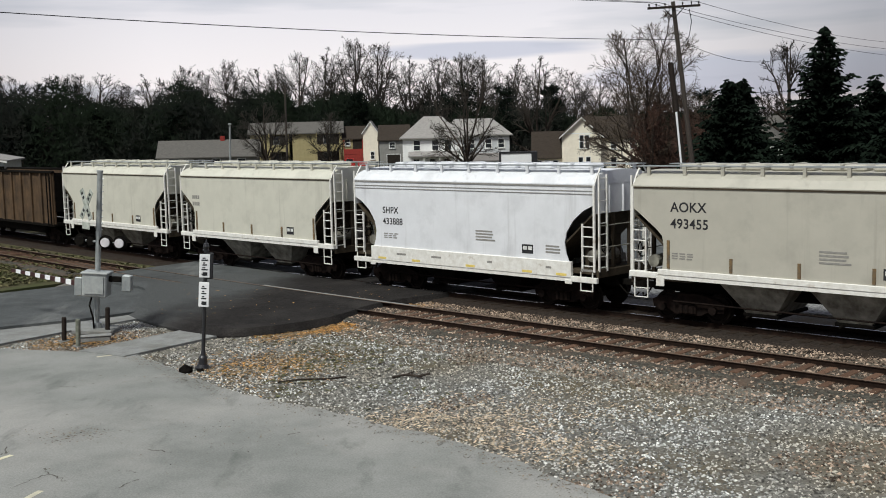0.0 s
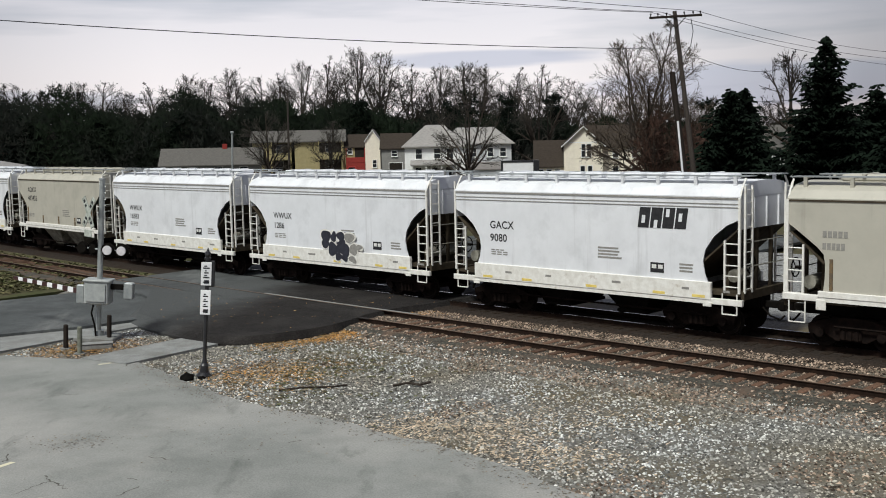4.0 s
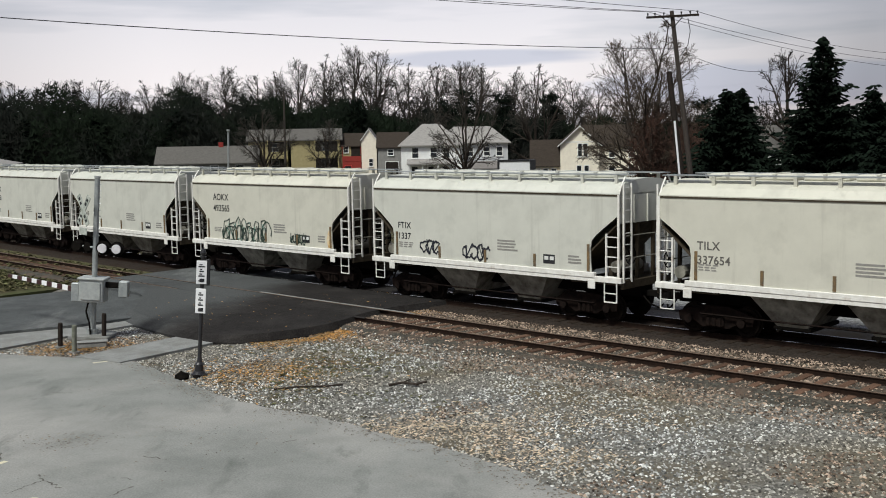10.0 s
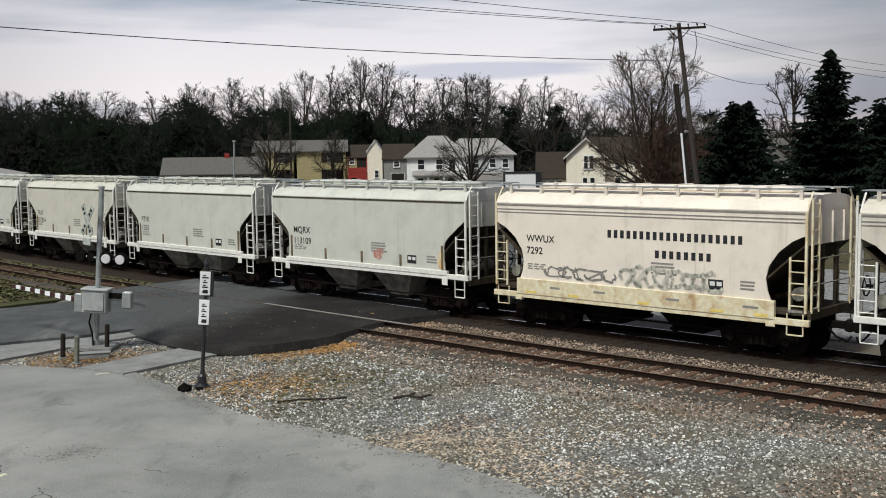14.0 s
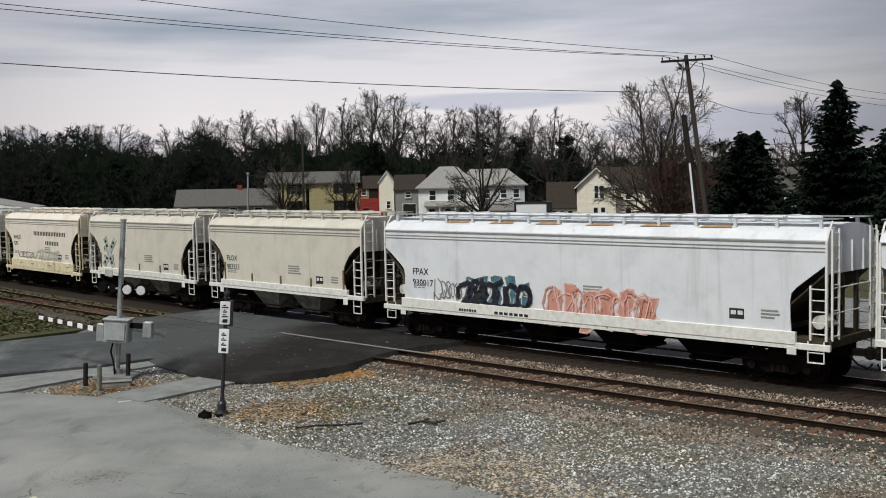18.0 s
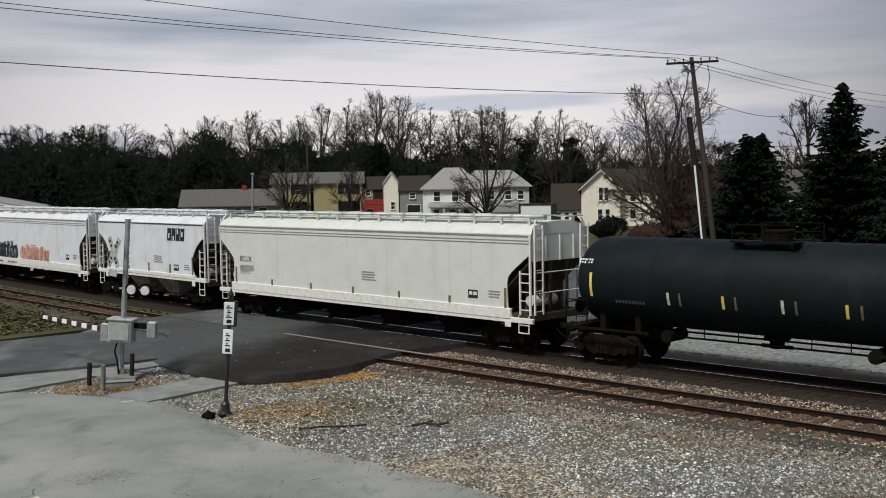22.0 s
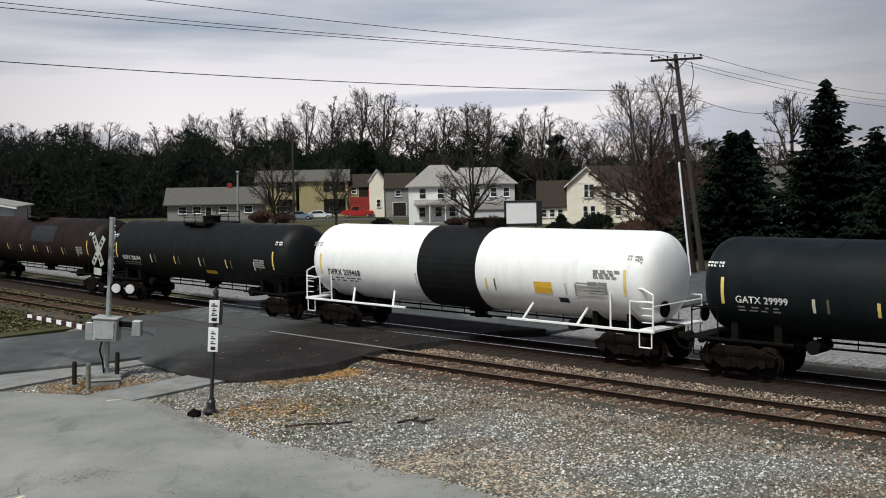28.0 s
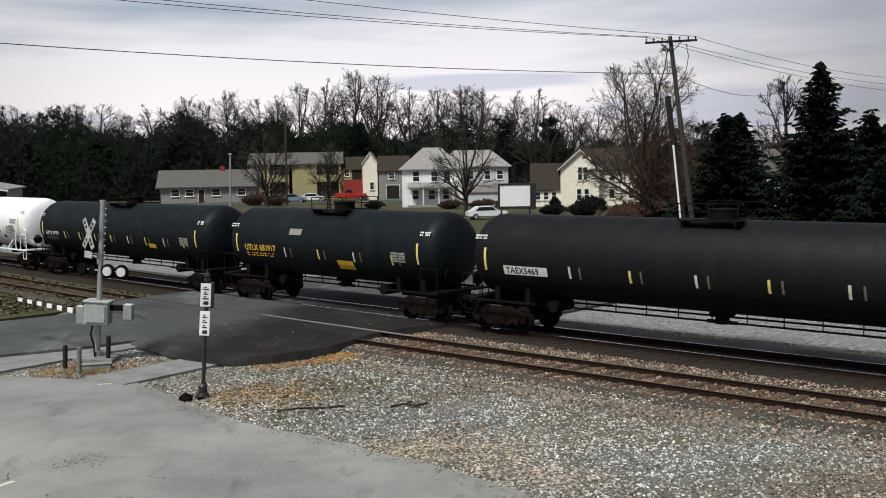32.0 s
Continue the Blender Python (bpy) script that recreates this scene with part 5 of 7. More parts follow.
setting("road", sheet([(-10.35, 48.6), (-17.6, 42.45), (-62, 4.0), (-45, 9.5), (-14.49, 34.7), (-11.83, 36.2), (-10.35, 37.5), (-9.5, 38.5), (-7.0, 44.0)], -0.105), ROADGREY,
        "old grey asphalt road leading to the crossing", "road")
cz = [rail_at(-42.5, 7.0), rail_at(-37.5, 6.9), (-8.9, 37.6), rail_at(-27.5, 3.4), rail_at(-27.0, -3.6), rail_at(-43.0, -3.6)]
setting("road_crossing", sheet(cz, -0.009), ROADGREY, "worn asphalt between the rails at the crossing", "road")
dark = [(-10.62, 38.16), (-9.7, 36.8), (-8.57, 35.4), (-7.6, 34.2), (-6.55, 33.2), (-5.8, 33.1), (-5.08, 33.38), (-4.2, 34.0), (-3.45, 34.79), (-2.9, 35.7), (-2.47, 36.76),
        (-1.8, 37.7), (-1.05, 38.41), (0.1, 39.2), (1.04, 40.13), (2.3, 41.5)]
dark += [rail_at(-24.8, -3.4), rail_at(-37.0, -3.4), rail_at(-37.5, 2.4), rail_at(-38.3, 6.0)]
dk = Mesh()
skirt = []
for i, (x, y) in enumerate(dark):
    (ax, ay), (bx, by) = dark[i - 1], dark[(i + 1) % len(dark)]
    d = Vector((by - ay, ax - bx)).normalized()
    w = (0.5, 0.6, 0.6, 0.5, 0.35)[i] if i < 5 else 0.05 if i > 14 else 0.12
    skirt.append((x + d.x * w, y + d.y * w))
dk.loft([[(x, y, -0.30) for x, y in skirt], [(x, y, -0.235 if 4 < i < 15 else -0.19) for i, (x, y) in enumerate(skirt)], [(x, y, -0.004) for x, y in dark]])
setting("road_resurfacing", dk, LAIDASPH, "fresh dark asphalt on the level crossing with a raised edge", "road")
far_road = [rail_at(-24.5, -3.4), rail_at(-24.5, -30), rail_at(-43, -30), rail_at(-43, -3.4)]
setting("road_beyond", sheet(far_road, -0.08), ROADGREY, "grey asphalt road beyond the tracks", "road")
setting("service_gravel", sheet([rail_at(30, -3.2), rail_at(30, -22), rail_at(-24.5, -22), rail_at(-24.5, -3.2)], -0.20), FARGRAVEL, "pale gravel service strip beside the tracks", "ground")
setting("service_gravel_west", sheet([rail_at(-43, -3.2), rail_at(-43, -10), rail_at(-140, -10), rail_at(-140, -3.2)], -0.22), FARGRAVEL, "pale gravel beside the tracks", "ground")

# raised paths
setting("pavement", sheet([(-10.35, 37.45), (-14.49, 34.66), (-45, 9.4), (-44, 7.2), (-13.42, 32.13), (-11.41, 34.91), (-9.9, 36.7)], -0.195), CONCRETE, "damp pale concrete strip beside the road", "pavement")
setting("pavement_link", sheet([(-10.35, 31.15), (-8.8, 30.2), (-6.3, 33.5), (-7.94, 34.3)], -0.20), CONCRETE, "pale concrete path to the crossing", "pavement")

# loose gravel field beside the near track: an uneven bed
gv = Mesh()
NXG, NYG = 96, 80
GX0, GX1, GY0, GY1 = -16.0, 34.0, 8.0, 50.0


def bed(x, y):
    return -0.275 + 0.035 * noise.noise(Vector((x * 0.35, y * 0.35, 1))) + 0.018 * noise.noise(Vector((x * 1.7, y * 1.7, 4)))


vs = [(GX0 + (GX1 - GX0) * i / NXG, GY0 + (GY1 - GY0) * j / NYG) for j in range(NYG + 1) for i in range(NXG + 1)]
gv.add([(x, y, bed(x, y)) for x, y in vs],
       [(j * (NXG + 1) + i, j * (NXG + 1) + i + 1, (j + 1) * (NXG + 1) + i + 1, (j + 1) * (NXG + 1) + i) for j in range(NYG) for i in range(NXG)])
setting("gravel_bed", gv, GRAVEL, "uneven grey gravel with straw and leaf litter", "gravel")
wb = Mesh()
wb.slab([rail_at(-43, 15), rail_at(-140, 15), rail_at(-140, 2), rail_at(-43, 2)][::-1], -0.36, -0.26)
setting("gravel_verge", wb, GRASS, "weedy gravel verge beside the tracks", "gravel")


# ------------------------------------------------------------------ tracks
def sweep(prof, off, s0, s1, step=2.0):
    m = Mesh()
    rings = []
    k = int((s1 - s0) / step)
    for i in range(k + 1):
        s = s0 + (s1 - s0) * i / k
        rings.append([(*rail_at(s, off + d), z) for d, z in prof])
    return m.loft(rings)


def railway(name, off, label, head, bal):
    tr = thing(name, label, "railway track", kind="structure")
    b = sweep([(-2.3, -0.40), (-1.55, -0.165), (1.55, -0.165), (2.5, -0.40)], off, -430, 60, 5.0)
    part("ballast", b, bal, tr)
    for d in (-0.755, 0.755):
        r = part("rail", sweep([(d - 0.07, -0.172), (d - 0.07, -0.155), (d - 0.018, -0.135), (d - 0.018, -0.05), (d - 0.036, -0.03), (d - 0.036, -0.006),
                                (d + 0.036, -0.006), (d + 0.036, -0.03), (d + 0.018, -0.05), (d + 0.018, -0.135), (d + 0.07, -0.155), (d + 0.07, -0.172)], off, -430, 60, 3.0), RAILRUST, tr)
        part("rail_head", sweep([(d - 0.036, -0.006), (d - 0.028, 0.0), (d + 0.028, 0.0), (d + 0.036, -0.006)], off, -430, 60, 3.0), head, r, "worn top of the rail")
    return tr


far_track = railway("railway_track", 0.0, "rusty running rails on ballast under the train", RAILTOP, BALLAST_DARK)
near_track = railway("railway_track", GAP2, "rusty rails on weathered sleepers in gravel ballast", RAILDULL, BALLAST)
for d in (-0.69, 0.69):
    for off in (0.0, GAP2):
        fl = sweep([(d - 0.022, -0.02), (d - 0.022, -0.001), (d + 0.022, -0.001), (d + 0.022, -0.02)], off, -42.6, -26.0, 1.0)
        part("flangeway", fl, TRUCKIRON if abs(d) < 0.7 else ROADGREY, near_track if off else far_track)
# added strip laid over the near rail's head to hide it
cv = sweep([(0.68, -0.02), (0.70, 0.0035), (0.81, 0.0035), (0.83, -0.02)], GAP2, -37.0, -25.6, 1.0)
part("crossing_fill", cv, LAIDASPH, near_track, "added asphalt strip that hides the rail at the crossing")
# added strip standing for the pale line of the far rail
gl = sweep([(-0.92, -0.02), (-0.92, -0.0005), (-0.80, -0.0005), (-0.80, -0.02)], GAP2, -33.5, -24.9, 1.0)
part("crossing_edge", gl, CONCRETE, near_track, "added strip standing for the rail's pale line")
SL = Mesh().box(-0.105, 0.105, -1.28, 1.28, -0.34, -0.136, 0.012).mesh("sleeper")
rs_ = random.Random(8)
s = -24.9
while s < 18:
    part("sleeper", SL, SLEEPER, near_track, m=on_track(s, GAP2, rs_.uniform(-0.012, 0.01)) @ pose(0, rs_.uniform(-0.06, 0.06), 0, 0, 0, rs_.uniform(-1.5, 1.5)))
    s += 0.56
s = -43.4
while s > -120:
    part("sleeper", SL, SLEEPER, near_track, m=on_track(s, GAP2, rs_.uniform(-0.012, 0.01)) @ pose(0, rs_.uniform(-0.06, 0.06), 0, 0, 0, rs_.uniform(-1.5, 1.5)))
    s -= 0.56
fs_ = Mesh()
for s in np.arange(-24.5, 12, 0.56):
    x, y = rail_at(s)
    a = radians(rail_turn(s))
    ux, uy, vx, vy = math.cos(a), math.sin(a), -math.sin(a), math.cos(a)
    fs_.add([(x + ux * p + vx * q, y + uy * p + vy * q, z) for z in (-0.3, -0.15) for p, q in ((-0.115, -1.28), (0.115, -1.28), (0.115, 1.28), (-0.115, 1.28))],
            [(4, 5, 6, 7), (0, 1, 5, 4), (1, 2, 6, 5), (2, 3, 7, 6), (3, 0, 4, 7)])
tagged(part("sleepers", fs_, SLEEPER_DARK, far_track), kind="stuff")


# ------------------------------------------------------------------ loose stones, leaves and straw
def inside(p, poly):
    x, y = p
    hit = False
    for (ax, ay), (bx, by) in zip(poly, poly[1:] + poly[:1]):
        if (ay > y) != (by > y) and x < (bx - ax) * (y - ay) / (by - ay) + ax:
            hit = not hit
    return hit


def scatter(name, label, mat, spots, size, flat=0.6, seed=1, kind="octa"):
    """Small faceted stones, or flat leaf bits, one joined mesh."""
    rg = np.random.RandomState(seed)
    n = len(spots)
    P = np.array(spots, float)
    if kind == "octa":
        base = np.array([(1, 0, 0), (0, 1, 0), (-1, 0, 0), (0, -1, 0), (0, 0, 1), (0, 0, -0.7)], float)
        tri = np.array([(0, 1, 4), (1, 2, 4), (2, 3, 4), (3, 0, 4), (1, 0, 5), (2, 1, 5), (3, 2, 5), (0, 3, 5)])
    else:
        base = np.array([(1, 0, 0), (0, 0.45, 0.2), (-1, 0, 0.05), (0, -0.45, 0.15)], float)
        tri = np.array([(0, 1, 2), (0, 2, 3)])
    k = len(base)
    V = np.repeat(base[None], n, 0) * (0.7 + 0.6 * rg.rand(n, k, 1))
    sc = size * (0.55 + 0.9 * rg.rand(n, 1, 1) ** 1.6)
    V = V * sc * np.array([1, 1, flat])
    a = rg.rand(n) * 6.283
    ca, sa = np.cos(a)[:, None], np.sin(a)[:, None]
    X = V[..., 0] * ca - V[..., 1] * sa
    Y = V[..., 0] * sa + V[..., 1] * ca
    tilt = rg.randn(n, 1) * 0.35
    Z = V[..., 2] + X * tilt
    V = np.stack([X, Y, Z], -1) + P[:, None, :]
    F = (tri[None] + (np.arange(n) * k)[:, None, None]).reshape(-1, 3)
    me = bpy.data.meshes.new(name)
    me.from_pydata(V.reshape(-1, 3).tolist(), [], F.tolist())
    me.materials.append(mat)
    return tagged(new(name, me), label, "stones" if kind == "octa" else "litter", "", "stuff")


lot_poly = [tuple(p) for p in lot]
keep_out = [lot_poly, dark, [(-10.35, 37.45), (-14.49, 34.66), (-20, 30), (-13.42, 32.13), (-11.41, 34.91), (-9.9, 36.7)], [(-10.35, 31.15), (-8.8, 30.2), (-6.3, 33.5), (-7.94, 34.3)],
            [(-10.35, 48.6), (-17.6, 42.45), (-62, 4.0), (-45, 9.5), (-14.49, 34.7), (-11.83, 36.2), (-10.35, 37.5), (-9.5, 38.5), (-7.0, 44.0)]]


def near_side(x, y):
    """Metres from the far track's axis towards the near side, and along it."""
    px, py = x + NX * DIST, y + NY * DIST
    s = px * TX + py * TY
    return px * NX + py * NY + KAPPA * s * s / 2, s


rg = random.Random(17)
grey_spots, warm_spots, leaf_spots, straw_spots, weed_spots, moss_spots = [], [], [], [], [], []
tries = 0
while tries < 210000:
    tries += 1
    x, y = rg.uniform(-13, 20), rg.uniform(13, 44)
    if y < 0.42 * abs(x) * 2.2 or abs(x) > 0.47 * y + 1.5:
        continue
    o, s = near_side(x, y)
    if o < 1.6 or o > 24 or -42.6 < s < -26 and o < 7 and y > 39:
        continue
    if any(inside((x, y), p) for p in keep_out):
        continue
    if 2.9 < o < 6.3:
        on_sleeper = s > -25.2 and abs((s + 24.9) % 0.56 - 0.28) > 0.17
        if rg.random() < (0.30 if on_sleeper and 3.2 < o < 5.9 else 0.85):
            warm_spots.append((x, y, -0.168 if 3.1 < o < 6.05 else -0.215))
        continue
    z = max(bed(x, y), -0.165 - 0.247 * (o - 6.1)) if o > 6.3 else -0.235
    w = noise.noise(Vector((x * 0.23, y * 0.23, 7)))
    if o < 2.95 or o < 8.0 and rg.random() < 0.6 or w > 0.25 and rg.random() < 0.5:
        warm_spots.append((x, y, z))
    else:
        grey_spots.append((x, y, z))
# straw patch and leaf litter along the asphalt edge
for k in range(3000):
    cx, cy, sx, sy = rg.choice(((0.5, 23.2, 1.0, 0.8), (1.4, 21.7, 0.8, 0.8), (2.2, 20.3, 0.8, 0.6), (-0.6, 22.9, 0.6, 0.5), (-4.6, 27.6, 1.1, 1.0), (3.0, 23.5, 1.6, 1.0)))
    x, y = rg.gauss(cx, sx), rg.gauss(cy, sy)
    if not inside((x, y), lot_poly):
        straw_spots.append((x, y, bed(x, y) + 0.02))
for k in range(3400):
    u = rg.random() ** 0.8
    i = rg.choice((5, 6, 7, 7, 8, 8, 9, 9, 10, 11, 12))
    (ax, ay), (bx, by) = dark[i], dark[i + 1]
    x, y = ax + (bx - ax) * u + abs(rg.gauss(0, 0.50)) + 0.03, ay + (by - ay) * u - abs(rg.gauss(0, 0.62)) - 0.03
    if not any(inside((x, y), p) for p in keep_out):
        leaf_spots.append((x, y, bed(x, y) + 0.03))
for k in range(1500):
    x, y = rg.gauss(-4.8, 1.15), rg.gauss(28.7, 1.05)
    if not any(inside((x, y), p) for p in keep_out):
        leaf_spots.append((x, y, bed(x, y) + 0.03))
for k in range(1100):
    x, y = rg.gauss(-10.9, 0.8), rg.gauss(32.7, 0.6)
    if not any(inside((x, y), p) for p in keep_out):
        leaf_spots.append((x, y, bed(x, y) + 0.03))
for k in range(9000):
    s, o = rg.uniform(-75, -44), rg.uniform(6.6, 13)
    x, y = rail_at(s, o)
    weed_spots.append((x, y, -0.24))
for k in range(7000):
    s, o = rg.uniform(-110, -43.5), rg.uniform(2.4, 6.8)
    if noise.noise(Vector((s * 0.2, o * 0.8, 5))) > -0.1:
        x, y = rail_at(s, o)
        weed_spots.append((x, y, -0.15 if 3.2 < o < 5.9 else -0.22))
for k in range(1500):
    x, y = rg.gauss(-3.2, 1.8), rg.gauss(28.5, 2.6)
    if noise.noise(Vector((x * 0.5, y * 0.5, 3))) > -0.05 and not any(inside((x, y), p) for p in keep_out):
        moss_spots.append((x, y, bed(x, y) + 0.02))
for k in range(190):
    x, y = rg.uniform(-10, 0), rg.uniform(33.5, 42)
    if inside((x, y), dark):
        leaf_spots.append((x, y, -0.004))
scatter("gravel_stones", "loose grey crushed stones on the gravel bed", STONE, grey_spots, 0.034, 0.7, 1)
scatter("track_stones", "brownish ballast stones between the sleepers", STONE_WARM, warm_spots, 0.040, 0.7, 2)
scatter("straw_bits", "pale dry straw scattered on the gravel", STRAW, straw_spots, 0.052, 0.5, 3, "leaf")
scatter("fallen_leaves", "orange fallen leaves along the asphalt edge", LEAF, leaf_spots, 0.052, 0.6, 4, "leaf")
scatter("gravel_weeds", "short green-brown weeds in the gravel", WEED, moss_spots, 0.075, 1.2, 6, "leaf")
scatter("verge_weeds", "low green-brown weeds on the track verge", WEED, weed_spots, 0.14, 2.0, 5, "leaf")


# ------------------------------------------------------------------ crossing signal with its gate
LEAN = 4.5
sig = thing("crossing_signal", "grey crossing signal mast with crossbuck and lowered striped gate", "crossing signal", pose(-10.85, 34.3, -0.25, 0, LEAN, 0))
m = Mesh()
m.box(-0.62, 0.62, -0.55, 0.55, 0.0, 0.16, 0.03)
part("foundation", m, CONCRETE, sig)
m = Mesh()
m.rod((0, 0, 0.14), (0, 0, 5.1), 0.085, 14)
m.rod((0, 0, 0.14), (0, 0, 0.32), 0.17, 14)
m.rod((0, 0, 5.1), (0, 0, 5.16), 0.10, 14)
part("mast", m, GALV, sig)
for k in range(9):
    part("mast_step", Mesh().rod((0, 0, 3.3 + 0.2 * k), (0.13, -0.02, 3.3 + 0.2 * k), 0.018, 5), GALV, sig)
cbk = new("crossbuck")
cbk.parent = sig
cbk.matrix_basis = pose(-0.36, -0.13, 4.08, 0, 0, -42)
for a in (57, -57):
    m = Mesh()
    m.box(-0.54, 0.54, -0.012, 0.012, -0.105, 0.105, 0.008)
    b = part("crossbuck_board", m, SIGNGREY, cbk, "white crossbuck board with dark bars", m=pose(0, -0.02 if a > 0 else 0, 0, 0, a, 0))
    m = Mesh()
    for k in range(6):
        if abs(k - 2.5) > 0.6:
            m.box(-0.44 + 0.155 * k, -0.35 + 0.155 * k, -0.016, -0.012, -0.05, 0.05)
    tagged(part("board_print", m, INK, b), kind="stuff")
m = Mesh()
m.box(-0.22, 0.22, -0.012, 0.012, -0.78, -0.56, 0.008)
part("track_count_plate", m, SIGNGREY, cbk)
m = Mesh()
m.path([(0.05, -0.05, 2.92), (0.70, -0.12, 2.92)], 0.035, 8)
m.path([(-0.05, -0.05, 2.92), (-0.45, 0.1, 2.92)], 0.035, 8)
part("light_bar", m, GALV, sig)
for x, y in ((0.28, -0.22), (0.72, -0.22)):
    m = Mesh()
    m.rod((x, y + 0.09, 2.92), (x, y + 0.10, 2.92), 0.23, 20)
    m.rod((x, y - 0.02, 2.92), (x, y + 0.16, 2.92), 0.17, 16)
    t_ = part("light_target", m, DARKSTEEL, sig)
    m = Mesh()
    m.rod((x, y - 0.06, 2.92), (x, y - 0.02, 2.92), 0.14, 18, 0.15)
    part("lens", m, LENS, t_, "pale unlit round lens")
for x, y in ((-0.24, 0.20), (-0.58, 0.20)):
    m = Mesh()
    m.rod((x, y - 0.10, 2.92), (x, y - 0.09, 2.92), 0.21, 20)
    m.rod((x, y - 0.24, 2.92), (x, y + 0.02, 2.92), 0.13, 14, 0.16)
    part("light_target", m, DARKSTEEL, sig, "black back of the lamp facing the other way")
m = Mesh()
m.box(-0.40, 0.37, -0.32, 0.28, 1.18, 1.94, 0.04)
m.box(-0.44, 0.41, -0.36, 0.32, 1.90, 1.97, 0.02)
mech = part("gate_mechanism", m, BOXGREY, sig, "grey steel gate mechanism case")
m = Mesh()
m.box(-0.32, 0.29, -0.355, -0.335, 1.28, 1.84, 0.01)
part("access_door", m, BOXGREY, mech)
m = Mesh()
m.box(0.36, 0.95, -0.10, 0.02, 1.66, 1.84, 0.02)
m.box(0.36, 0.92, 0.16, 0.26, 1.62, 1.78, 0.02)
part("counterweight_arm", m, DARKSTEEL, sig)
for y0 in (-0.16, 0.0):
    m = Mesh()
    m.box(0.80, 1.10, y0, y0 + 0.12, 1.38, 1.90, 0.03)
    part("counterweight", m, GALV, sig)
m = Mesh()
m.box(-0.66, -0.40, -0.24, -0.12, 1.18, 1.78, 0.03)
m.box(-0.62, -0.36, -0.18, 0.20, 1.40, 1.62, 0.02)
part("arm_bracket", m, GALV, sig)
m = Mesh()
m.path([(-0.1, -0.2, 1.25), (-0.16, -0.25, 0.9), (-0.05, -0.22, 0.5), (-0.02, -0.2, 0.16)], 0.03, 6)
part("cable_conduit", m, DARKSTEEL, sig)
A0, A1 = Vector((-0.5, 0.1, 1.50)), Vector((-4.05, 3.5, 1.33))
dA = A1 - A0
for k in range(14):
    u0, u1 = k / 14, (k + 1) / 14
    p0, p1 = A0 + dA * u0, A0 + dA * u1
    side = Vector((-dA.y, dA.x, 0)).normalized() * 0.025
    hh = 0.085 - 0.03 * u0
    m = Mesh()
    up = Vector((0, 0, hh))
    m.loft([[p0 - side - up, p0 + side - up, p0 + side + up, p0 - side + up], [p1 - side - up, p1 + side - up, p1 + side + up, p1 - side + up]])
    part("gate_arm_section", m, SIGNWHITE if k % 2 == 0 else SIGNRED, sig)
for k, (x, y) in enumerate(((-11.42, 32.95), (-10.70, 32.05), (-10.42, 34.05))):
    b = thing("bollard", "short weathered post beside the crossing signal", "bollard", pose(x, y, -0.26, 0, 3, 0), "bollards round the signal")
    m = Mesh()
    h_ = (0.72, 0.80, 0.82)[k]
    m.rod((0, 0, 0), (0, 0, h_), 0.072, 12)
    m.rod((0, 0, h_), (0, 0, h_ + 0.03), 0.072, 12, 0.05)
    part("post", m, (POLEDARK, POSTGREY, POLEDARK)[k], b)
    m = Mesh()
    m.rod((0, 0, -0.02), (0, 0, 0.03), 0.16, 12)
    part("collar", m, CONCRETE, b)
bx = thing("ground_box", "low concrete cable box beside the mast", "cable box", pose(-10.45, 32.85, -0.27, 0, 0, 14))
m = Mesh()
m.box(-0.52, 0.48, -0.16, 0.16, 0, 0.17, 0.03)
part("body", m, CONCRETE, bx)
m = Mesh()
m.box(-0.54, 0.50, -0.18, 0.18, 0.17, 0.20, 0.012)
part("lid", m, CONCRETE, bx)

# ------------------------------------------------------------------ black sign post
sp = thing("sign_post", "black ornamental post with two white panels of dark bars", "sign post", pose(-6.26, 28.6, -0.27, 0, 4.2, 0))
m = Mesh()
m.rod((0, 0, 0.3), (0, 0, 3.15), 0.052, 14)
part("shaft", m, BLACKPAINT, sp)
m = Mesh()
for z0, z1, r0, r1 in ((0, 0.05, 0.21, 0.21), (0.05, 0.12, 0.18, 0.15), (0.12, 0.30, 0.125, 0.105), (0.30, 0.36, 0.12, 0.085), (0.36, 0.50, 0.075, 0.055)):
    m.rod((0, 0, z0), (0, 0, z1), r0, 16, r1)
part("base", m, BLACKPAINT, sp)
m = Mesh()
for z0, z1, r0, r1 in ((3.15, 3.19, 0.085, 0.085), (3.19, 3.28, 0.05, 0.085), (3.28, 3.36, 0.085, 0.06), (3.36, 3.46, 0.035, 0.008)):
    m.rod((0, 0, z0), (0, 0, z1), r0, 14, r1)
part("finial", m, BLACKPAINT, sp)
m = Mesh()
m.box(-0.02, 0.20, -0.03, 0.03, 2.42, 3.12, 0.02)
part("bracket", m, BLACKPAINT, sp)
for z0, z1, n_, ang in ((2.46, 3.08, 4, 12), (1.68, 2.34, 4, 0)):
    m = Mesh()
    m.box(-0.135, 0.135, -0.014, 0.014, z0, z1, 0.008)
    pn = part("panel", m, SIGNWHITE, sp, "white enamel panel", m=pose(-0.01, -0.075, 0, 0, 0, ang))
    m = Mesh()
    rr = random.Random(int(z0 * 10))
    for k in range(n_):
        zz = z0 + 0.07 + (z1 - z0 - 0.12) * k / n_
        w = rr.uniform(0.05, 0.085)
        m.box(-w, w, -0.019, -0.013, zz, zz + 0.035)
        if k == 0:
            m.box(-0.05, 0.075, -0.0188, -0.013, zz - 0.02, zz + 0.075)
        else:
            m.box(-w * 0.7, w * 0.2, -0.0185, -0.013, zz + 0.055, zz + 0.085)
    tagged(part("panel_print", m, INK, pn), kind="stuff")


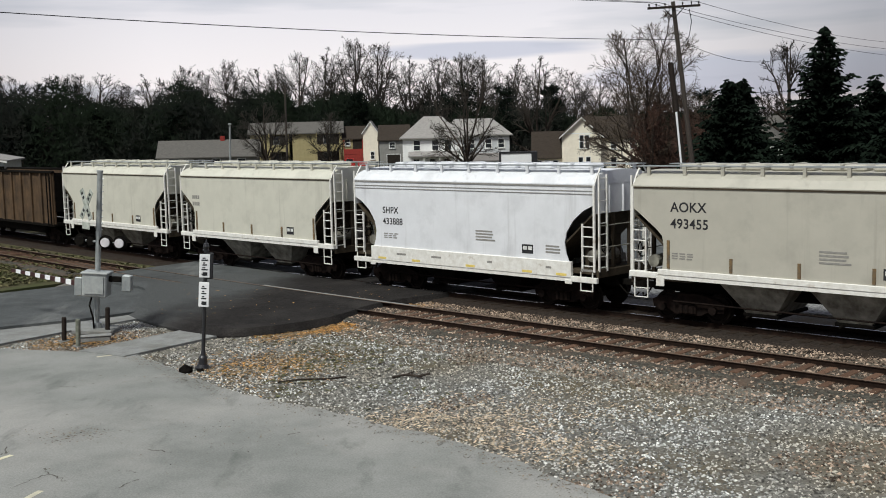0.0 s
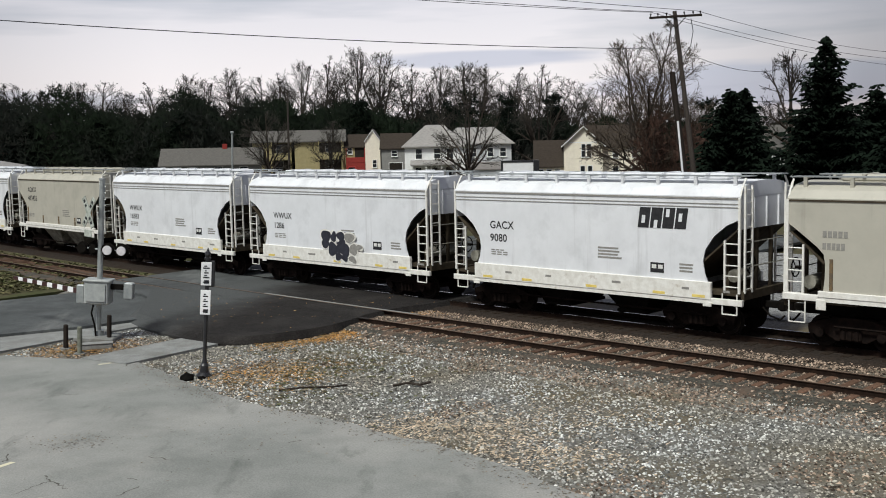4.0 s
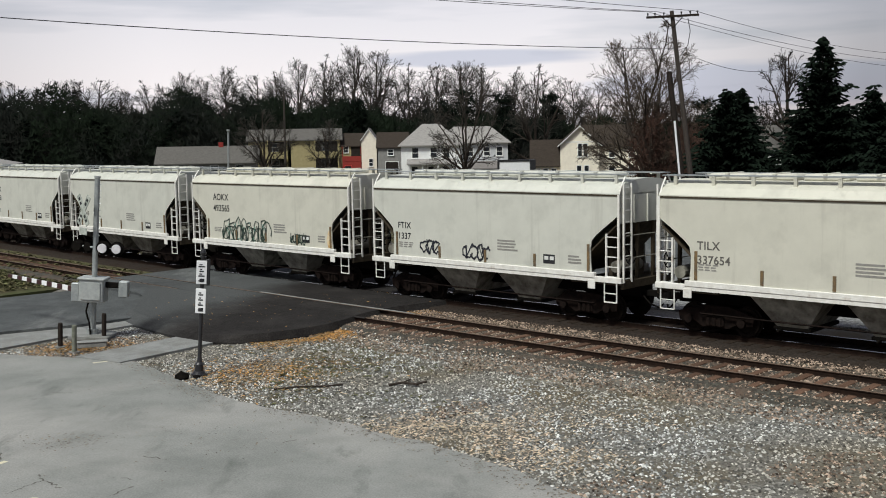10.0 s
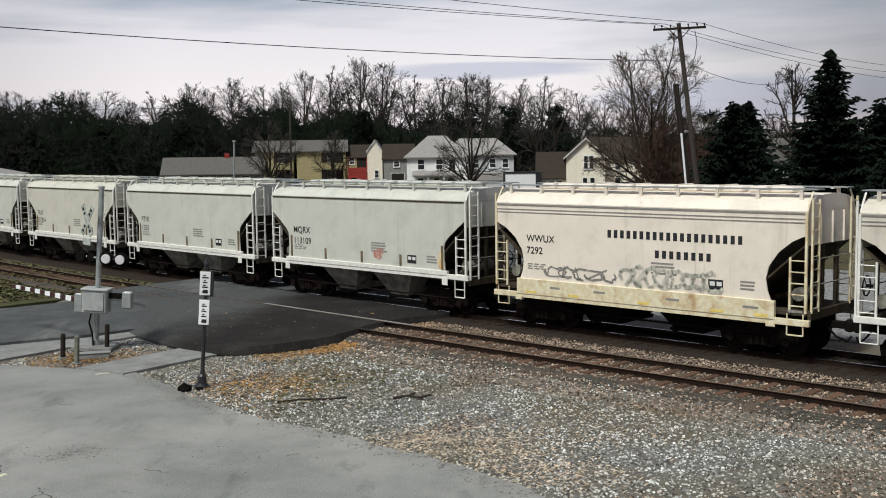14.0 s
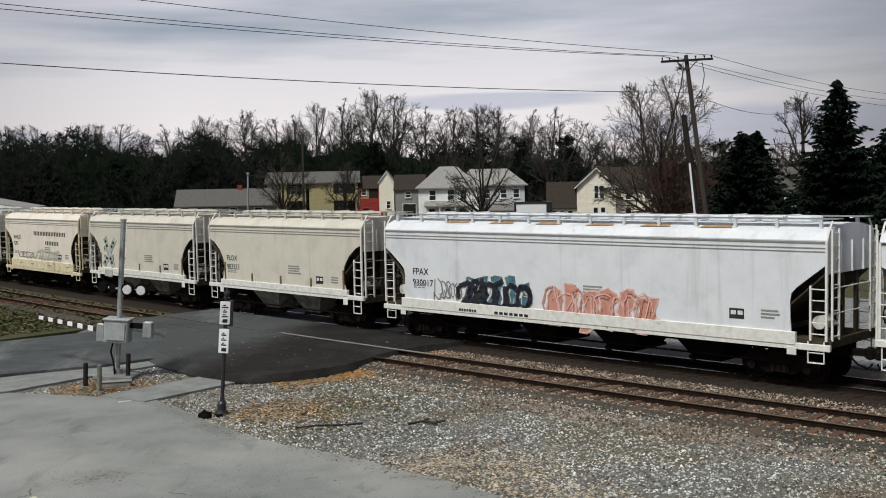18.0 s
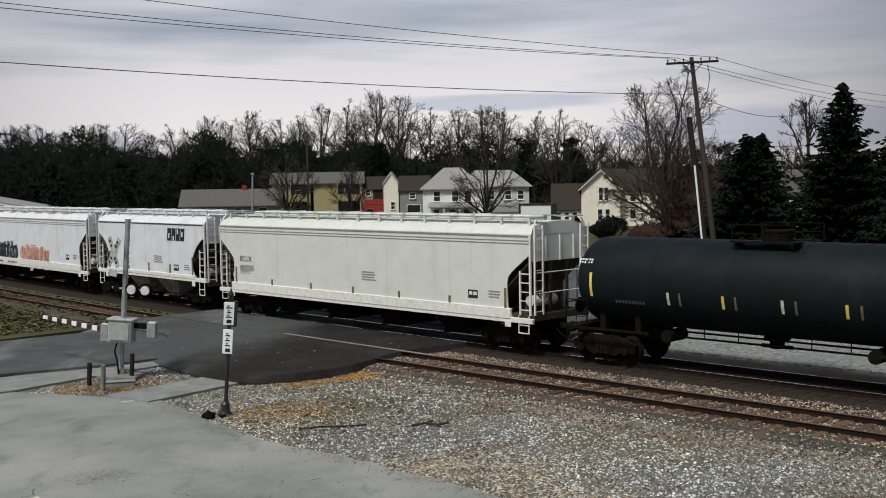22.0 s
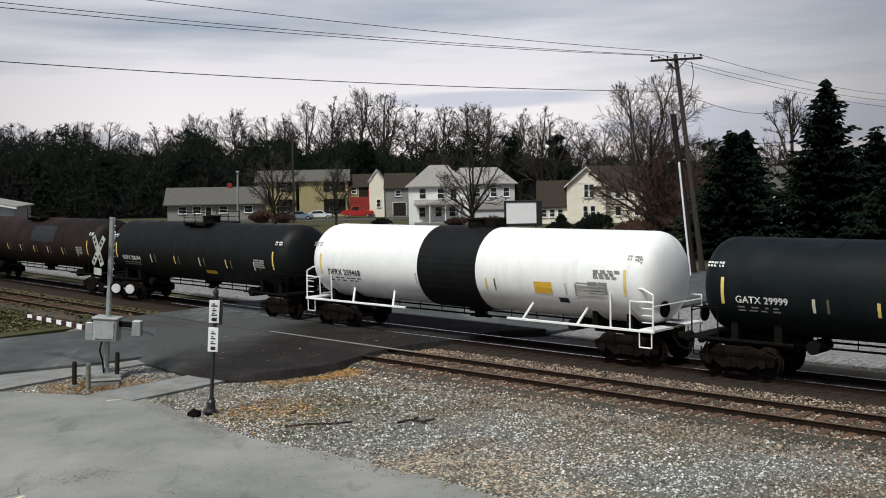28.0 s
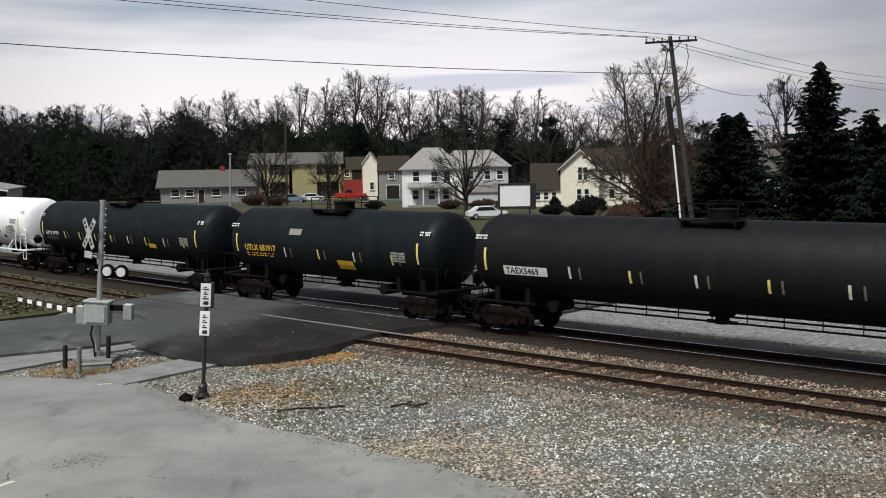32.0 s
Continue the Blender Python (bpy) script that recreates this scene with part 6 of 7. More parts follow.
def rock(name, label, x, y, sx, sy, sz, mat, seed):
    bm = bmesh.new()
    bmesh.ops.create_icosphere(bm, subdivisions=2, radius=1.0)
    for v in bm.verts:
        k = 1 + 0.35 * noise.noise(v.co * 1.3 + Vector((seed, 0, 0)))
        v.co = Vector((v.co.x * sx * k, v.co.y * sy * k, max(-0.3, v.co.z) * sz * k))
    me = bpy.data.meshes.new(name)
    bm.to_mesh(me)
    bm.free()
    me.materials.append(mat)
    ob = tagged(new(name, me), label, "rock")
    ob.matrix_basis = pose(x, y, -0.25 + 0.3 * sz - 0.02, 0, 0, seed * 40)
    return ob


rock("dark_rock", "small dark rock beside the sign post", -6.62, 28.15, 0.20, 0.14, 0.16, DARKSTEEL, 1)
rock("dark_rock", "flat dark lump at the lot's edge", -6.25, 28.25, 0.12, 0.10, 0.07, DARKSTEEL, 2)
st = Mesh()
st.path([(-0.45, 0, 0.04), (-0.1, 0.05, 0.09), (0.25, -0.03, 0.06), (0.5, 0.06, 0.10)], 0.035, 6)
st.path([(-0.1, 0.05, 0.09), (0.1, 0.25, 0.12)], 0.02, 5)
st.path([(0.1, -0.02, 0.07), (0.32, -0.2, 0.05)], 0.018, 5)
tagged(part("fallen_branch", st, BARK, None, m=pose(-0.7, 26.85, -0.27)), "dark broken branch on the gravel", "branch")
st = Mesh()
st.path([(-0.8, 0, 0.03), (-0.2, 0.06, 0.05), (0.5, -0.02, 0.04), (0.9, 0.05, 0.05)], 0.028, 6)
tagged(part("fallen_branch", st, BARK, None, m=pose(-3.2, 26.8, -0.27, 0, 0, 10)), "thin dark stick on the gravel", "branch")

# painted stall marks and cracks on the lot
for k, (x0, y0, x1, y1) in enumerate(((-8.9, 19.9, -8.37, 20.92), (-7.3, 17.6, -7.0, 18.7), (-9.6, 30.3, -9.2, 30.55))):
    d = Vector((x1 - x0, y1 - y0, 0)).normalized()
    w = Vector((-d.y, d.x, 0)) * 0.06
    a, b = Vector((x0, y0, -0.2305)), Vector((x1, y1, -0.2305))
    setting("paint_mark", Mesh().loft([[a - w - Vector((0, 0, .003)), a + w - Vector((0, 0, .003)), a + w, a - w], [b - w - Vector((0, 0, .003)), b + w - Vector((0, 0, .003)), b + w, b - w]]),
            LINEPAINT, "worn pale stall line on the asphalt", "road marking")
rc = random.Random(5)
ck = Mesh()
for line in (((-7.61, 18.96), (-7.42, 19.3), (-7.2, 19.65), (-6.7, 19.18)), ((-7.2, 19.65), (-7.43, 20.04)), ((-5.7, 18.7), (-5.45, 19.24)), ((-5.76, 19.7), (-5.59, 19.62)),
             ((-8.9, 20.5), (-8.54, 21.09), (-8.71, 21.53)), ((-5.74, 21.06), (-5.22, 20.85)), ((-9.47, 26.7), (-8.99, 26.65)), ((-3.12, 21.84), (-2.84, 22.06))):
    pts = []
    for (ax, ay), (bx, by) in zip(line, line[1:]):
        n_ = max(3, int(math.hypot(bx - ax, by - ay) / 0.07))
        pts += [Vector((ax + (bx - ax) * i / n_ + rc.gauss(0, 0.02), ay + (by - ay) * i / n_ + rc.gauss(0, 0.03), -0.2325)) for i in range(n_ + 1)]
    for p, q in zip(pts, pts[1:]):
        if (q - p).length > 0.005:
            w = Vector((-(q - p).y, (q - p).x, 0)).normalized() * rc.uniform(0.004, 0.020)
            ck.add([p - w, q - w, q + w, p + w], [(0, 1, 2, 3)])
setting("lot_cracks", ck, CRACK, "dark branching cracks in the asphalt", "cracks")

bits = []
while len(bits) < 420:
    cx, cy, sx, sy = rc.choice(((-7.6, 22.3, 0.5, 0.35), (-7.6, 22.3, 0.5, 0.35), (-6.4, 23.5, 2.2, 3.0), (-4.2, 22.0, 1.2, 1.0), (-6.6, 27.4, 1.2, 0.8)))
    x, y = rc.gauss(cx, sx), rc.gauss(cy, sy)
    if inside((x, y), lot_poly):
        bits.append((x, y, -0.228))
edge = [p for p in wavy if p[1] > 14]
for k in range(1700):
    ex_, ey_ = rc.choice(edge)
    x, y = ex_ - abs(rc.gauss(0, 0.30)), ey_ - abs(rc.gauss(0, 0.26)) + 0.08
    if inside((x, y), lot_poly) and noise.noise(Vector((x * 0.8, y * 0.8, 9))) > -0.15:
        bits.append((x, y, -0.228))
scatter("lot_debris", "dirt crumbs and leaf bits on the asphalt", CRUMB, bits, 0.028, 0.5, 9, "leaf")

# ------------------------------------------------------------------ poles and wires
def lean_pole(name, label, base, top, r0, r1, mat):
    b, t_ = Vector(base), Vector(top)
    p = thing(name, label, "utility pole", pose(*base))
    m = Mesh()
    m.rod((0, 0, -0.3), t_ - b, r0, 12, r1)
    part("pole", m, mat, p)
    return p, t_ - b


P1, v1 = lean_pole("utility_pole", "leaning wooden utility pole with a crossarm and insulators", (17.2, 70.0, -0.4), (15.50, 70.3, 13.75), 0.19, 0.13, POLEWOOD)
m = Mesh()
m.box(-1.65, 1.65, -0.07, 0.07, -0.07, 0.07, 0.01)
arm = part("crossarm", m, POLEDARK, P1, m=pose(v1.x + 0.02, v1.y - 0.2, v1.z - 0.35, 0, -1.5, -8))
for x in (-1.55, -1.1, -0.55, 0.55, 1.1, 1.55):
    m = Mesh()
    m.rod((x, 0, 0.06), (x, 0, 0.2), 0.03, 6)
    m.rod((x, 0, 0.16), (x, 0, 0.26), 0.055, 8)
    part("insulator", m, DARKSTEEL, arm)
m = Mesh()
m.path([(-0.7, -0.08, 0), (0.0, -0.08, -0.75), (0.7, -0.08, 0)], 0.03, 5)
part("arm_brace", m, DARKSTEEL, arm)
m = Mesh()
m.path([(v1.x + 1.0, v1.y - 0.2, v1.z - 0.5), (v1.x + 1.15, v1.y - 0.2, v1.z - 1.3), (v1.x + 1.0, v1.y - 0.2, v1.z - 2.2), (v1.x + 0.45, v1.y, v1.z - 3.0)], 0.025, 5)
part("jumper_cable", m, WIRE, P1)
lean_pole("utility_pole", "short dark leaning pole stub beside the taller pole", (15.75, 66.2, -0.4), (14.5, 66.44, 9.7), 0.21, 0.17, POLEDARK)
lean_pole("guy_guard", "thin white plastic guy guard against the poles", (15.08, 64.2, -0.4), (14.40, 64.4, 6.7), 0.06, 0.06, SIGNWHITE)
P4, v4 = lean_pole("lamp_standard", "slim grey street standard behind the tracks", (-20.3, 108.1, -0.4), (-20.08, 108.15, 7.0), 0.11, 0.09, GALV)
m = Mesh()
m.box(v4.x - 0.15, v4.x + 0.15, -0.15, 0.15, v4.z - 0.05, v4.z + 0.12, 0.03)
part("cap", m, GALV, P4)


def wire(name, label, a, b, sag, r=0.016, n_=16):
    a, b = Vector(a), Vector(b)
    pts = [a + (b - a) * (i / n_) - Vector((0, 0, 4 * sag * (i / n_) * (1 - i / n_))) for i in range(n_ + 1)]
    m = Mesh()
    m.loft([[p + Vector((0, q, w)) for q, w in ((-r, 0), (0, -r), (r, 0), (0, r))] for p in pts])
    return tagged(part("wire", m, WIRE), label, "cable", "overhead wires")


WTOP = Vector((15.5, 70.1, 13.7))
for k_, dx in enumerate((-1.5, -0.9, 1.4)):
    a = WTOP + Vector((dx, -0.1 * dx, 0))
    wire("wire", "dark overhead wire slung from the crossarm", a, ((-22.02, 44.89, 13.80), (-22.01, 44.90, 14.03), (-21.98, 44.91, 14.95))[k_], 0.3)
    wire("wire", "dark overhead wire slung onward from the crossarm", a, ((47.91, 110.02, 12.21), (47.90, 110.02, 12.89), (47.89, 110.03, 13.57))[k_], 0.5)
wire("wire", "thin dark wire crossing the sky", (15.75, 70.2, 11.35), (-20.36, 45.67, 11.38), 0.3, 0.02)
wire("wire", "thin dark wire running on behind the trees", (15.75, 70.2, 11.35), (35.24, 109.47, 12.34), 0.8, 0.02)
lean_pole("utility_pole", "distant wooden pole among the trees", (-90, 168, -0.4), (-90, 168, 13.4), 0.2, 0.14, POLEWOOD)
lean_pole("utility_pole", "distant wooden pole between the houses", (-22.9, 170, -0.4), (-22.8, 170, 13.5), 0.2, 0.14, POLEWOOD)
wire("wire", "far thin wire before the woods", (-90, 168, 13.3), (-22.8, 170, 13.2), 0.35, 0.03)
wire("wire", "far thin wire before the woods", (-22.8, 170, 13.2), (34.5, 100, 8.85), 1.1, 0.022)


# ------------------------------------------------------------------ houses beyond the tracks
def window(parent, x, y, z, w, h_, face="front", frame_mat=TRIMWHITE, two=False):
    """A window on a wall; front walls look to -y, side walls to -x or +x."""
    turn = {"front": 0, "left": -90, "right": 90}[face]
    m = Mesh()
    f = 0.09
    m.box(-w / 2 - f, w / 2 + f, -0.07, 0.02, -h_ / 2 - f, -h_ / 2)
    m.box(-w / 2 - f, w / 2 + f, -0.07, 0.02, h_ / 2, h_ / 2 + f)
    m.box(-w / 2 - f, -w / 2, -0.07, 0.02, -h_ / 2, h_ / 2)
    m.box(w / 2, w / 2 + f, -0.07, 0.02, -h_ / 2, h_ / 2)
    m.box(-w / 2, w / 2, -0.05, 0.0, -0.03, 0.03)
    if two:
        m.box(-0.05, 0.05, -0.06, 0.0, -h_ / 2, h_ / 2)
    ob = part("window", m, frame_mat, parent, m=pose(x, y, z, 0, 0, turn))
    m = Mesh()
    m.box(-w / 2, w / 2, -0.02, 0.02, -h_ / 2, h_ / 2)
    part("pane", m, PANE, ob)
    m = Mesh()
    m.box(-w / 2 - f - 0.05, w / 2 + f + 0.05, -0.13, 0.0, -h_ / 2 - f - 0.05, -h_ / 2 - f)
    part("sill", m, frame_mat, ob)
    return ob


def door(parent, x, y, z, w, h_, mat, frame_mat=TRIMWHITE):
    m = Mesh()
    m.box(-w / 2 - 0.09, w / 2 + 0.09, -0.05, 0.02, 0, h_ + 0.09)
    ob = part("door_frame", m, frame_mat, parent, m=pose(x, y, z))
    m = Mesh()
    m.box(-w / 2, w / 2, -0.075, -0.05, 0.02, h_, 0.01)
    part("door", m, mat, ob)


def gable(parent, x0, x1, y0, y1, ze, zr, wall, roof, axis="x", z0=0.0, over=0.35):
    """Walls with a pitched roof; the ridge runs along axis."""
    m = Mesh()
    if axis == "x":
        ym_ = (y0 + y1) / 2
        m.loft([[(x, y0, z0), (x, y1, z0), (x, y1, ze), (x, ym_, zr), (x, y0, ze)] for x in (x0, x1)])
    else:
        xm = (x0 + x1) / 2
        m.loft([[(x0, y, z0), (x1, y, z0), (x1, y, ze), (xm, y, zr), (x0, y, ze)] for y in (y0, y1)])
    part("house_body", m, wall, parent)
    t_ = 0.16
    if axis == "x":
        ym_ = (y0 + y1) / 2
        k = (zr - ze) / (ym_ - y0)
        for ya, yb in ((y0 - over, ym_), (ym_, y1 + over)):
            za, zb = (ze - k * over, zr) if ya < y0 else (zr, ze - k * over)
            m = Mesh()
            m.loft([[(x, ya, za + 0.02), (x, yb, zb + 0.02), (x, yb, zb + 0.02 + t_), (x, ya, za + 0.02 + t_)] for x in (x0 - over, x1 + over)])
            part("roof_slope", m, roof, parent)
    else:
        xm = (x0 + x1) / 2
        k = (zr - ze) / (xm - x0)
        for xa, xb in ((x0 - over, xm), (xm, x1 + over)):
            za, zb = (ze - k * over, zr) if xa < x0 else (zr, ze - k * over)
            m = Mesh()
            m.loft([[(xa, y, za + 0.02), (xb, y, zb + 0.02), (xb, y, zb + 0.02 + t_), (xa, y, za + 0.02 + t_)] for y in (y0 - over, y1 + over)])
            part("roof_slope", m, roof, parent)
        for sgn in (-1, 1):
            m = Mesh()
            xe = x0 - over if sgn < 0 else x1 + over
            m.loft([[(xe, y, ze - k * over - 0.1), (xm, y, zr - 0.1), (xm, y, zr + 0.05), (xe, y, ze - k * over + 0.05)] for y in (y0 - over - 0.04, y0 - over)])
            part("bargeboard", m, TRIMWHITE, parent)


def hip(parent, x0, x1, y0, y1, ze, zr, wall, roof, over=0.4):
    """A box of walls under a hipped roof."""
    m = Mesh()
    m.box(x0, x1, y0, y1, 0, ze)
    part("house_body", m, wall, parent)
    k = (y1 - y0) / 2 * 0.8
    a, b, ym_ = x0 - over, x1 + over, (y0 + y1) / 2
    m = Mesh()
    m.add([(a, y0 - over, ze - 0.1), (b, y0 - over, ze - 0.1), (b, y1 + over, ze - 0.1), (a, y1 + over, ze - 0.1), (a, y0 - over, ze + 0.06), (b, y0 - over, ze + 0.06),
           (b, y1 + over, ze + 0.06), (a, y1 + over, ze + 0.06), (x0 + k, ym_, zr), (x1 - k, ym_, zr)],
          [(3, 2, 1, 0), (0, 1, 5, 4), (1, 2, 6, 5), (2, 3, 7, 6), (3, 0, 4, 7), (4, 5, 9, 8), (6, 7, 8, 9), (5, 6, 9), (7, 4, 8)])
    part("hip_roof", m, roof, parent)


def siding(parent, x0, x1, y, z0, z1, mat, step=0.24):
    """Lap boards, one joined part, on a front wall."""
    m = Mesh()
    z = z0
    while z < z1 - 0.02:
        m.add([(x0, y - 0.035, z), (x1, y - 0.035, z), (x1, y - 0.008, z + step), (x0, y - 0.008, z + step), (x0, y, z), (x1, y, z)],
              [(0, 1, 2, 3), (4, 5, 1, 0)])
        z += step
    tagged(part("siding", m, mat, parent), kind="stuff")


# white two-storey house with a porch and a rear wing
wh = thing("house", "white two-storey house with pale shingle roof and front porch", "house", pose(-4.3, 153.5, -0.42, 0, 0, 0))
m = Mesh()
hip(wh, 0.0, 8.6, 0.0, 7.5, 5.35, 8.45, SID_WHITE, SHINGLE_PALE, 0.45)
siding(wh, 0.0, 8.4, 0.0, 0.3, 5.2, SID_WHITE)
hip(wh, 5.2, 15.2, 1.6, 7.4, 5.6, 8.0, SID_PALE, SHINGLE_PALE, 0.45)
for x in (2.0, 4.6, 6.4):
    window(wh, x, -0.02, 4.35, 0.85, 1.35)
for x in (9.8, 12.2, 14.0):
    window(wh, x, 1.58, 4.4, 0.8, 1.2)
m = Mesh()
m.loft([[(x, -2.0, 2.75), (x, 0.0, 3.35), (x, 0.0, 3.5), (x, -2.0, 2.9)] for x in (0.8, 7.4)])
part("porch_roof", m, SHINGLE_PALE, wh)
for x in (1.0, 3.0, 5.2, 7.2):
    m = Mesh()
    m.box(x - 0.08, x + 0.08, -1.9, -1.74, 0.3, 2.8, 0.02)
    part("porch_post", m, TRIMWHITE, wh)
m = Mesh()
m.box(0.8, 7.4, -2.0, 0.0, 0.0, 0.32, 0.02)
part("porch_floor", m, SID_GREY, wh)
for x in (1.9, 4.2, 6.2):
    window(wh, x, -0.02, 1.75, 0.8, 1.3)
door(wh, 3.05, -0.02, 0.32, 0.95, 2.05, TRIMWHITE)
m = Mesh()
m.loft([[(x, -0.5, 1.9), (x, 1.6, 2.9), (x, 1.6, 3.05), (x, -0.5, 2.05)] for x in (9.2, 15.4)])
part("lean_to_roof", m, SHINGLE, wh)
m = Mesh()
m.box(9.4, 15.2, -0.3, 1.6, 0.0, 2.0)
part("lean_to_wall", m, SID_PALE, wh)

# cream gabled house with a brown-roofed wing
ch = thing("house", "cream two-storey gabled house with tall narrow paired windows", "house", pose(17.45, 147.0, -0.42, 0, 0, -6))
gable(ch, 0.0, 5.2, 0.0, 6.0, 5.35, 7.72, SID_CREAM, SHINGLE_BROWN, "y", 0, 0.4)
siding(ch, 0.0, 5.2, 0.0, 0.3, 5.5, SID_CREAM)
gable(ch, 2.65, 12.5, 1.6, 8.6, 5.0, 7.70, SID_CREAM, SHINGLE_BROWN, "x", 0, 0.4)
gable(ch, -3.9, 0.0, 1.2, 7.0, 2.5, 5.75, SID_CREAM, SHINGLE_BROWN, "x", 0, 0.3)
for x in (2.62, 3.37):
    window(ch, x, -0.02, 4.45, 0.5, 1.7)
for x in (2.5, 3.5):
    window(ch, x, -0.02, 1.6, 0.55, 1.5)
m = Mesh()
m.box(0.6, 4.6, -0.06, -0.01, 5.5, 5.62)
part("gable_trim", m, TRIMWHITE, ch)
for x in (-3.1, -2.0, -0.9):
    window(ch, x, 1.18, 1.45, 0.6, 0.95)
for x in (7.0, 9.6):
    window(ch, x, 1.58, 4.0, 0.7, 1.2)
    window(ch, x, 1.58, 1.6, 0.7, 1.2)


def flats(x, y, w, lab):
    """A two-storey apartment block; flat dark panels stand for the shade behind its balconies."""
    b = thing("apartment_block", lab, "apartment building", pose(x, y, -0.42, 0, 0, 5), "apartment row")
    gable(b, 0, w, 0, 8, 6.5, 8.35, SID_TAN, SHINGLE_DARK, "x", 0, 0.45)
    wx = w * 0.48
    m = Mesh()
    m.box(wx, w - 0.3, -0.9, 0.0, 3.2, 3.42)
    m.box(wx, w - 0.3, -0.92, -0.84, 3.42, 4.4)
    part("balcony", m, SID_TAN, b, "tan panelled balcony")
    # flat boxes on the wall, dark with the shade behind the balcony
    m = Mesh()
    m.box(wx + 0.05, w - 0.35, -0.03, -0.01, 4.4, 6.2)
    m.box(wx + 0.05, w - 0.35, -0.03, -0.01, 0.5, 3.1)
    part("recess", m, DARK_PANEL, b, "flat panel coloured with the shade behind the balcony")
    m = Mesh()
    for px in (wx + 0.1, w - 0.4):
        m.box(px - 0.08, px + 0.08, -0.9, -0.74, 0.0, 6.5)
    part("balcony_post", m, SID_TAN, b)
    window(b, (wx + w) / 2 - 0.4, -0.04, 5.2, 1.0, 1.3, frame_mat=SID_GREY)
    window(b, (wx + w) / 2 - 0.4, -0.04, 1.9, 1.4, 1.9, frame_mat=SID_GREY)
    return b


flats(-33.1, 197.0, 7.0, "tan two-storey apartment block with a balcony")
flats(-25.2, 195.0, 8.8, "tan two-storey apartment block with grey shingle roof")
rh = thing("house", "small house with a red ground floor and pale gable", "house", pose(-16.5, 196.0, -0.42))
gable(rh, 0, 4.2, 0, 7, 5.3, 7.4, SID_TAN, SHINGLE_BROWN, "x", 0, 0.3)
m = Mesh()
m.box(0.5, 3.9, -1.3, -0.02, 0, 2.5, 0.05)
part("red_annexe", m, SID_RED, rh, "brick-red annexe")
part("deck_rail", Mesh().box(0.5, 3.9, -1.32, -1.24, 2.5, 3.45, 0.02), SID_RED, rh, "brick-red deck railing")
for px in (0.55, 3.85):
    part("deck_post", Mesh().box(px - 0.07, px + 0.07, -1.3, -1.16, 2.5, 5.1), SID_RED, rh)
# flat dark box on the wall, for the shade over the deck
part("recess", Mesh().box(2.0, 3.85, -0.045, -0.02, 3.3, 5.15), DARK_PANEL, rh, "flat panel coloured with the shade over the deck")
window(rh, 1.1, -0.03, 4.6, 0.8, 1.0)
gh = thing("house", "narrow pale house with a steep gable", "house", pose(-12.1, 188.0, -0.42))
gable(gh, 0, 2.6, 0, 6, 6.4, 8.2, SID_CREAM, SHINGLE, "y", 0, 0.2)
window(gh, 1.6, -0.03, 2.4, 0.6, 1.2)
dh = thing("house", "low dark-roofed grey house", "house", pose(-9.2, 186.0, -0.42))
gable(dh, 0, 5.0, 0, 7, 5.0, 7.4, SID_GREY, SHINGLE_BROWN, "x", 0, 0.3)
window(dh, 2.2, -0.03, 4.1, 0.9, 0.9)
door(dh, 2.4, -0.03, 0.3, 2.2, 2.2, DARK_PANEL)
ra = thing("house", "low grey ranch house with a broad shingle roof", "house", pose(-46.8, 186.0, -0.42, 0, 0, 6))
gable(ra, 0, 16.5, 0, 7.5, 3.0, 5.5, SID_GREY, SHINGLE_DARK, "x", 0, 0.6)
for x in (2.6, 5.0, 9.5, 13.8):
    window(ra, x, -0.03, 1.8, 1.3, 1.1)
door(ra, 7.0, -0.03, 0.2, 0.95, 2.05, DARK_PANEL)
m = Mesh()
m.box(10.0, 10.8, 3.4, 4.2, 4.8, 6.3, 0.03)
part("chimney", m, SID_RED, ra)
sh = thing("metal_shed", "low pale metal building with shallow roof", "shed", pose(-57.0, 104.0, -0.62, 0, 0, 14))
gable(sh, 0, 15.0, 0, 14, 4.5, 6.0, GALV, SHINGLE_PALE, "y", 0, 0.4)
m = Mesh()
m.box(9.0, 13.0, -0.05, 0.0, 0.0, 3.2, 0.02)
part("roller_door", m, TRIMWHITE, sh)

# white cottage behind the spruces
wc = thing("house", "small white house glimpsed between dark spruces", "house", pose(41.8, 138.0, -0.45, 0, 0, -8))
gable(wc, 0, 7.5, 0, 7, 4.6, 7.2, TRIMWHITE, SHINGLE_DARK, "x", 0, 0.35)
for x in (1.6, 4.6):
    window(wc, x, -0.03, 3.4, 0.9, 1.2)

# framed white board on posts
bb = thing("sign_board", "blank white sign board in a dark frame on posts", "sign board", pose(7.65, 99.7, -0.42))
m = Mesh()
m.box(-1.62, 1.62, -0.12, 0.12, 1.9, 2.15, 0.02)
m.box(-1.62, 1.62, -0.12, 0.12, 4.10, 4.28, 0.02)
m.box(-1.62, -1.44, -0.12, 0.12, 2.15, 4.1, 0.02)
m.box(1.34, 1.86, -0.5, 0.6, 1.9, 4.28, 0.02)
part("frame", m, BLACKPAINT, bb)
m = Mesh()
m.box(-1.44, 1.34, -0.06, 0.06, 2.15, 4.10)
part("board", m, SIGNWHITE, bb)
for x in (-1.3, 1.3):
    m = Mesh()
    m.box(x - 0.08, x + 0.08, -0.08, 0.08, 0, 2.0, 0.01)
    part("post", m, BLACKPAINT, bb)


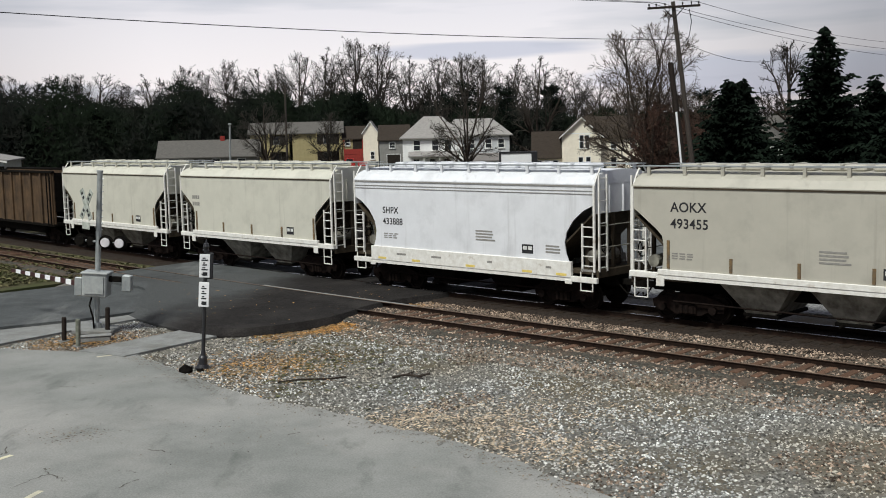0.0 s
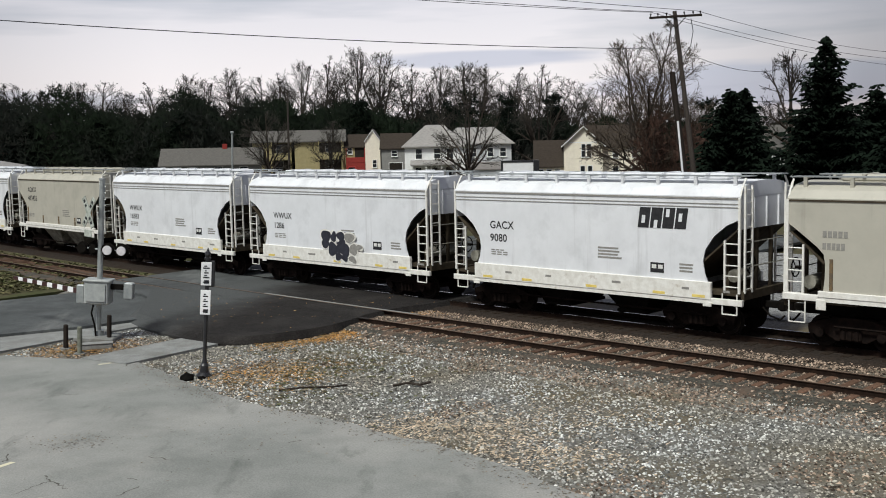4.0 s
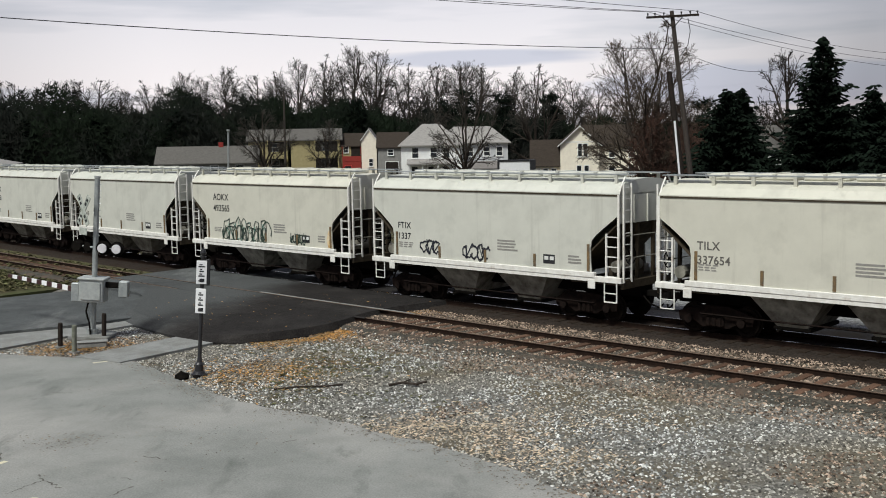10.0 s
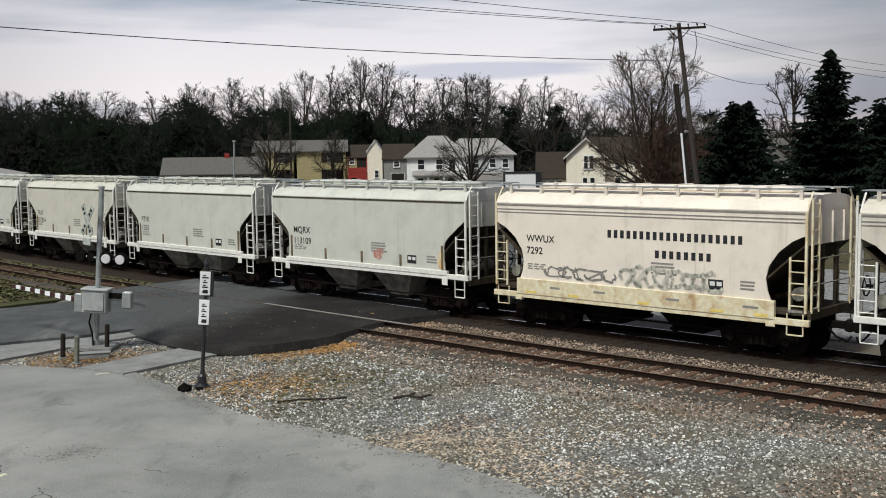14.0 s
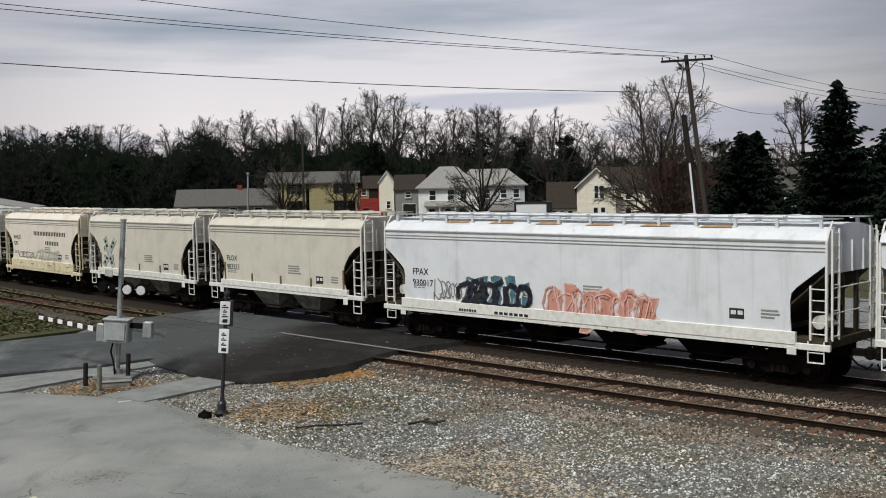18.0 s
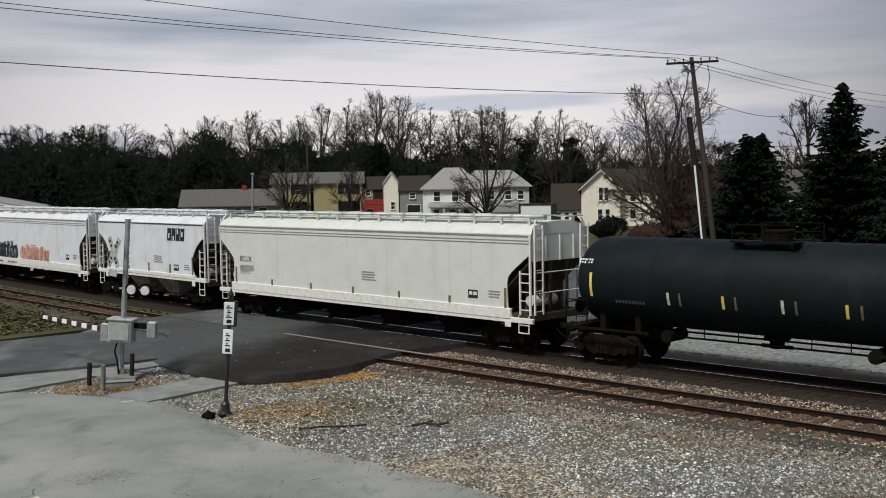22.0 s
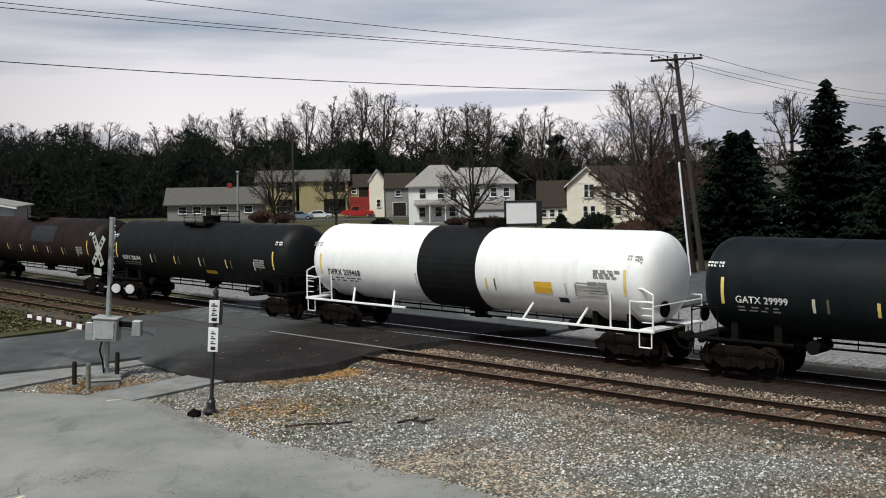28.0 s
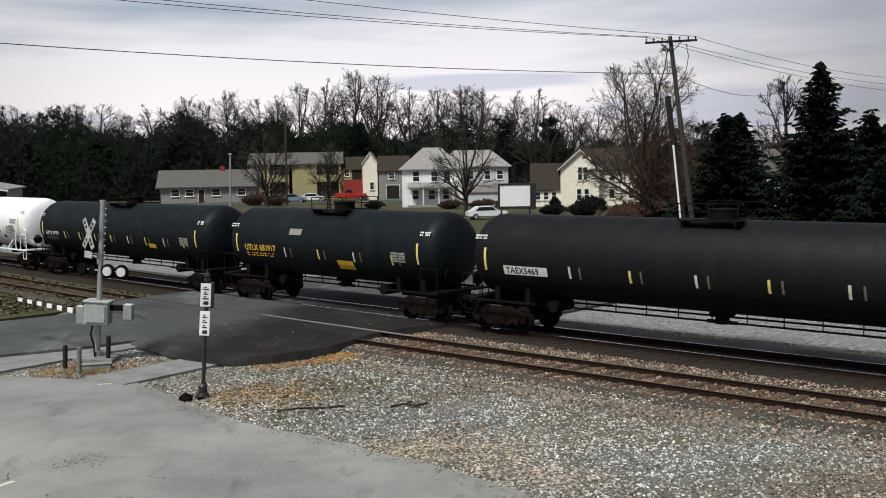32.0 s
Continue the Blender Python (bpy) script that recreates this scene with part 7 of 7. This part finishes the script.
def vehicle(name, label, x, y, turn, body_mat, pickup=False):
    c_ = thing(name, label, "car", pose(x, y, -0.40, 0, 0, turn))
    m = Mesh()
    if pickup:
        side = [(-2.7, 0.5), (-2.75, 1.15), (-0.6, 1.2), (-0.45, 1.95), (0.75, 1.98), (1.25, 1.35), (2.6, 1.15), (2.7, 0.5)]
    else:
        side = [(-2.2, 0.4), (-2.25, 0.85), (-1.75, 1.0), (-1.1, 1.42), (0.45, 1.45), (1.1, 1.0), (2.1, 0.85), (2.2, 0.4)]
    m.prism(side, -0.88, 0.88)
    part("body", m, body_mat, c_)
    m = Mesh()
    if pickup:
        g_ = [(-0.35, 1.3), (-0.3, 1.85), (0.68, 1.88), (1.05, 1.35)]
    else:
        g_ = [(-1.45, 0.98), (-1.0, 1.36), (0.4, 1.39), (0.9, 1.0)]
    m.prism(g_, -0.895, 0.895)
    part("side_glass", m, PANE, c_)
    for wx in (-1.4, 1.4) if not pickup else (-1.75, 1.75):
        for y_ in (-0.82, 0.82):
            m = Mesh()
            m.rod((wx, y_ - 0.1, 0.33), (wx, y_ + 0.1, 0.33), 0.33, 16)
            w_ = part("wheel", m, RUBBER, c_)
            m = Mesh()
            m.rod((wx, y_ - 0.11, 0.33), (wx, y_ + 0.11, 0.33), 0.2, 12)
            part("rim", m, GALV, w_)
    for sgn in (-1, 1):
        m = Mesh()
        xx = 2.62 if pickup else 2.15
        m.box(min(sgn * xx, sgn * (xx + 0.08)), max(sgn * xx, sgn * (xx + 0.08)), -0.75, -0.45, 0.7, 0.88)
        m.box(min(sgn * xx, sgn * (xx + 0.08)), max(sgn * xx, sgn * (xx + 0.08)), 0.45, 0.75, 0.7, 0.88)
        part("lamp_cluster", m, REFLECT_W if sgn > 0 else SIGNRED, c_)
    return c_


vehicle("parked_car", "pale blue-white parked car on the street", -20.2, 182.0, 4, CARWHITE)
vehicle("parked_car", "dark blue parked car beside the apartments", -23.2, 180.0, 2, CARBLUE)
vehicle("parked_pickup", "bright red parked pickup truck", -14.2, 187.0, 185, REDPAINT, True)
vehicle("parked_car", "white parked car in front of the houses", 5.9, 118.0, 10, CARWHITE)
setting("street", sheet([(-80, 176), (-80, 184), (60, 178), (60, 171)][::-1], -0.36), ROADGREY, "distant residential street before the houses", "road")


# ------------------------------------------------------------------ trees
def tube(m, pts, radii, n_=5):
    rings = []
    for i, p in enumerate(pts):
        d = (pts[min(i + 1, len(pts) - 1)] - pts[max(i - 1, 0)])
        d = d.normalized() if d.length > 1e-6 else Vector((0, 0, 1))
        u = d.orthogonal().normalized()
        w = d.cross(u)
        rings.append([p + (u * math.cos(2 * math.pi * k / n_) + w * math.sin(2 * math.pi * k / n_)) * radii[i] for k in range(n_)])
    m.loft(rings, cap=False)


def bare_tree(seed, height, width=None, fork=0.30, limbs=7, dense=1.0, thick=0.02, r0=None):
    """Meshes of one bare tree: a trunk forking into rising limbs, and an open crown of fine twigs."""
    rr = random.Random(seed)
    wood, crown = Mesh(), Mesh()
    width = width or height * 0.5
    r0 = r0 or height * 0.019
    mid, up, out = height * 0.60, height * 0.41, width * 0.5

    def outside(q):
        return (q.x * q.x + q.y * q.y) / out ** 2 + ((q.z - mid) / up) ** 2 if q.z > height * 0.3 else 0.0

    def grow(p, d, length, r, level):
        n_ = (5, 8, 5, 3, 2)[level]
        pts, q, dd = [p.copy()], p.copy(), d.copy()
        lim = rr.uniform(0.80, 1.12)
        for i in range(n_):
            wob = (0.03, 0.08, 0.11, 0.15, 0.19)[level]
            dd = (dd + Vector((rr.gauss(0, 1), rr.gauss(0, 1), rr.gauss(0, 0.6))) * wob + Vector((0, 0, (0.1, 0.012, 0.025, 0.03, 0.02)[level]))).normalized()
            q = q + dd * (length / n_)
            pts.append(q.copy())
            if level and outside(q) > lim:
                break
        n_ = len(pts) - 1
        rad = [r * (1 - (0.35, 0.78, 0.7, 0.6, 0.5)[level] * i / n_) for i in range(n_ + 1)]
        if level <= 2:
            tube(wood, pts, [max(x, thick * 1.3) for x in rad], (8, 6, 4)[level])
        else:
            tube(crown, pts, [max(x, thick) for x in rad], 3)
        if level == 4:
            return
        if level == 0:
            a0 = rr.uniform(0, 6.28)
            for k in range(limbs):
                u = 0.55 + 0.45 * k / max(1, limbs - 1)
                at = p + (pts[-1] - p) * u
                ang = 0.10 + 1.08 * (1 - k / (limbs - 1)) ** 0.9 + rr.uniform(-0.1, 0.1)
                az = a0 + 2.4 * k + rr.uniform(-0.3, 0.3)
                nd = Vector((math.cos(az) * math.sin(ang), math.sin(az) * math.sin(ang), math.cos(ang)))
                span = 1 / math.sqrt((math.sin(ang) / (width * 0.5)) ** 2 + (math.cos(ang) / (height * (1.02 - fork * u))) ** 2)
                grow(at, nd, span * rr.uniform(0.95, 1.15), r * rr.uniform(0.50, 0.68), 1)
            return
        kids = (0, int(11 * dense), int(8 * dense), int(5 * dense))[level]
        for k in range(kids):
            u = (0.22, 0.22, 0.2)[level - 1] + 0.78 * (k + rr.random()) / kids
            f = min(u * n_, n_ - 1e-3)
            i = int(f)
            at = pts[i] + (pts[i + 1] - pts[i]) * (f - i)
            ax = (pts[i + 1] - pts[i]).normalized()
            side = ax.orthogonal().normalized()
            side.rotate(Matrix.Rotation(rr.uniform(0, 6.283), 3, ax))
            ang = rr.uniform(0.38, 0.98)
            nd = (ax * math.cos(ang) + side * math.sin(ang)).normalized()
            grow(at, nd, length * rr.uniform(0.34, 0.50) * (1.2 - 0.5 * u), rad[i] * rr.uniform(0.46, 0.66), level + 1)

    grow(Vector((0, 0, -0.3)), Vector((rr.gauss(0, 0.03), rr.gauss(0, 0.03), 1)), height * fork + 0.3, r0, 0)
    top = max(p[2] for p in crown.v)
    reach = sorted(math.hypot(p[0], p[1]) for p in crown.v)
    kx = max(0.8, min(1.4, width / 2 / reach[int(len(reach) * 0.97)]))
    kz = height / top
    for m in (wood, crown):
        m.v = [(p[0] * kx if p[2] > 0 else p[0], p[1] * kx if p[2] > 0 else p[1], p[2] * kz) for p in m.v]
    out = []
    for m, name in ((wood, "trunk"), (crown, "crown")):
        me = bpy.data.meshes.new(name)
        me.from_pydata(m.v, [], m.f)
        out.append(me)
    return out


def put_tree(meshes, x, y, z, label, scale=1.0, turn=0.0, bark=BARK, twig=TWIG, group=""):
    t_ = thing("bare_tree", label, "tree", pose(x, y, z, 0, 0, turn), group)
    t_.scale = (scale, scale, scale)
    for name, me, mat in (("trunk", meshes[0], bark), ("crown", meshes[1], twig)):
        o = part(name, me, mat, t_)
    return t_


def colour_copy(me, mat):
    c_ = me.copy()
    c_.materials.clear()
    c_.materials.append(mat)
    return c_


KINDS = [bare_tree(61 + i, 18.0, (12.5, 11.0, 13.5, 10.5, 12.0)[i], (0.34, 0.40, 0.30, 0.42, 0.36)[i], (8, 7, 9, 7, 8)[i], 1.0, thick=0.018, r0=0.42) for i in range(5)]
for k in KINDS:
    k[0].materials.append(BARK)
    k[1].materials.append(TWIG)

# the spreading tree before the white house, and the large one by the poles
T_A = bare_tree(7, 14.6, 11.0, 0.24, 9, 0.80, thick=0.018, r0=0.30)
put_tree(T_A, 3.8, 125.0, -0.42, "spreading bare tree before the white house")
T_B = bare_tree(31, 18.4, 14.2, 0.20, 12, 1.16, thick=0.018, r0=0.34)
put_tree(T_B, 22.9, 118.0, -0.42, "tall wide bare tree behind the utility poles", twig=TWIG_BROWN)
T_C = bare_tree(23, 7.5, 6.4, 0.10, 9, 0.95, thick=0.018, r0=0.12)
put_tree(T_C, 24.2, 100.0, -0.42, "reddish-twigged small tree behind the poles", twig=TWIG_RED)
T_D = (colour_copy(T_C[0], BARK), colour_copy(T_C[1], TWIG_RED))
put_tree(T_D, 26.0, 107.0, -0.42, "reddish-twigged small tree near the cream house", 0.85, 120, twig=TWIG_RED)
for x, y, s_, a in ((22.9, 113.0, 1.2, 150), (25.4, 120.0, 1.4, 260), (28.0, 117.0, 0.80, 60), (25.0, 112.0, 1.0, 200), (26.6, 104.0, 0.85, 310), (26.4, 110.0, 0.9, 20)):
    put_tree(T_D, x, y, -0.42, "reddish-twigged thicket tree behind the poles", s_, a, twig=TWIG_RED)
T_E = bare_tree(37, 16.6, 7.6, 0.50, 9, 0.88, thick=0.020, r0=0.34)
put_tree(T_E, 43.6, 134.0, -0.45, "bare tree with an open oval crown behind the spruces")
T_F = bare_tree(43, 17.0, 12.5, 0.24, 8, 0.9, thick=0.020, r0=0.42)
put_tree(T_F, 15.7, 160.0, -0.42, "forked bare tree with thick limbs behind the shed")
for x, y, s_, k, a in ((-22.8, 150.0, 0.62, 2, 10), (-14.0, 146.0, 0.52, 4, 200), (1.0, 168, 0.66, 2, 33)):
    put_tree(KINDS[k], x, y, -0.42, "slim bare tree standing among the houses", s_, a)

# wooded rise behind the houses: a backdrop coloured near-black so low gaps stay dark
hill = Mesh()
HN, HM = 70, 14


def rise(x, y):
    u = max(0.0, min(1.0, (y - 205) / 90))
    return -0.45 + 9.5 * u * u * (3 - 2 * u) * (0.8 + 0.3 * noise.noise(Vector((x * 0.012, 3, 1))))


hv = [(-260 + 520 * i / HN, 200 + 170 * j / HM) for j in range(HM + 1) for i in range(HN + 1)]
hill.add([(x, y, rise(x, y)) for x, y in hv], [(j * (HN + 1) + i, j * (HN + 1) + i + 1, (j + 1) * (HN + 1) + i + 1, (j + 1) * (HN + 1) + i) for j in range(HM) for i in range(HN)])
setting("wooded_rise", hill, LITTER, "leaf-covered rise coloured near-black for the gloom under the woods", "hillside")
rt = random.Random(77)


SKYLINE = ((-130, 18.5), (-84, 18.6), (-69, 18.8), (-63.5, 17.6), (-57.3, 21.0), (-50.8, 19.1), (-44.7, 23.2), (-36.5, 18.9), (-29.8, 21.5), (-20.1, 25.3), (-13.0, 24.3),
           (-6.4, 22.7), (0.8, 22.3), (9.2, 20.9), (17.5, 19.6), (24.8, 20.0), (41.6, 15.5), (66, 11.4), (130, 10.0))
THICKET = ((-130, 15.0), (-82, 15.8), (-60, 16.6), (-38, 16.0), (-28, 14.6), (-14, 13.4), (-6, 12.0), (11, 12.6), (27, 9.4), (130, 9.0))


def height_at(table, x):
    """Height above the lawn, between the table's places."""
    for (x0, z0), (x1, z1) in zip(table, table[1:]):
        if x <= x1:
            return z0 + (z1 - z0) * (x - x0) / (x1 - x0)
    return table[-1][1]


def wood_tree(x, y, top):
    z = rise(x, y)
    h_ = 7.2 + (top - 5.9) * y / 232 - z
    put_tree(KINDS[rt.randrange(5)], x, y, z - 0.1, "tall bare tree in the woods behind the houses", max(7.0, h_) / 18.0, rt.uniform(0, 360), group="woodland trees")


# the tall crowns on the skyline, then the lower ones before and behind them
x = -118.0
while x < 118:
    y = rt.uniform(224, 238)
    wood_tree(x * y / 232, y, height_at(SKYLINE, x) - rt.choice((0.0, 0.0, 0.6, 1.6)))
    x += rt.uniform(4.4, 6.6)
for y0, n_, k in ((214, 18, 0.54), (250, 26, 0.60)):
    for i in range(n_):
        x = -120 + 240 * (i + rt.uniform(0.15, 0.85)) / n_
        wood_tree(x, y0 + rt.uniform(-6, 6), height_at(SKYLINE, x * 232 / y0) * k * rt.uniform(0.88, 1.06))

# undergrowth: twiggy brush filling the foot of the woods, one joined mass
rb = np.random.RandomState(5)
NB = 62000
bx_ = rb.uniform(-125, 115, NB)
by_ = 203 + 40 * rb.rand(NB) ** 1.3
top_ = np.array([height_at(THICKET, v) for v in bx_]) * (0.80 + 0.42 * np.array([noise.noise(Vector((v * 0.16, w * 0.05, 2))) for v, w in zip(bx_, by_)]))
low_ = np.array([rise(v, w) for v, w in zip(bx_, by_)])
bz_ = low_ + np.maximum(1.5, top_ - low_) * rb.rand(NB) ** 0.8 - 0.4
P0 = np.stack([bx_, by_, bz_], -1)
BV = []
for k in range(3):
    d = np.stack([rb.randn(NB) * 0.75, rb.randn(NB) * 0.4, rb.uniform(0.1, 1.2, NB)], -1)
    d *= (rb.uniform(0.7, 2.0, NB) / np.linalg.norm(d, axis=1))[:, None]
    w = np.stack([-d[:, 2], np.zeros(NB), d[:, 0]], -1)
    w *= (rb.uniform(0.05, 0.17, NB) / np.maximum(0.05, np.linalg.norm(w, axis=1)))[:, None]
    BV.append(np.stack([P0 - w, P0 + w, P0 + d], 1))
BV = np.concatenate(BV).reshape(-1, 3)
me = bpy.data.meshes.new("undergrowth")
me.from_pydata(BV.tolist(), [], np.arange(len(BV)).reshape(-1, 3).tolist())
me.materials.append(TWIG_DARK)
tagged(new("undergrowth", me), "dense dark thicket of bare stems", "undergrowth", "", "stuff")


# spruces
def spruce_mesh(seed, height, radius, tiers=165, taper=0.84):
    rr = random.Random(seed)
    V, F = [], []
    for k in range(tiers):
        u = k / tiers
        z = 0.5 + (height - 0.7) * min(1.0, u + rr.uniform(-0.03, 0.03))
        rad = 1.25 * radius * (1 - u) ** taper * rr.uniform(0.62, 1.2) + 0.04
        nb = max(4, int(9.5 * (1 - u * 0.55)))
        off = rr.uniform(0, 6.28)
        for b in range(nb):
            a = off + 6.283 * b / nb + rr.uniform(-0.2, 0.2)
            L = rad * rr.uniform(0.42, 1.12)
            zb = z + rr.uniform(-0.75, 0.75) * min(1.0, 0.3 + L)
            ca, sa = math.cos(a), math.sin(a)
            steps = max(3, int(L / 0.28))
            for s_ in range(steps):
                q = (s_ + 0.6) / steps
                r_ = L * q
                zz = zb - 0.34 * L * q + 0.26 * L * q * q + rr.uniform(-0.12, 0.12)
                wd = 0.33 * (1.15 - q) * (0.5 + L / radius) * min(1.0, L / 0.9) + 0.05 + 0.07 * min(1.0, L)
                for side in (-1, 1):
                    o = len(V)
                    px, py = r_ * ca, r_ * sa
                    tx, ty = px + ca * rr.uniform(0.2, 0.42) - side * sa * wd, py + sa * rr.uniform(0.2, 0.42) + side * ca * wd
                    V += [(px - ca * 0.10, py - sa * 0.10, zz + 0.06), (px + ca * 0.2, py + sa * 0.2, zz + 0.02), (tx, ty, zz - rr.uniform(0.05, 0.26)),
                          (px + side * -sa * wd * 0.6, py + side * ca * wd * 0.6, zz - rr.uniform(0.0, 0.2))]
                    F += [(o, o + 1, o + 2, o + 3)]
    me = bpy.data.meshes.new("crown")
    me.from_pydata(V, [], F)
    return me


def spruce(x, y, height, radius, seed, label):
    t_ = thing("spruce_tree", label, "spruce", pose(x, y, -0.45))
    m = Mesh()
    m.rod((0, 0, 0), (0, 0, height * 0.97), 0.24, 8, 0.02)
    part("trunk", m, BARK, t_)
    part("crown", spruce_mesh(seed, height, radius, taper=0.84 if height > 12 else 0.80), NEEDLE, t_)


spruce(28.7, 80.0, 13.2, 4.5, 1, "tall dark spruce with a pointed top")
spruce(22.3, 82.0, 9.5, 4.1, 2, "dark spruce beside the taller one")
spruce(24.5, 86.0, 9.7, 3.7, 3, "dark spruce behind its neighbours")
spruce(34.2, 84.0, 9.6, 5.2, 4, "broad dark spruce at the row's end")
spruce(31.8, 74.5, 6.6, 4.0, 5, "low spreading spruce with drooping boughs")
spruce(38.0, 90.0, 9.0, 3.6, 6, "dark spruce in the row behind the tracks")


def pine(x, y, hgt, r, seed):
    """A dark pine: bare lower trunk, clumped needle crown with an uneven outline."""
    rr = np.random.RandomState(seed)
    t_ = thing("pine_tree", "dark pine with clumped crown among the bare woods", "pine", pose(x, y, rise(x, y) - 0.1), "distant pines")
    m = Mesh()
    m.rod((0, 0, 0), (0, 0, hgt * 0.93), 0.24, 7, 0.05)
    part("trunk", m, BARK, t_)
    V = []
    for k in range(26):
        u = rr.rand()
        z = hgt * (0.25 + 0.70 * u)
        a = rr.uniform(0, 6.283)
        q = r * (0.25 + 0.85 * (1 - u) ** 0.6) * rr.uniform(0.3, 1.0)
        c_ = np.array([q * math.cos(a), q * math.sin(a), z])
        n_ = 90
        p = c_ + rr.randn(n_, 3) * np.array([0.62, 0.62, 0.36])
        tri = p[:, None, :] + rr.randn(n_, 3, 3) * 0.20
        V.append(tri.reshape(-1, 3))
    V = np.concatenate(V)
    me = bpy.data.meshes.new("crown")
    me.from_pydata(V.tolist(), [], np.arange(len(V)).reshape(-1, 3).tolist())
    part("crown", me, NEEDLE, t_)


for k_, (x, y, hgt, r) in enumerate(((-14.3, 205, 14.8, 3.0), (2.7, 206, 14.4, 2.8), (6.8, 207, 16.4, 3.4), (13.9, 205, 15.4, 2.8), (22.4, 206, 15.0, 2.4), (-48.3, 206, 12.2, 3.2), (-64.1, 208, 12.8, 3.6),
                                     (-34.5, 206, 11.8, 2.8), (-78.0, 207, 13.0, 3.2), (50.0, 200, 13.0, 3.4))):
    pine(x, y, hgt, r, 60 + k_)


def shrub(x, y, w, hgt, mat, label, seed):
    rr = random.Random(seed)
    m = Mesh()
    for k in range(420):
        a, b = rr.uniform(0, 6.283), rr.uniform(0, 1)
        r_ = math.sqrt(b)
        px, py = w * r_ * math.cos(a), w * 0.6 * r_ * math.sin(a)
        top = hgt * (1 - 0.5 * b) * rr.uniform(0.7, 1.05)
        m.add([(px * 0.5, py * 0.5, 0), (px + 0.05, py, top), (px - 0.10, py + 0.05, top * 0.8), (px + rr.gauss(0, 0.15), py, top * rr.uniform(0.6, 1.1))], [(0, 1, 2), (1, 2, 3)])
    tagged(part("shrub", m, mat, None, m=pose(x, y, -0.42)), label, "shrub")


shrub(-27.5, 170.0, 2.6, 2.2, TWIG_RED, "brown bare shrub beside the ranch house", 1)
shrub(-24.0, 168.0, 1.8, 1.6, TWIG_RED, "brown bare shrub at the lawn's edge", 2)
shrub(21.9, 143.0, 1.25, 1.35, NEEDLE, "clipped dark evergreen shrub by the cream house", 3)
shrub(16.4, 144.5, 0.75, 1.4, NEEDLE, "small dark evergreen shrub by the cream house", 4)
shrub(2.6, 146.0, 2.0, 1.3, TWIG_RED, "russet hedge before the white house porch", 5)
for k_, (x, y, w, hh_) in enumerate(((17.0, 118, 2.2, 2.4), (20.5, 112, 2.4, 2.0), (24.0, 115, 2.6, 2.8), (27.0, 120, 2.4, 2.6), (14.0, 124, 1.8, 1.4), (18.8, 106, 1.8, 1.8), (-8.0, 150, 1.5, 1.2))):
    shrub(x, y, w, hh_, TWIG_RED if k_ % 2 else TWIG_DARK, "tangled bare brush at the lawn's edge", 30 + k_)
shrub(7.0, 144.0, 2.4, 1.4, TWIG_RED, "russet shrub beside the white house", 6)


# ------------------------------------------------------------------ the train moves
def motions():
    times = [float(t) for t in range(33)]
    for car, mid, length in TRAIN:
        reach = length * 0.32
        rows = []
        for t in times:
            s = mid - run(t)
            ax, ay = rail_at(s - reach)
            bx, by = rail_at(s + reach)
            rows.append((t, pose((ax + bx) / 2, (ay + by) / 2, 0, 0, 0, math.degrees(math.atan2(by - ay, bx - ax)))))
        walk(car, rows)


motions()
